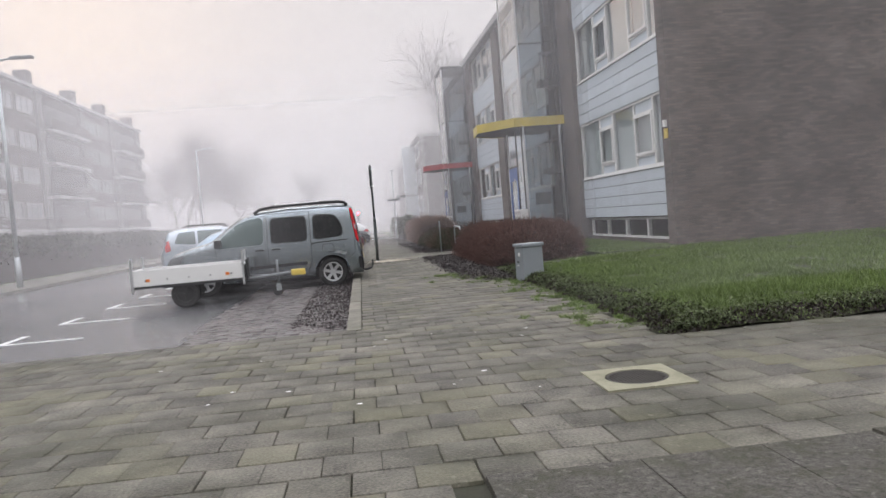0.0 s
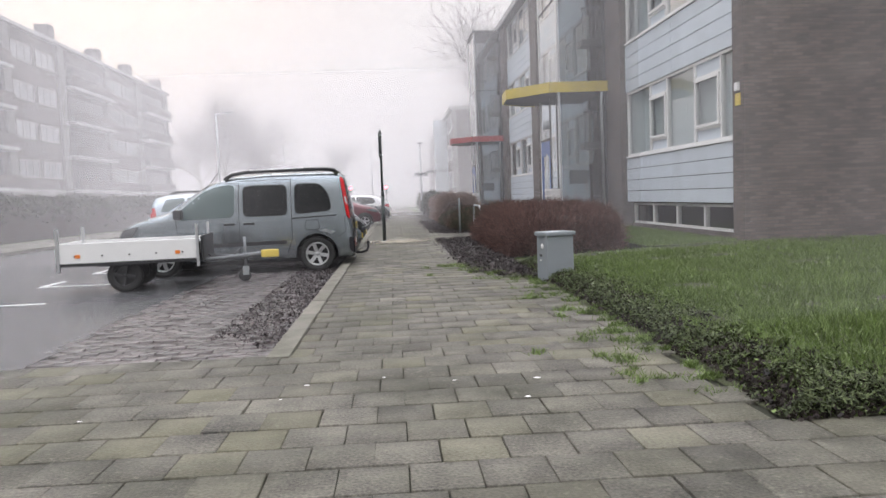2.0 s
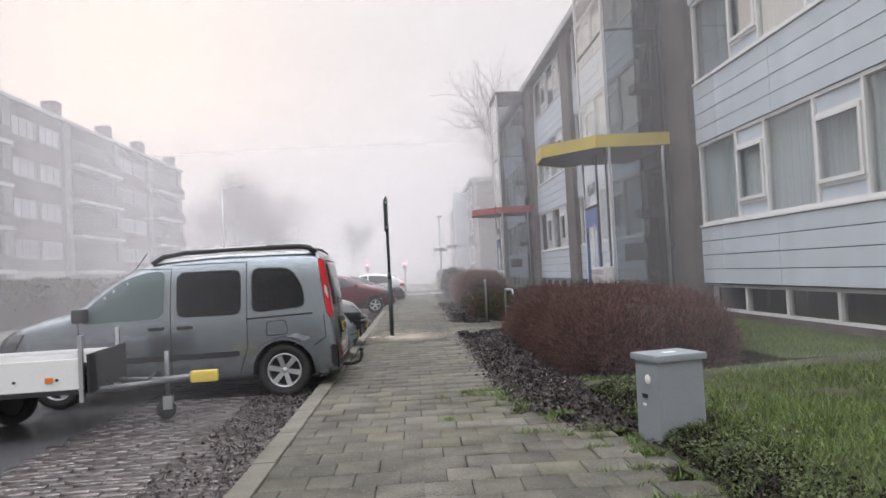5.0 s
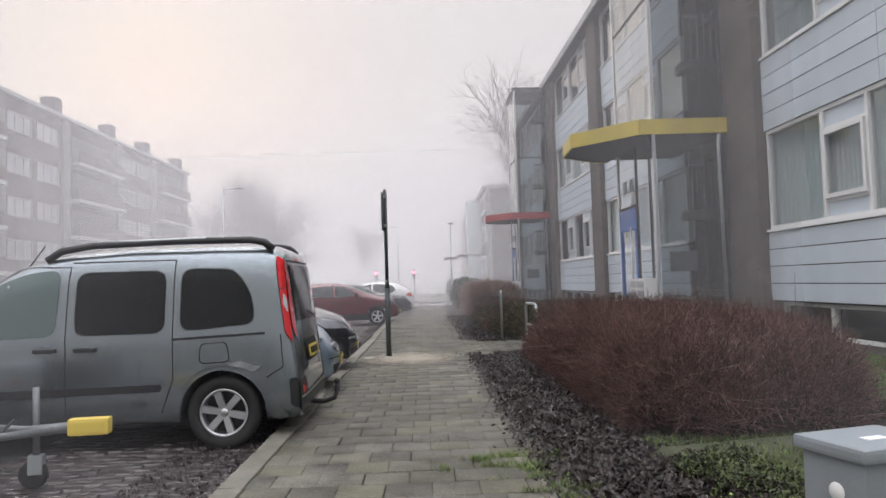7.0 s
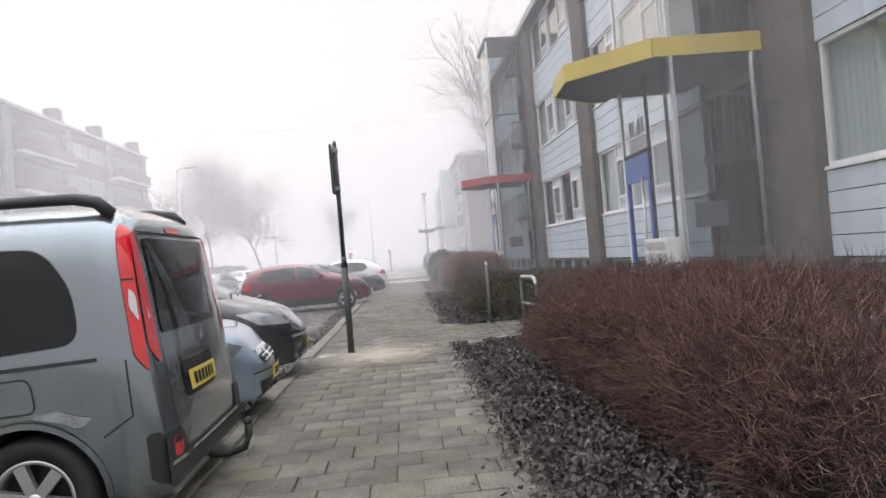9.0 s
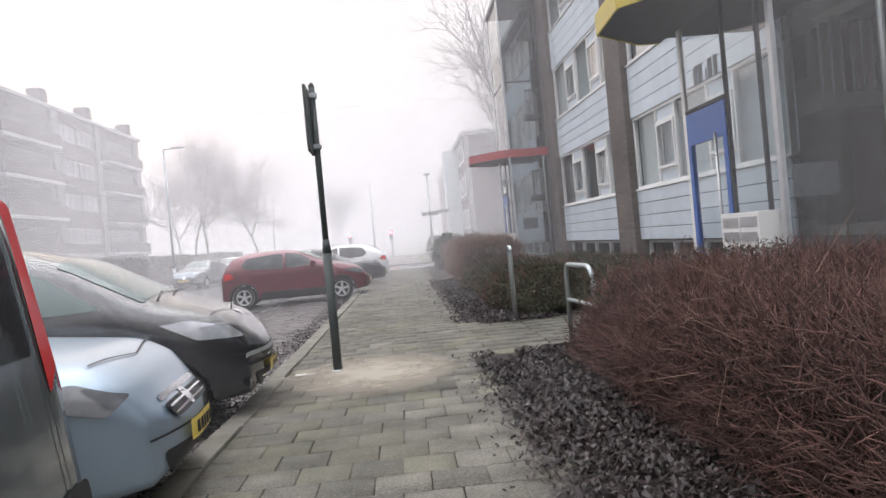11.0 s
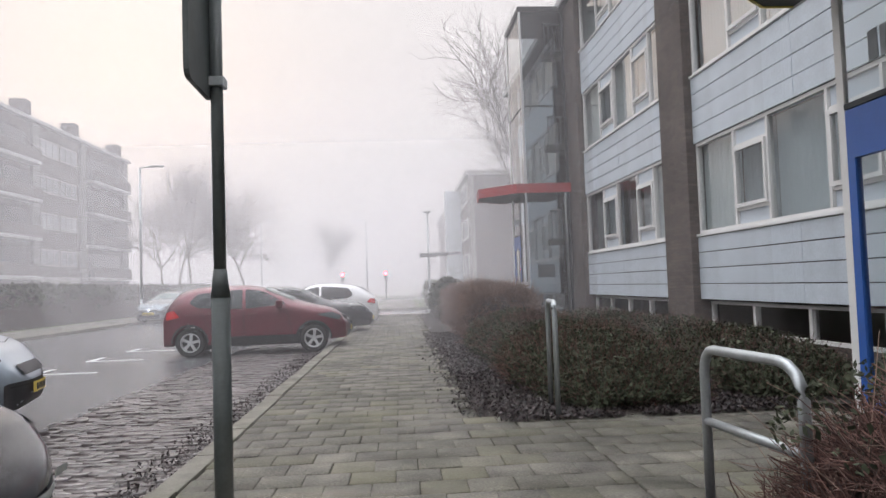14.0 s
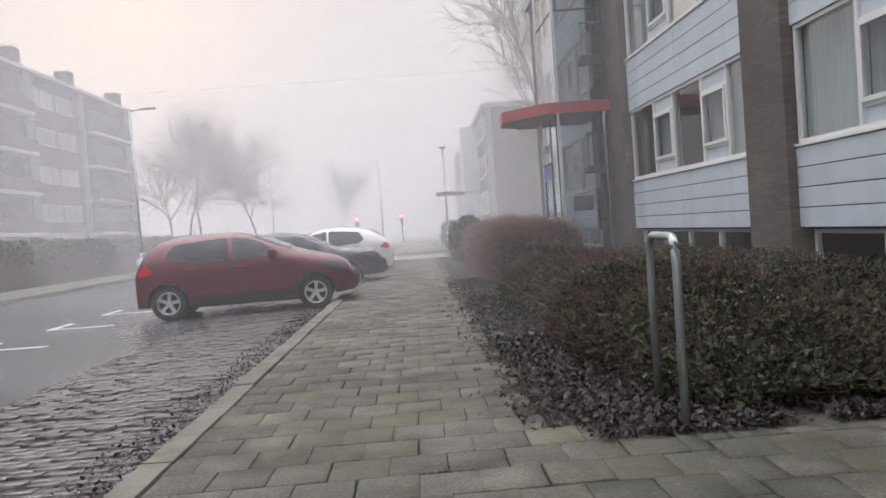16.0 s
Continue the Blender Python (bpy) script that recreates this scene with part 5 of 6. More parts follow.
# the open trailer
TR = thing("trailer", "small open trailer with white side boards and yellow coupling", "trailer", (-1.28, 14.75, -0.1), 186.5)
x0, x1, w2 = 1.02, 3.05, 0.62
tb = part("bed", box(x0, -w2, 0.42, x1, w2, 0.47), M_DARK, TR)
for s in (1, -1):
    sb = part("side_board", box(x0 + 0.02, s * (w2 - 0.028), 0.45, x1, s * w2, 0.76, 0.006), M_WHITE, TR, "white side board")
    for k in range(5):
        part("bolt", add_tube(bmesh.new(), (x0 + 0.25 + k * 0.38, s * w2, 0.57), (x0 + 0.25 + k * 0.38, s * (w2 + 0.012), 0.57), 0.014, sides=8), M_DARK, sb)
    for xx in (x0 + 0.32, x1 - 0.3):
        part("reflector", box(xx - 0.035, s * w2, 0.545, xx + 0.035, s * (w2 + 0.012), 0.595), M_LITAMB, sb)
    for xx in (x0 + 0.03, x1 - 0.03):
        part("corner_post", box(xx - 0.02, s * (w2 - 0.03), 0.34, xx + 0.02, s * (w2 + 0.02), 0.98, 0.004), M_ALU, TR)
    part("mudguard", box(1.78, s * (w2 - 0.22), 0.40, 2.5, s * (w2 - 0.02), 0.44, 0.02), M_DARK, TR)
    wheel(TR, 2.13, s * (w2 - 0.12), 0.25, 0.25, 0.15, 4, s, M_DARK)
    part("draw_bar", add_tube(bmesh.new(), (x0 + 0.1, s * 0.42, 0.42), (0.3, 0, 0.42), 0.03, sides=6), M_OLDZINC, TR)
part("tail_board", box(x1 - 0.03, -w2, 0.45, x1, w2, 0.76, 0.006), M_WHITE, TR)
part("front_board", box(x0 - 0.05, -w2, 0.42, x0 - 0.02, w2, 0.80, 0.006), M_DARK, TR, "black front board")
part("cover", box(x0 - 0.02, -w2 + 0.05, 0.70, x1 - 0.06, w2 - 0.05, 0.72), M_ALU, TR)
part("coupling_bar", add_tube(bmesh.new(), (0.5, 0, 0.42), (0.1, 0, 0.44), 0.04), M_OLDZINC, TR)
part("coupling_head", add_box(bmesh.new(), -0.12, -0.055, 0.38, 0.16, 0.055, 0.50, 0.025), M_PLATE, TR, "yellow coupling head")
part("jockey_leg", add_tube(bmesh.new(), (0.42, -0.1, 0.12), (0.42, -0.1, 0.72), 0.024), M_OLDZINC, TR)
part("jockey_fork", box(0.37, -0.14, 0.1, 0.47, -0.06, 0.24, 0.01), M_ZINC, TR)
bm = bmesh.new()
lathe(bm, [(0.001, -0.03), (0.085, -0.03), (0.1, -0.015), (0.1, 0.015), (0.085, 0.03), (0.001, 0.03)], 20, "Y", (0.44, -0.1, 0.1))
part("jockey_wheel", bm, M_RUBBER, TR)
part("plug_cable", add_path(bmesh.new(), [(1.0, 0.1, 0.5), (0.8, 0.16, 0.36), (0.6, 0.12, 0.42), (0.5, 0.05, 0.52)], 0.012), M_DARK, TR)

# ---- street furniture ----
cab = thing("utility_cabinet", "grey steel utility cabinet with a pale lid and round sticker", "cabinet", (2.84, 12.26, -0.05), 15)
bm = add_box(bmesh.new(), -0.19, -0.15, -0.05, 0.19, 0.15, 0.63, 0.012)
for v in bm.verts:
    if v.co.z < 0.1:
        v.co.x *= 1.03
part("body", bm, M_CABINET, cab)
part("lid", add_box(bmesh.new(), -0.215, -0.175, 0.632, 0.215, 0.175, 0.685, 0.016), M_CABINET, cab, "overhanging pale grey lid")
bm = bmesh.new()
lathe(bm, [(0.001, 0.004), (0.035, 0.004), (0.037, 0.0)], 16, "X", (-0.2, -0.02, 0.5))
for v in bm.verts:
    v.co.x = -0.196 - (v.co.x + 0.2)
part("sticker", bm, M_WHITE, cab, "round white sticker")
part("lock", box(-0.2, 0.0, 0.36, -0.19, 0.06, 0.39), M_DARK, cab)
part("lid_label", box(-0.06, -0.05, 0.685, 0.04, 0.0, 0.688), M_WHITE, cab)
part("front_label", box(-0.195, 0.02, 0.30, -0.19, 0.06, 0.32), M_WHITE, cab)

pole = thing("sign_pole", "dark grey steel sign pole leaning slightly with a plate seen edge-on", "sign pole", (0.45, 22.2, 0.0))
part("lower_tube", add_tube(bmesh.new(), (0, 0, -0.05), (0, 0, 1.22), 0.046, sides=18), M_POLE, pole)
part("sleeve", add_tube(bmesh.new(), (0, 0, 1.22), (0, 0, 1.36), 0.048, 0.032, 18), M_POLE, pole)
part("upper_tube", add_tube(bmesh.new(), (0, 0, 1.36), (0, 0, 2.92), 0.031, sides=18), M_POLE, pole)
part("cap", add_tube(bmesh.new(), (0, 0, 2.92), (0, 0, 2.96), 0.034, 0.012, 18), M_POLE, pole)
bm = bmesh.new()
out = rounded([(-0.42, 2.22), (0.06, 2.22), (0.06, 2.87), (-0.42, 2.87)], 0.06)
vs0 = [bm.verts.new((-0.055, a, b)) for a, b in out]
vs1 = [bm.verts.new((-0.03, a, b)) for a, b in out]
bm.faces.new(vs0); bm.faces.new(vs1[::-1])
for i in range(len(out)):
    j = (i + 1) % len(out)
    bm.faces.new((vs0[i], vs0[j], vs1[j], vs1[i]))
bmesh.ops.recalc_face_normals(bm, faces=bm.faces)
pl = part("sign_plate", bm, M_POLE, pole, "dark sign plate seen from its edge")
pl.rotation_euler = (0, 0, radians(1.5))
for z in (2.28, 2.8):
    part("clamp", box(-0.06, -0.045, z, 0.045, 0.045, z + 0.05, 0.008), M_ZINC, pole)
part("foot_collar", add_tube(bmesh.new(), (0, 0, -0.01), (0, 0, 0.03), 0.06, 0.05, 18), M_ZINC, pole)


def hoop(name, label, a, b, high=0.95, mid=True):
    t = thing(name, label, "hoop rail", (*a, 0.0), group="hoop rails at the path")
    dx, dy = b[0] - a[0], b[1] - a[1]
    pts = [(0, 0, -0.1), (0, 0, high - 0.12)] + [(dx * 0.12 * (1 - math.cos(k)), dy * 0.12 * (1 - math.cos(k)), high - 0.12 + 0.12 * math.sin(k)) for k in (0.4, 0.8, 1.2, 1.571)]
    pts += [(dx * (1 - 0.2 * (1 - math.sin(k))), dy * (1 - 0.2 * (1 - math.sin(k))), high - 0.14 + 0.14 * math.cos(k)) for k in (0, 0.4, 0.8, 1.2, 1.571)] + [(dx, dy, -0.1)]
    part("bent_tube", add_path(bmesh.new(), pts, 0.024, 12), M_ZINC, t)
    if mid:
        part("cross_tube", add_tube(bmesh.new(), (0, 0, high - 0.36), (dx, dy, high - 0.36), 0.021, sides=12), M_ZINC, t)
    return t


hoop("hoop_rail", "galvanised hoop rail with a cross tube beside the brown hedge", (2.86, 22.1), (2.93, 21.32), 0.88)
hoop("hoop_rail", "galvanised hoop rail standing in the green planting", (2.73, 25.04), (2.80, 25.7), 1.05, False)


def lamp_post(at, high, arm, label):
    t = thing("street_lamp", label, "street lamp", (*at, 0.0), group="street lamps")
    part("post", add_tube(bmesh.new(), (0, 0, -0.1), (0, 0, high), 0.075, 0.05, 12), M_ZINC, t)
    part("base", add_tube(bmesh.new(), (0, 0, -0.1), (0, 0, 1.0), 0.1, 0.09, 12), M_ZINC, t)
    if arm:
        part("arm", add_path(bmesh.new(), [(0, 0, high - 0.02), (arm * 0.3, 0, high + 0.03), (arm * 0.7, 0, high + 0.06)], 0.035), M_ZINC, t)
        part("lamp_head", add_box(bmesh.new(), arm * 0.5, -0.12, high + 0.02, arm * 1.3, 0.12, high + 0.11, 0.04), M_CABINET, t)
    else:
        part("lamp_head", add_tube(bmesh.new(), (0, 0, high), (0, 0, high + 0.12), 0.06, 0.28, 14), M_CABINET, t)
    return t


lamp_post((-11.4, 55.0), 7.5, 0.9, "tall grey street lamp with a flat head")
lamp_post((-11.4, 25.6), 7.5, 0.9, "tall grey street lamp with a flat head")
lamp_post((-11.4, 86.0), 7.5, 0.9, "tall grey street lamp with a flat head")
lamp_post((-1.4, 78.0), 6.6, -0.8, "grey street lamp fading into fog")
sl = lamp_post((2.9, 58.8), 5.2, 0, "short street lamp carrying a dark street name board")
part("name_board", box(-0.5, -0.07, 2.78, 0.5, -0.03, 3.0), M_DARKMETAL, sl)
for at in ((-4.2, 88.0), (-0.1, 88.0)):
    t = thing("traffic_light", "traffic light showing red", "traffic light", (*at, 0.0), group="traffic lights")
    part("post", add_tube(bmesh.new(), (0, 0, -0.1), (0, 0, 2.0), 0.06, sides=10), M_DARKMETAL, t)
    part("housing", add_box(bmesh.new(), -0.16, -0.12, 1.75, 0.16, 0.12, 2.7, 0.04), M_DARK, t)
    bm = bmesh.new()
    lathe(bm, [(0.001, -0.15), (0.12, -0.145), (0.15, -0.12)], 16, "Y", (0, 0, 2.48))
    part("red_lens", bm, M_STOP, t, "lit red lens")


# small pale cover and a film of sand round the sign pole
tagged(part("utility_cover", add_box(bmesh.new(), -0.02, 22.28, -0.01, 0.2, 22.46, 0.012, 0.004), M_PALE), "small pale utility cover in the pavers", "cover")
sm = bpy.data.materials.new("pale_sand_film")
sm.use_nodes = True
sn, slk = sm.node_tree.nodes, sm.node_tree.links
sb = sn["Principled BSDF"]
sb.inputs["Base Color"].default_value, sb.inputs["Roughness"].default_value = (0.36, 0.32, 0.26, 1), 0.95
s_no, s_rg, s_tc, s_gr = sn.new("ShaderNodeTexNoise"), sn.new("ShaderNodeMapRange"), sn.new("ShaderNodeTexCoord"), sn.new("ShaderNodeTexGradient")
s_no.inputs["Scale"].default_value, s_no.inputs["Detail"].default_value, s_no.inputs["Roughness"].default_value = 2.6, 7, 0.7
s_gr.gradient_type = "SPHERICAL"
s_mu = sn.new("ShaderNodeMath")
s_mu.operation = "MULTIPLY"
slk.new(s_tc.outputs["Object"], s_no.inputs["Vector"])
s_mp = sn.new("ShaderNodeMapping")
s_mp.inputs["Scale"].default_value = (0.9, 0.7, 1.0)
slk.new(s_tc.outputs["Object"], s_mp.inputs["Vector"]); slk.new(s_mp.outputs[0], s_gr.inputs["Vector"])
slk.new(s_no.outputs[0], s_mu.inputs[0]); slk.new(s_gr.outputs["Fac"], s_mu.inputs[1])
s_rg.inputs["From Min"].default_value, s_rg.inputs["From Max"].default_value, s_rg.inputs["To Max"].default_value = 0.08, 0.42, 0.85
slk.new(s_mu.outputs[0], s_rg.inputs["Value"]); slk.new(s_rg.outputs[0], sb.inputs["Alpha"])
sf = tagged(part("sand_film", box(-1.1, -1.4, 0.0, 1.1, 1.4, 0.001), sm), "film of pale sand trodden over the pavers", "sand", kind="stuff")
sf.location = (0.82, 21.9, 0.016)

# a flattened scrap of paper beside the sign pole
bm = add_prism(bmesh.new(), [(-0.11, -0.03), (-0.02, -0.045), (0.12, -0.02), (0.10, 0.035), (0.0, 0.03), (-0.09, 0.045)], 0.004, 0.009)
scrap = tagged(part("scrap_of_paper", bm, M_WHITE), "flat scrap of white paper on the pavers", "litter")
scrap.matrix_basis = pose(pole.location.x - 0.33, pole.location.y, 0.006, 0, 0, 10)

# ---- planting ----
def outline_noise(p, s, seed):
    return np.array([noise.noise(Vector((q[0] * s + seed, q[1] * s, q[2] * s))) for q in p])


def hedge_points(n, x0, x1, y0, y1, high, end=0.5, seed=0.0, power=3.2):
    """Points near the skin of a rounded, uneven hedge, with their outward directions."""
    v = rng.uniform(0, 1, n)
    tip = rng.uniform(0, 1, n)
    ends = np.abs(rng.normal(0, 0.045, n))
    v = np.where(tip < 0.14, np.minimum(ends, 0.5), np.where(tip > 0.88, 1 - np.minimum(ends, 0.5), v))
    th = np.arccos(rng.uniform(-1, 1, n))
    c, s = np.cos(th), np.sin(th)
    ex = np.sign(c) * np.abs(c) ** (2 / power)
    ez = np.abs(s) ** (2 / power)
    y = y0 + v * (y1 - y0)
    taper = np.clip(np.minimum(y - y0, y1 - y) / end, 0, 1)
    taper = np.sqrt(np.clip(1 - (1 - taper) ** 2.2, 0.04, 1))
    cx, hx = (x0 + x1) / 2, (x1 - x0) / 2
    wob = np.array([noise.noise(Vector((seed, a * 0.9, b * 1.5))) for a, b in zip(y, th)])
    k = (1 + 0.14 * wob)
    p = np.stack([cx + ex * hx * k * (0.35 + 0.65 * taper), y, ez * high * k * taper], 1)
    nrm = np.stack([ex / hx, np.zeros(n), ez / high], 1)
    nrm[:, 1] = np.where(y - y0 < end, -(1 - taper), np.where(y1 - y < end, (1 - taper), 0)) * 2
    nrm /= np.linalg.norm(nrm, axis=1, keepdims=True) + 1e-9
    return p, nrm


def hedge_core(x0, x1, y0, y1, high, end, mat, owner, shrink=0.82, power=3.2):
    """The dense inside, so that the hedge is not see-through; its inner shade is put into the colour."""
    ny, na = 40, 16
    vs, fs = [], []
    for i in range(ny):
        y = y0 + 0.1 + (y1 - y0 - 0.2) * i / (ny - 1)
        t = min(1.0, min(y - y0, y1 - y) / end)
        t = math.sqrt(max(0.04, 1 - (1 - t) ** 2.2))
        for j in range(na):
            a = math.pi * j / (na - 1)
            c, s = math.cos(a), math.sin(a)
            k = shrink * (1 + 0.12 * noise.noise(Vector((x0, y * 1.1, j * 0.4))))
            vs.append(((x0 + x1) / 2 + math.copysign(abs(c) ** (2 / power), c) * (x1 - x0) / 2 * k * (0.35 + 0.65 * t), y, abs(s) ** (2 / power) * high * k * t - 0.02))
    for i in range(ny - 1):
        for j in range(na - 1):
            fs.append((i * na + j, i * na + j + 1, (i + 1) * na + j + 1, (i + 1) * na + j))
    for i, yy in ((0, y0 + 0.06), (ny - 1, y1 - 0.06)):
        vs.append(((x0 + x1) / 2, yy, 0.02))
        for j in range(na - 1):
            fs.append((i * na + j, i * na + j + 1, len(vs) - 1, len(vs) - 1))
    fs = [f if f[2] != f[3] else (f[0], f[1], f[2], f[2]) for f in fs]
    quadsf = [f for f in fs if f[2] != f[3]]
    me_ob = mesh_np("shade_core", vs[:-2], quadsf, mat, owner)
    for i, c in ((0, vs[-2]), (ny - 1, vs[-1])):
        mesh_np("shade_core", list(vs[i * na:(i + 1) * na]) + [c], [(j, j + 1, na) for j in range(na - 1)], mat, owner)
    return me_ob


def twig_hedge(label, x0, x1, y0, y1, high, count, mat, seed, length=0.28, end=0.7, thick=0.0028):
    t = thing("hedge", label, "hedge", (0, 0, 0))
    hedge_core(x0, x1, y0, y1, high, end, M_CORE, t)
    p, n = hedge_points(count, x0, x1, y0, y1, high, end, seed)
    foot = rng.uniform(0, 1, count) < 0.16
    p[:, 0] = np.where(foot, x0 + rng.uniform(0.02, 0.22, count), p[:, 0])
    p[:, 1] = np.where(foot, rng.uniform(y0 + 0.35, y1 - 0.3, count), p[:, 1])
    p[:, 2] = np.where(foot, rng.uniform(0.0, 0.35, count), p[:, 2])
    n[foot] = (-0.9, 0.0, 0.3)
    inward = rng.uniform(0.02, 0.22, count)[:, None]
    a = p - n * inward * 0.9
    d = n * 0.45 + rng.normal(0, 0.6, (count, 3)) + np.array([0, 0, 0.25])
    d /= np.linalg.norm(d, axis=1, keepdims=True)
    ln = rng.uniform(0.35, 1.0, count)[:, None] * length
    b = a + d * ln
    side = rng.normal(0, 0.35, (count, 3))
    c = b + (d + side) * ln * 0.6
    r = rng.uniform(0.6, 1.6, count) * thick
    a[:, 2], b[:, 2], c[:, 2] = np.maximum(a[:, 2], 0.02), np.maximum(b[:, 2], 0.03), np.maximum(c[:, 2], 0.03)
    v, f = merge([sticks(a, b, r * 1.2, r), sticks(b, c, r, r * 0.5)])
    tagged(mesh_np("twig_growth", v, f, mat, t), kind="stuff")
    return t


hedge1 = twig_hedge("bare reddish-brown twig hedge clipped low beside the walk", 2.66, 5.0, 14.95, 21.8, 0.88, 50000, M_TWIG, 3.0, 0.15, 1.35, 0.0024)
# a few long pale shoots
m = 260
p, n = hedge_points(m, 2.66, 5.0, 14.95, 21.8, 0.9, 1.35, 9.0)
d = n * 0.3 + rng.normal(0, 0.7, (m, 3))
d /= np.linalg.norm(d, axis=1, keepdims=True)
v, f = sticks(p, np.maximum(p + d * rng.uniform(0.2, 0.5, (m, 1)), [-9, -9, 0.05]), np.full(m, 0.003), np.full(m, 0.0015))
tagged(mesh_np("shoot_growth", v, f, M_TWIG2, hedge1, "long pale shoots"), kind="stuff")
# green tips at its far end
m = 2500
p, n = hedge_points(m * 4, 2.66, 5.0, 14.95, 21.8, 0.92, 0.7, 5.0)
p, n = p[(p[:, 1] > 20.3) & (p[:, 2] > 0.6)][:m], n[(p[:, 1] > 20.3) & (p[:, 2] > 0.6)][:m]
u, w = rng.normal(0, 0.007, p.shape), rng.normal(0, 0.007, p.shape)
v, f = quads(p + rng.normal(0, 0.02, p.shape), u, w)
tagged(mesh_np("green_growth", v, f, M_LEAF, hedge1), kind="stuff")


def leaf_shrub(label, x0, x1, y0, y1, high, count, mat, seed, size=0.016, end=0.6, twigs=3000, power=2.8):
    t = thing("shrub_bed", label, "shrubs", (0, 0, 0))
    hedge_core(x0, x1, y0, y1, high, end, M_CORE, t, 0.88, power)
    p, n = hedge_points(count, x0, x1, y0, y1, high, end, seed, power)
    p = p - n * rng.uniform(-0.06, 0.12, (count, 1)) + rng.normal(0, 0.025, (count, 3))
    p[:, 2] = np.maximum(p[:, 2], 0.03)
    u = rng.normal(0, 1, (count, 3))
    u /= np.linalg.norm(u, axis=1, keepdims=True)
    w = np.cross(u, n + rng.normal(0, 0.5, (count, 3)))
    w /= np.linalg.norm(w, axis=1, keepdims=True) + 1e-9
    s = rng.uniform(0.6, 1.4, (count, 1)) * size
    v, f = quads(p, u * s * 1.5, w * s * 0.8)
    tagged(mesh_np("leaves", v, f, mat, t), kind="stuff")
    p, n = hedge_points(twigs, x0, x1, y0, y1, high, end, seed + 2, power)
    d = n * 0.5 + rng.normal(0, 0.6, (twigs, 3))
    d /= np.linalg.norm(d, axis=1, keepdims=True)
    v, f = sticks(p - n * 0.08, np.maximum(p + d * rng.uniform(0.05, 0.2, (twigs, 1)), [-99, -99, 0.03]), np.full(twigs, 0.003), np.full(twigs, 0.0015))
    tagged(mesh_np("twig_growth", v, f, M_TWIG, t), kind="stuff")
    return t


leaf_shrub("low dark green shrubs spreading beside the walk", 2.55, 4.7, 25.3, 35.0, 0.62, 85000, M_LEAF, 11.0, 0.0115, 2.4, 14000, 2.0)
leaf_shrub("low dark green shrubs under the windows", 4.4, 6.4, 25.5, 36.0, 0.55, 34000, M_LEAF, 15.0, 0.013, 2.4, 5000, 2.2)
twig_hedge("clipped brown beech hedge behind the shrubs", 2.7, 4.6, 35.2, 44.0, 1.12, 14000, M_TWIG2, 21.0, 0.22, 0.25, 0.004)
leaf_shrub("dark clipped evergreen hedge by the side street", 2.5, 3.6, 44.2, 49.6, 1.3, 9000, M_LEAF, 25.0, 0.03, 0.3, 400)
leaf_shrub("dark rounded bush beyond the side street", 2.6, 5.2, 60.5, 64.0, 1.5, 5000, M_LEAF, 29.0, 0.04, 0.9, 200)
hl = thing("hedge", "long dark clipped hedge in front of the flats across the road", "hedge", (0, 0, 0))
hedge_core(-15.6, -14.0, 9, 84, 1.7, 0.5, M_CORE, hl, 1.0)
n9 = 26000
p, n = hedge_points(n9, -15.7, -13.9, 9, 84, 1.75, 0.5, 33.0, 5.0)
u, w = rng.normal(0, 0.05, (n9, 3)), rng.normal(0, 0.05, (n9, 3))
v, f = quads(p, u, w)
tagged(mesh_np("leaves", v, f, M_LEAF, hl), kind="stuff")

# lawn: raised turf with its blades
ys = np.linspace(6.15, 14.6, 60)
xs_rel = np.concatenate([np.linspace(0, 0.4, 6), np.linspace(0.5, 15, 40)])
vs, fs = [], []
def lawn_z(x, y):
    d = min(x - (2.66 + 0.05 * math.sin(y * 4.2) + 0.03 * math.sin(y * 11)), y - (6.12 + 0.04 * math.sin(x * 5.0)))
    if d < 0:
        return -0.01
    return min(1.0, d / 0.18) * 0.07 + min(1.0, d / 3.5) * 0.15 + 0.012 * noise.noise(Vector((x * 3, y * 3, 0)))
for y in ys:
    for xr in xs_rel:
        x = 2.62 + xr
        vs.append((x, y, lawn_z(x, y)))
nx = len(xs_rel)
fs = [(i * nx + j, i * nx + j + 1, (i + 1) * nx + j + 1, (i + 1) * nx + j) for i in range(len(ys) - 1) for j in range(nx - 1)]
lawn = tagged(mesh_np("lawn", vs, fs, M_TURF, None, "", True), "damp green lawn with a ragged earthy edge", "lawn", kind="structure")
m = 150000
x = 2.68 + np.abs(rng.beta(1.0, 2.2, m)) * 11
y = 6.16 + rng.beta(1.0, 1.5, m) * 8.4
keep = np.array([noise.noise(Vector((a * 1.7, b * 1.7, 3.0))) > -0.42 for a, b in zip(x, y)])
x, y = x[keep], y[keep]
m = len(x)
z = np.array([lawn_z(a, b) for a, b in zip(x, y)])
edge_d = np.minimum(x - 2.66, y - 6.12)
rag = np.array([noise.noise(Vector((a * 1.3, b * 1.3, 6.0))) + 0.5 * noise.noise(Vector((a * 4.0, b * 4.0, 9.0))) for a, b in zip(x, y)])
ok = (z > 0.015) & ((edge_d > 0.34 + 0.32 * rag + rng.normal(0, 0.06, m)) | (rng.uniform(0, 1, m) < 0.08))
x, y, z = x[ok], y[ok], z[ok]
m = len(x)
base = np.stack([x, y, z - 0.005], 1)
h = rng.uniform(0.025, 0.075, (m, 1)) * (1 + 0.5 * np.array([noise.noise(Vector((a * 0.9, b * 0.9, 8))) for a, b in zip(x, y)]))[:, None]
d = rng.normal(0, 0.45, (m, 3)); d[:, 2] = 1
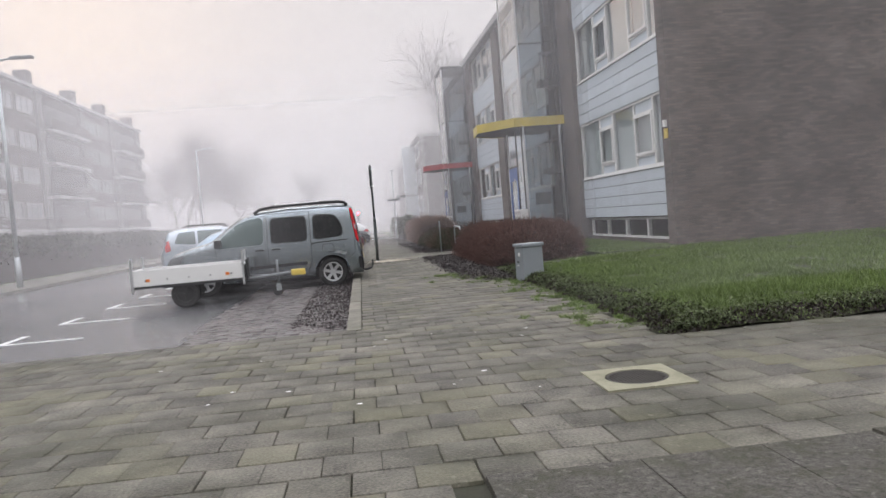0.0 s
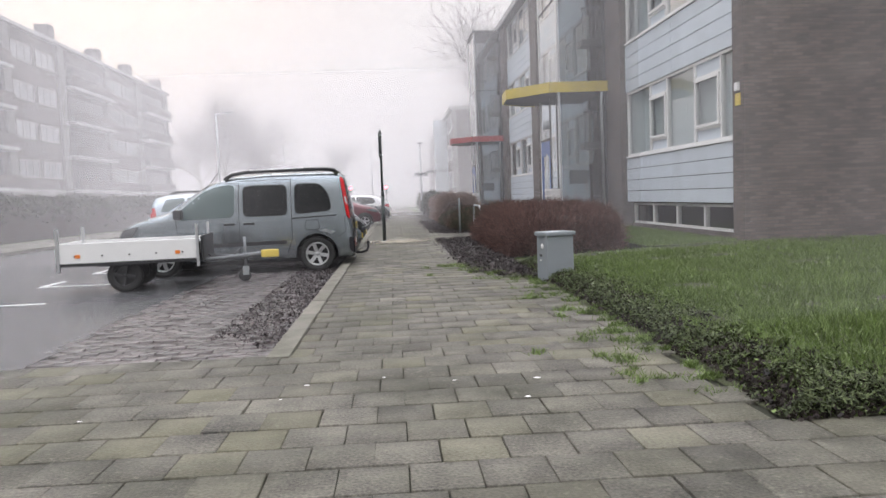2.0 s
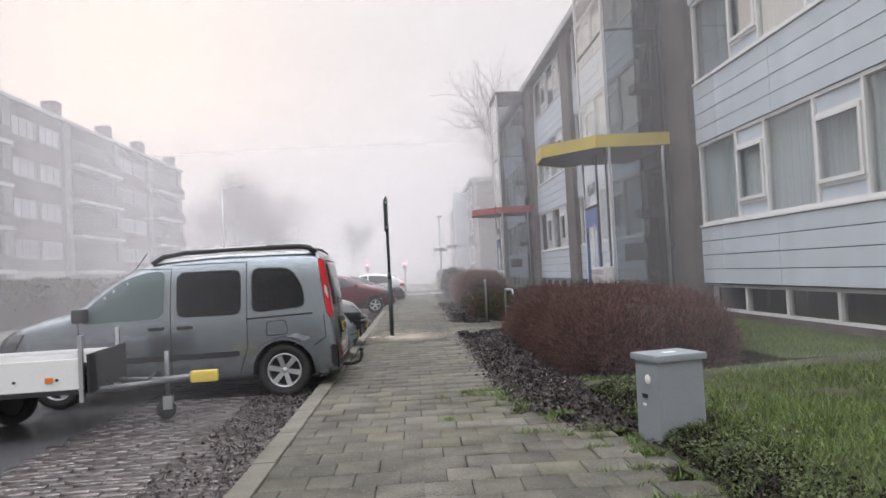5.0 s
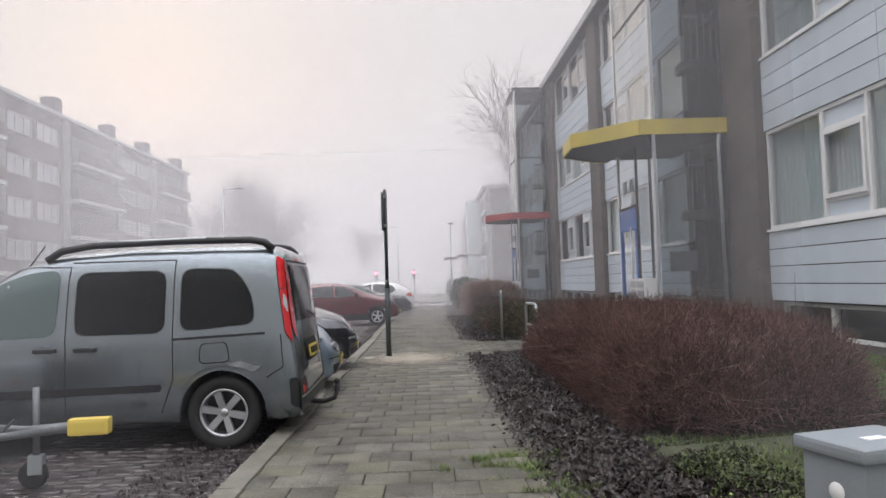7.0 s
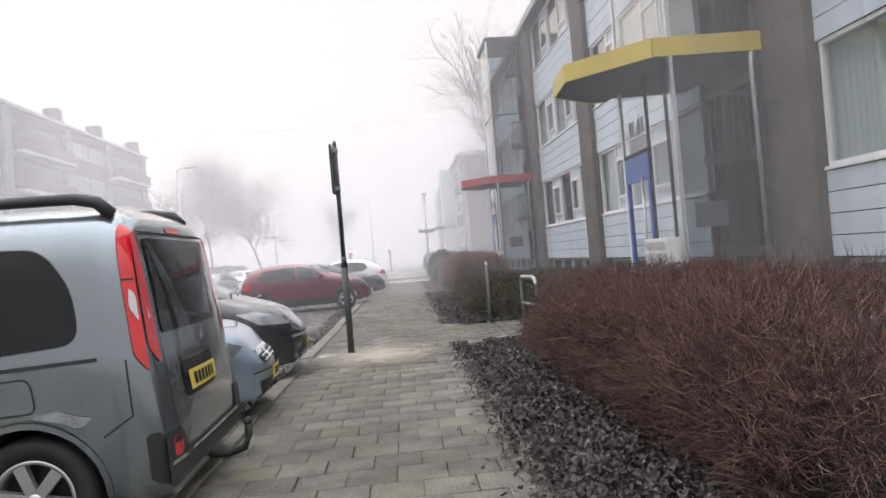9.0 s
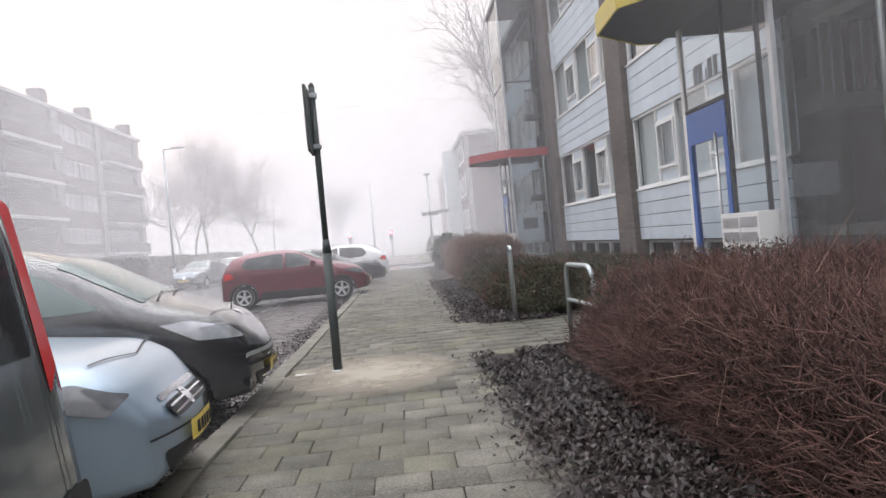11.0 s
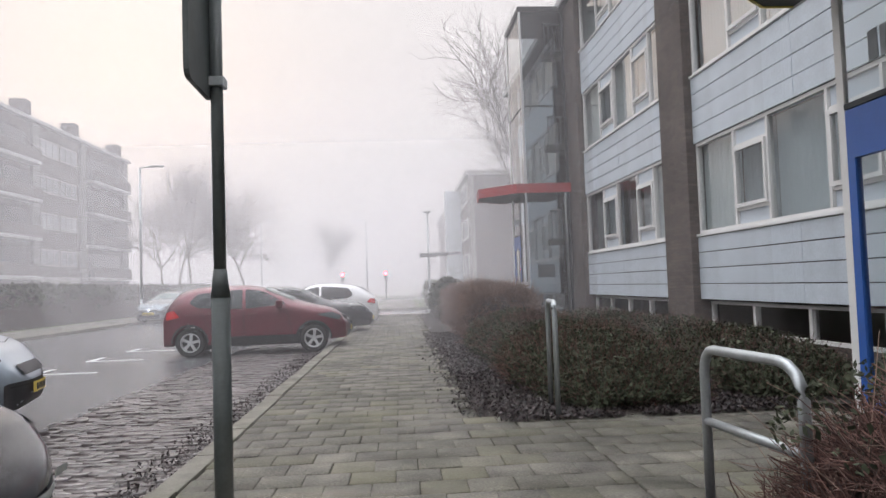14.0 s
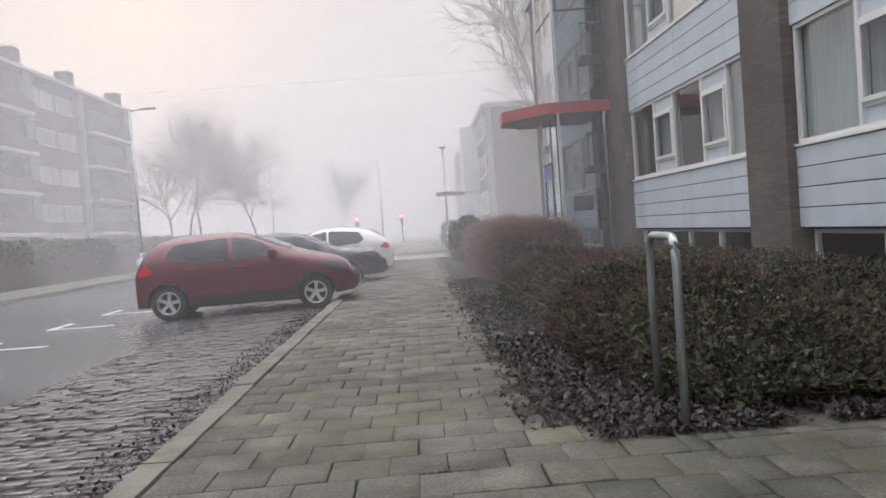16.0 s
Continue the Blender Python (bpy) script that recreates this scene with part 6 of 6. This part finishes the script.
ang = rng.uniform(0, 2 * math.pi, m)
side = np.stack([np.cos(ang), np.sin(ang), np.zeros(m)], 1) * rng.uniform(0.002, 0.005, (m, 1))
tip = base + d * h
v = np.stack([base - side, base + side, tip + side * 0.3, tip - side * 0.3], 1).reshape(-1, 3)
tagged(mesh_np("grass", v, np.arange(4 * m).reshape(-1, 4), M_GRASS), "short damp green grass blades", "grass", kind="stuff")

# blades on the strip by the flats and round the hedge's end
def blades(label, x0, x1, y0, y1, m, base_z):
    b = np.stack([rng.uniform(x0, x1, m), rng.uniform(y0, y1, m), np.full(m, base_z)], 1)
    d = rng.normal(0, 0.5, (m, 3)); d[:, 2] = 1
    tip = b + d * rng.uniform(0.02, 0.075, (m, 1))
    an = rng.uniform(0, 6.28, m)
    sd = np.stack([np.cos(an), np.sin(an), np.zeros(m)], 1) * 0.0035
    v = np.stack([b - sd, b + sd, tip + sd * 0.3, tip - sd * 0.3], 1).reshape(-1, 3)
    tagged(mesh_np("grass", v, np.arange(4 * m).reshape(-1, 4), M_GRASS), label, "grass", kind="stuff")
blades("short grass against the foot of the flats", 4.9, 6.68, 14.62, 21.8, 26000, 0.188)
blades("sparse grass between the cabinet and the hedge", 2.75, 5.0, 14.3, 15.1, 9000, 0.0)

# broad-leaved weeds and clods along the lawn's ragged edge
m = 52000
t_ = rng.uniform(0, 1, m)
along = t_ < 0.55
x = np.where(along, 2.70 + np.abs(rng.normal(0, 0.3, m)), 2.6 + rng.uniform(0, 7, m))
y = np.where(along, rng.uniform(6.15, 14.4, m), 6.18 + np.abs(rng.normal(0, 0.28, m)))
keep = np.array([noise.noise(Vector((a * 3.1, b * 3.1, 1.0))) > -0.12 for a, b in zip(x, y)])
x, y = x[keep], y[keep]
m = len(x)
z = np.array([lawn_z(a, b) for a, b in zip(x, y)]) + np.abs(rng.normal(0, 0.03, m))
ang = rng.uniform(0, 2 * math.pi, m)
s_ = rng.uniform(0.003, 0.0105, (m, 1))
u = np.stack([np.cos(ang), np.sin(ang), rng.normal(0.2, 0.5, m)], 1) * s_ * 1.5
w = np.stack([-np.sin(ang), np.cos(ang), rng.normal(0, 0.4, m)], 1) * s_ * 0.7
v, f = quads(np.stack([x, y, z + 0.012], 1), u, w)
tagged(mesh_np("edge_growth", v, f, M_WEED), "broad-leaved weeds along the lawn edge", "weeds", kind="stuff")

# crumbled earth and dead leaves on the bare bank of the lawn
for mat_, n_e, big, label_ in ((M_SOIL, 26000, 0.014, "crumbled dark earth along the lawn edge"), (M_LITTER, 7000, 0.016, "dead leaves caught along the lawn edge"), (M_GRASS, 9000, 0.010, "torn grass tufts along the lawn edge")):
    along = rng.uniform(0, 1, n_e) < 0.55
    d_ = rng.beta(1.1, 1.6, n_e) * 0.62
    x = np.where(along, 2.66 + d_, 2.62 + rng.uniform(0, 8, n_e))
    y = np.where(along, rng.uniform(6.15, 14.4, n_e), 6.14 + d_)
    z = np.array([max(0.0, lawn_z(a, b)) for a, b in zip(x, y)]) + np.abs(rng.normal(0.004, 0.012, n_e))
    c = np.stack([x, y, z], 1)
    u = rng.normal(0, 1, (n_e, 3))
    u /= np.linalg.norm(u, axis=1, keepdims=True)
    w = np.cross(u, rng.normal(0, 1, (n_e, 3)))
    w /= np.linalg.norm(w, axis=1, keepdims=True) + 1e-9
    sz = rng.uniform(0.4, 1.3, (n_e, 1)) * big
    v, f = quads(c, u * sz, w * sz * 0.7)
    tagged(mesh_np("edge_litter", v, f, mat_), label_, "lawn edge", kind="stuff")

# earth beds under the hedges
def bed(name, label, poly, high):
    bm = add_prism(bmesh.new(), poly, -0.2, high)
    tagged(part(name, bm, M_SOIL), label, "planting bed", kind="structure")
bed("planting_bed", "dark earth bed under the brown hedge", [(2.0, 14.0), (2.7, 12.4), (2.7, 14.62), (6.9, 14.62), (6.9, 22.35), (1.95, 22.35)], 0.001)
bed("planting_bed", "dark earth bed under the green shrubs", [(2.05, 25.15), (6.9, 25.15), (6.9, 49.8), (2.1, 49.8)], 0.001)
sl2 = tagged(part("lawn", box(5.0, 14.63, -0.1, 6.85, 21.9, 0.19), M_TURF), "raised turf strip against the flats", "lawn", kind="structure")

# fallen leaves
def litter(label, regions, size=0.0135, mat=None, name="leaf_litter"):
    chunks = []
    for n, (x0, x1, y0, y1, edge) in regions:
        x = x0 + (x1 - x0) * rng.beta(*edge, n)
        y = rng.uniform(y0, y1, n)
        keep = np.array([noise.noise(Vector((a * 1.6, b * 1.6, 5.0))) + 0.4 * noise.noise(Vector((a * 6, b * 6, 2.0))) > -0.62 for a, b in zip(x, y)])
        x, y = x[keep], y[keep]
        n = len(x)
        ang = rng.uniform(0, 2 * math.pi, n)
        s = rng.uniform(0.5, 1.4, (n, 1)) * size
        u = np.stack([np.cos(ang), np.sin(ang), rng.normal(0, 0.6, n)], 1) * s
        w = np.stack([-np.sin(ang), np.cos(ang), rng.normal(0, 0.6, n)], 1) * s * 0.6
        c = np.stack([x, y, 0.012 + rng.uniform(0, 0.03, n)], 1)
        chunks.append(quads(c, u, w))
    v, f = merge(chunks)
    v[:, 2] = np.maximum(v[:, 2], 0.004)
    return tagged(mesh_name(name, v, f, mat or M_LITTER), label, "leaves", kind="stuff")
def mesh_name(name, v, f, mat):
    return mesh_np(name, v, f, mat)
litter("wet brown leaves lying along the hedge foot", [(44000, (1.75, 3.1, 13.4, 22.4, (1.9, 1.1))), (1500, (1.5, 2.2, 14.5, 22.3, (3, 1.2))), (6000, (2.1, 3.4, 12.6, 15.2, (1.6, 1.2)))])
litter("wet brown leaves under the green shrubs", [(26000, (1.8, 2.95, 25.2, 37.0, (2.2, 1.1))), (1500, (1.5, 2.3, 25.3, 36.0, (3, 1.2))), (14000, (2.2, 5.2, 24.95, 26.0, (1.2, 1.2)))])
lg = litter("blackened leaves and grit in the gutter", [(9000, (-0.75, -0.24, 9.0, 34.0, (1.6, 1.0))), (2600, (-1.0, -0.24, 9.5, 16.5, (1.0, 2.2)))], 0.0115, M_LITTER)
for v_ in lg.data.vertices:
    v_.co.z -= 0.1
# weeds and moss in the joints beside the lawn
m = 150
cx, cy = [], []
for k in range(m):
    yy = 6.6 + 8.2 * rng.uniform(0, 1)
    row = 8.2 + round((yy - 8.2) / 0.3) * 0.3 if rng.uniform() < 0.6 else yy
    n_ = int(rng.uniform(12, 90))
    xx = lawn_edge(row) - abs(rng.normal(0, 0.32)) + 0.12
    cx.append(xx + rng.normal(0, rng.uniform(0.015, 0.07), n_)); cy.append(row + rng.normal(0, rng.uniform(0.01, 0.05), n_))
cx, cy = np.concatenate(cx), np.concatenate(cy)
n_ = len(cx)
base = np.stack([cx, cy, np.zeros(n_)], 1)
dd = rng.normal(0, 0.7, (n_, 3)); dd[:, 2] = 1
tip = base + dd * rng.uniform(0.01, 0.05, (n_, 1))
an = rng.uniform(0, 6.28, n_)
sd = np.stack([np.cos(an), np.sin(an), np.zeros(n_)], 1) * 0.004
v = np.stack([base - sd, base + sd, tip + sd * 0.3, tip - sd * 0.3], 1).reshape(-1, 3)
tagged(mesh_np("joint_weeds", v, np.arange(4 * n_).reshape(-1, 4), M_GRASS), "small green weeds growing in the paver joints", "weeds", kind="stuff")


# bare trees
def bare_tree(at, high, label, seed, spread=0.5, trunk=0.16, mat=None, depth=6, low=0.2, twig=0.010):
    r = np.random.default_rng(seed)
    t = thing("bare_tree", label, "tree", (*at, 0.0), group="bare trees")
    A, B, R0, R1 = [], [], [], []
    level = [(np.array([0, 0, -0.1]), np.array([0, 0, 1.0]), high * low, trunk)]
    for lv in range(depth):
        nxt = []
        for p, d, ln, rad in level:
            q = p
            for s in range(3):
                d2 = d + r.normal(0, 0.09 + 0.03 * lv, 3)
                d2 /= np.linalg.norm(d2)
                e = q + d2 * ln / 3
                A.append(q); B.append(e); R0.append(rad * (1 - 0.12 * s)); R1.append(rad * (1 - 0.12 * (s + 1)))
                if lv > 0 or s == 2:
                    for _ in range(2 if lv < 4 else 1):
                        dd = d2 + r.normal(0, spread, 3) + np.array([0, 0, 0.18])
                        dd /= np.linalg.norm(dd)
                        if r.random() < (0.95 if lv < 2 else 0.62):
                            nxt.append((e, dd, ln * r.uniform(0.55, 0.85), rad * 0.58))
                q, d = e, d2
            nxt.append((q, d, ln * 0.75, rad * 0.66))
        if len(nxt) > 2600:
            idx = r.choice(len(nxt), 2600, replace=False)
            nxt = [nxt[i] for i in idx]
        level = nxt
    A, B, R0, R1 = np.array(A), np.array(B), np.maximum(np.array(R0), twig), np.maximum(np.array(R1), twig * 0.8)
    grow = high / B[:, 2].max()
    A, B = A * grow, B * grow
    big = R0 > trunk * 0.5
    v, f = sticks(A[big], B[big], R0[big], R1[big])
    mesh_np("trunk", v, f, mat or M_BARK, t, "", True)
    v, f = sticks(A[~big], B[~big], R0[~big], R1[~big])
    tagged(mesh_np("crown", v, f, mat or M_BARK, t), kind="stuff")
    return t


bare_tree((-17.6, 86.0), 13.0, "bare spreading tree dim in the fog", 5)
bare_tree((-14.0, 93.0), 11.0, "bare spreading tree dim in the fog", 8)
bare_tree((-22.0, 96.0), 17.0, "tall bare tree behind the flats in fog", 13)
bare_tree((-21.5, 90.0), 12.0, "bushy bare tree beside the flats in fog", 23, 0.6, 0.14)
bare_tree((-8.0, 112.0), 11.0, "bare spreading tree dim in the fog", 12)
bare_tree((9.2, 64.0), 18.5, "tall bare tree rising behind the flats", 9)
bare_tree((22.0, 52.0), 19.0, "tall bare tree rising behind the flats", 16)
bare_tree((11.5, 68.5), 18.0, "tall bare tree rising behind the flats", 19)

# ---- paving pieces ----
lay_all((-12, 9, 0.2, 8.2), (-1.6, 2.4, 3.1, 7.4), 0.3, 0.3, 0.008, M_TILE, yard, "paver", 0.0, "outlying_pavers", skip_yard)
lay_all((-0.08, 2.75, 8.2, 50), (0.0, 2.0, 20.6, 25.0), 0.3, 0.3, 0.008, M_TILE, walkway, "paver", 0.0, "outlying_pavers", skip_walk)
lay_all((-2.4, -0.26, 8.4, 50), (-2.4, -0.26, 24.6, 27.2), 0.205, 0.1, 0.009, M_COBBLE, bay, "paving_brick", -0.1, "outlying_paving_bricks", None, 0.006)
entry = tagged(part("entrance_path", box(2.0, 22.4, -0.2, 5.2, 25.1, -0.024), M_JOINT), "paver path leading to the stairwell door", "path", kind="structure")
lay_all((2.75, 5.2, 22.45, 25.05), (2.75, 5.2, 22.45, 25.05), 0.3, 0.3, 0.008, M_TILE, entry, "paver", 0.001, "outlying_pavers")
kerb = tagged(new("kerb"), "pale concrete kerb along the parking bays", "kerb", kind="structure")
first = None
for i in range(42):
    y = 8.2 + i
    if first is None:
        ob = part("kerb_stone", add_box(bmesh.new(), -0.085, -0.496, -0.24, 0.085, 0.496, 0.012, 0.012), M_KERB, kerb)
        first = ob.data
    else:
        ob = new("kerb_stone", first)
        ob.parent = kerb
    ob.location = (-0.168 + rng.normal(0, 0.004), y + 0.5, rng.normal(0, 0.003))
    ob.rotation_euler = (rng.normal(0, 0.003), 0, rng.normal(0, 0.003))
for i in range(11):
    ob = new("kerb_stone", first)
    ob.parent = kerb
    ob.location = (-0.76 - i, 8.28 + rng.normal(0, 0.004), -0.03)
    ob.rotation_euler = (0, 0, radians(90))
far_kerb = tagged(part("kerb", box(-10.78, 8.2, -0.25, -10.6, 84, 0.012, 0.015), M_KERB), "concrete kerb across the road", "kerb", kind="structure")
tagged(part("kerb", box(-0.08, 50.0, -0.25, 40, 50.17, 0.012, 0.015), M_KERB), "concrete kerb at the side street", "kerb", kind="structure")
tagged(part("kerb", box(-0.08, 58.5, -0.25, 40, 58.67, 0.012, 0.015), M_KERB), "concrete kerb beyond the side street", "kerb", kind="structure")

# drain cover framed by four pale slabs
drain = thing("drain_cover", "round iron cover framed by four pale slabs", "drain cover", (1.79, 4.76, 0.0))
for sx in (-1, 1):
    for sy in (-1, 1):
        bm = bmesh.new()
        arc = [(0.215 * math.cos(a), 0.215 * math.sin(a)) for a in (math.pi / 2 * k / 8 for k in range(9))]
        poly = [(x * sx, y * sy) for x, y in [(0.303, 0.003), (0.303, 0.303), (0.003, 0.303)] + arc[::-1]]
        add_prism(bm, poly, -0.04, 0.006)
        part("slab", bm, M_PALE, drain, "pale yellowish slab")
bm = bmesh.new()
lathe(bm, [(0.21, -0.03), (0.21, 0.002), (0.19, 0.004), (0.185, -0.004), (0.001, -0.004)], 28, "Z")
part("lid", bm, M_IRON, drain)
part("mortar_bed", box(-0.46, -0.45, -0.06, 0.46, 0.45, -0.007), M_TILE, drain)
bm = bmesh.new()
for i in range(-7, 8):
    h = math.sqrt(max(0.0, 0.18 ** 2 - (i * 0.024) ** 2))
    add_box(bm, i * 0.024 - 0.006, -h, -0.006, i * 0.024 + 0.006, h, 0.002)
part("lid_ribs", bm, M_IRON, drain)
slabs = tagged(new("aggregate_slabs"), "rough exposed aggregate slabs set in the pavers", "paving slab", kind="structure")
for x0, x1 in ((0.47, 0.598), (0.6, 1.198), (1.2, 1.798), (1.8, 2.368), (2.37, 2.58)):
    part("slab", add_box(bmesh.new(), x0, 0.5, -0.05, x1 - 0.003, 3.22, 0.006 if 0.6 <= x0 < 2.3 else 0.018, 0.004), M_AGG, slabs)

# small pale droppings on the pavers
for k in range(16):
    bm = bmesh.new()
    bmesh.ops.create_circle(bm, cap_ends=True, segments=7, radius=float(rng.uniform(0.006, 0.018)))
    for v in bm.verts:
        v.co.x *= rng.uniform(0.6, 2.2)
    x, y = rng.uniform(-2.2, 1.6), rng.uniform(4.0, 8.0)
    ob = tagged(part("bird_dropping", bm, M_WHITE), "small white splash on the pavers", "dropping", group="droppings")
    ob.matrix_basis = pose(x, y, 0.012, 0, 0, rng.uniform(-30, 30))

# ---- drifting fog: thin sheets of mist that scatter the daylight ----
def fog_material(amount, clear=None):
    """A veil of the given thickness; clear: the middle (x, z) of a passage through it where it thins out."""
    m = bpy.data.materials.new("thin_mist")
    m.use_nodes = True
    n, l = m.node_tree.nodes, m.node_tree.links
    n.remove(n["Principled BSDF"])
    df, tl, tr, ad, mx = n.new("ShaderNodeBsdfDiffuse"), n.new("ShaderNodeBsdfTranslucent"), n.new("ShaderNodeBsdfTransparent"), n.new("ShaderNodeAddShader"), n.new("ShaderNodeMixShader")
    df.inputs[0].default_value = tl.inputs[0].default_value = (0.51, 0.50, 0.515, 1)
    up, dn = n.new("ShaderNodeCombineXYZ"), n.new("ShaderNodeCombineXYZ")
    up.inputs[2].default_value, dn.inputs[2].default_value = 1.0, -1.0
    l.new(up.outputs[0], df.inputs["Normal"]); l.new(dn.outputs[0], tl.inputs["Normal"])
    l.new(df.outputs[0], ad.inputs[0]); l.new(tl.outputs[0], ad.inputs[1])
    tc = n.new("ShaderNodeTexCoord")
    sp, hz, mu = n.new("ShaderNodeSeparateXYZ"), n.new("ShaderNodeMapRange"), n.new("ShaderNodeMath")
    l.new(tc.outputs["Object"], sp.inputs[0]); l.new(sp.outputs["Z"], hz.inputs["Value"])
    hz.interpolation_type = "SMOOTHSTEP"
    hz.inputs["From Min"].default_value, hz.inputs["From Max"].default_value = 5.0, 34.0
    hz.inputs["To Min"].default_value, hz.inputs["To Max"].default_value = 1.0, 0.0
    mu.operation = "MULTIPLY"
    mu.inputs[0].default_value = amount
    l.new(hz.outputs[0], mu.inputs[1])
    fac = mu.outputs[0]
    if clear:
        off, ln, soft, m2 = n.new("ShaderNodeVectorMath"), n.new("ShaderNodeVectorMath"), n.new("ShaderNodeMapRange"), n.new("ShaderNodeMath")
        off.operation, ln.operation, m2.operation = "SUBTRACT", "LENGTH", "MULTIPLY"
        l.new(tc.outputs["Object"], off.inputs[0])
        off.inputs[1].default_value = clear
        l.new(off.outputs[0], ln.inputs[0]); l.new(ln.outputs["Value"], soft.inputs["Value"])
        soft.interpolation_type = "SMOOTHSTEP"
        soft.inputs["From Min"].default_value, soft.inputs["From Max"].default_value = 1.0, 4.5
        l.new(fac, m2.inputs[0]); l.new(soft.outputs[0], m2.inputs[1])
        fac = m2.outputs[0]
    l.new(fac, mx.inputs[0])
    l.new(tr.outputs[0], mx.inputs[1]); l.new(ad.outputs[0], mx.inputs[2])
    l.new(mx.outputs[0], n["Material Output"].inputs["Surface"])
    return m


def mist(a, b, amount):
    (xa, ya), (xb, yb) = a, b
    v = [(xa, ya, -0.1), (xb, yb, -0.1), ((xa + xb) / 2, (ya + yb) / 2, 300)]
    ob = mesh_np("mist", v, [[0, 1, 2]], fog_material(amount))
    return tagged(ob, "thin veil of pale drifting fog", "fog", kind="stuff")


def open_mist(y, x, amount):
    """A veil with an open passage round the walk."""
    xs, zs = (-160, x - 0.8, x + 0.8, 160), (-0.1, 0.3, 2.1, 45)
    v = [(a, y, b) for b in zs for a in xs]
    f = [[4 * j + i, 4 * j + i + 1, 4 * j + i + 5, 4 * j + i + 4] for j in range(3) for i in range(3) if (i, j) != (1, 1)]
    ob = mesh_np("mist", v, f, fog_material(amount, (x, y, 1.2)))
    return tagged(ob, "thin veil of pale drifting fog over the walk", "fog", kind="stuff")


for y, x, k in ((8.0, 0.9, 0.055), (14.2, 1.15, 0.085), (20.05, 1.35, 0.15)):
    open_mist(y, x, k)
for y, k in ((28.5, 0.035), (32.9, 0.045), (37.3, 0.075), (41.6, 0.09), (50.6, 0.13), (58.3, 0.15), (68.0, 0.17), (98.0, 0.4), (125.0, 0.7)):
    mist((-400, y), (400, y), k)
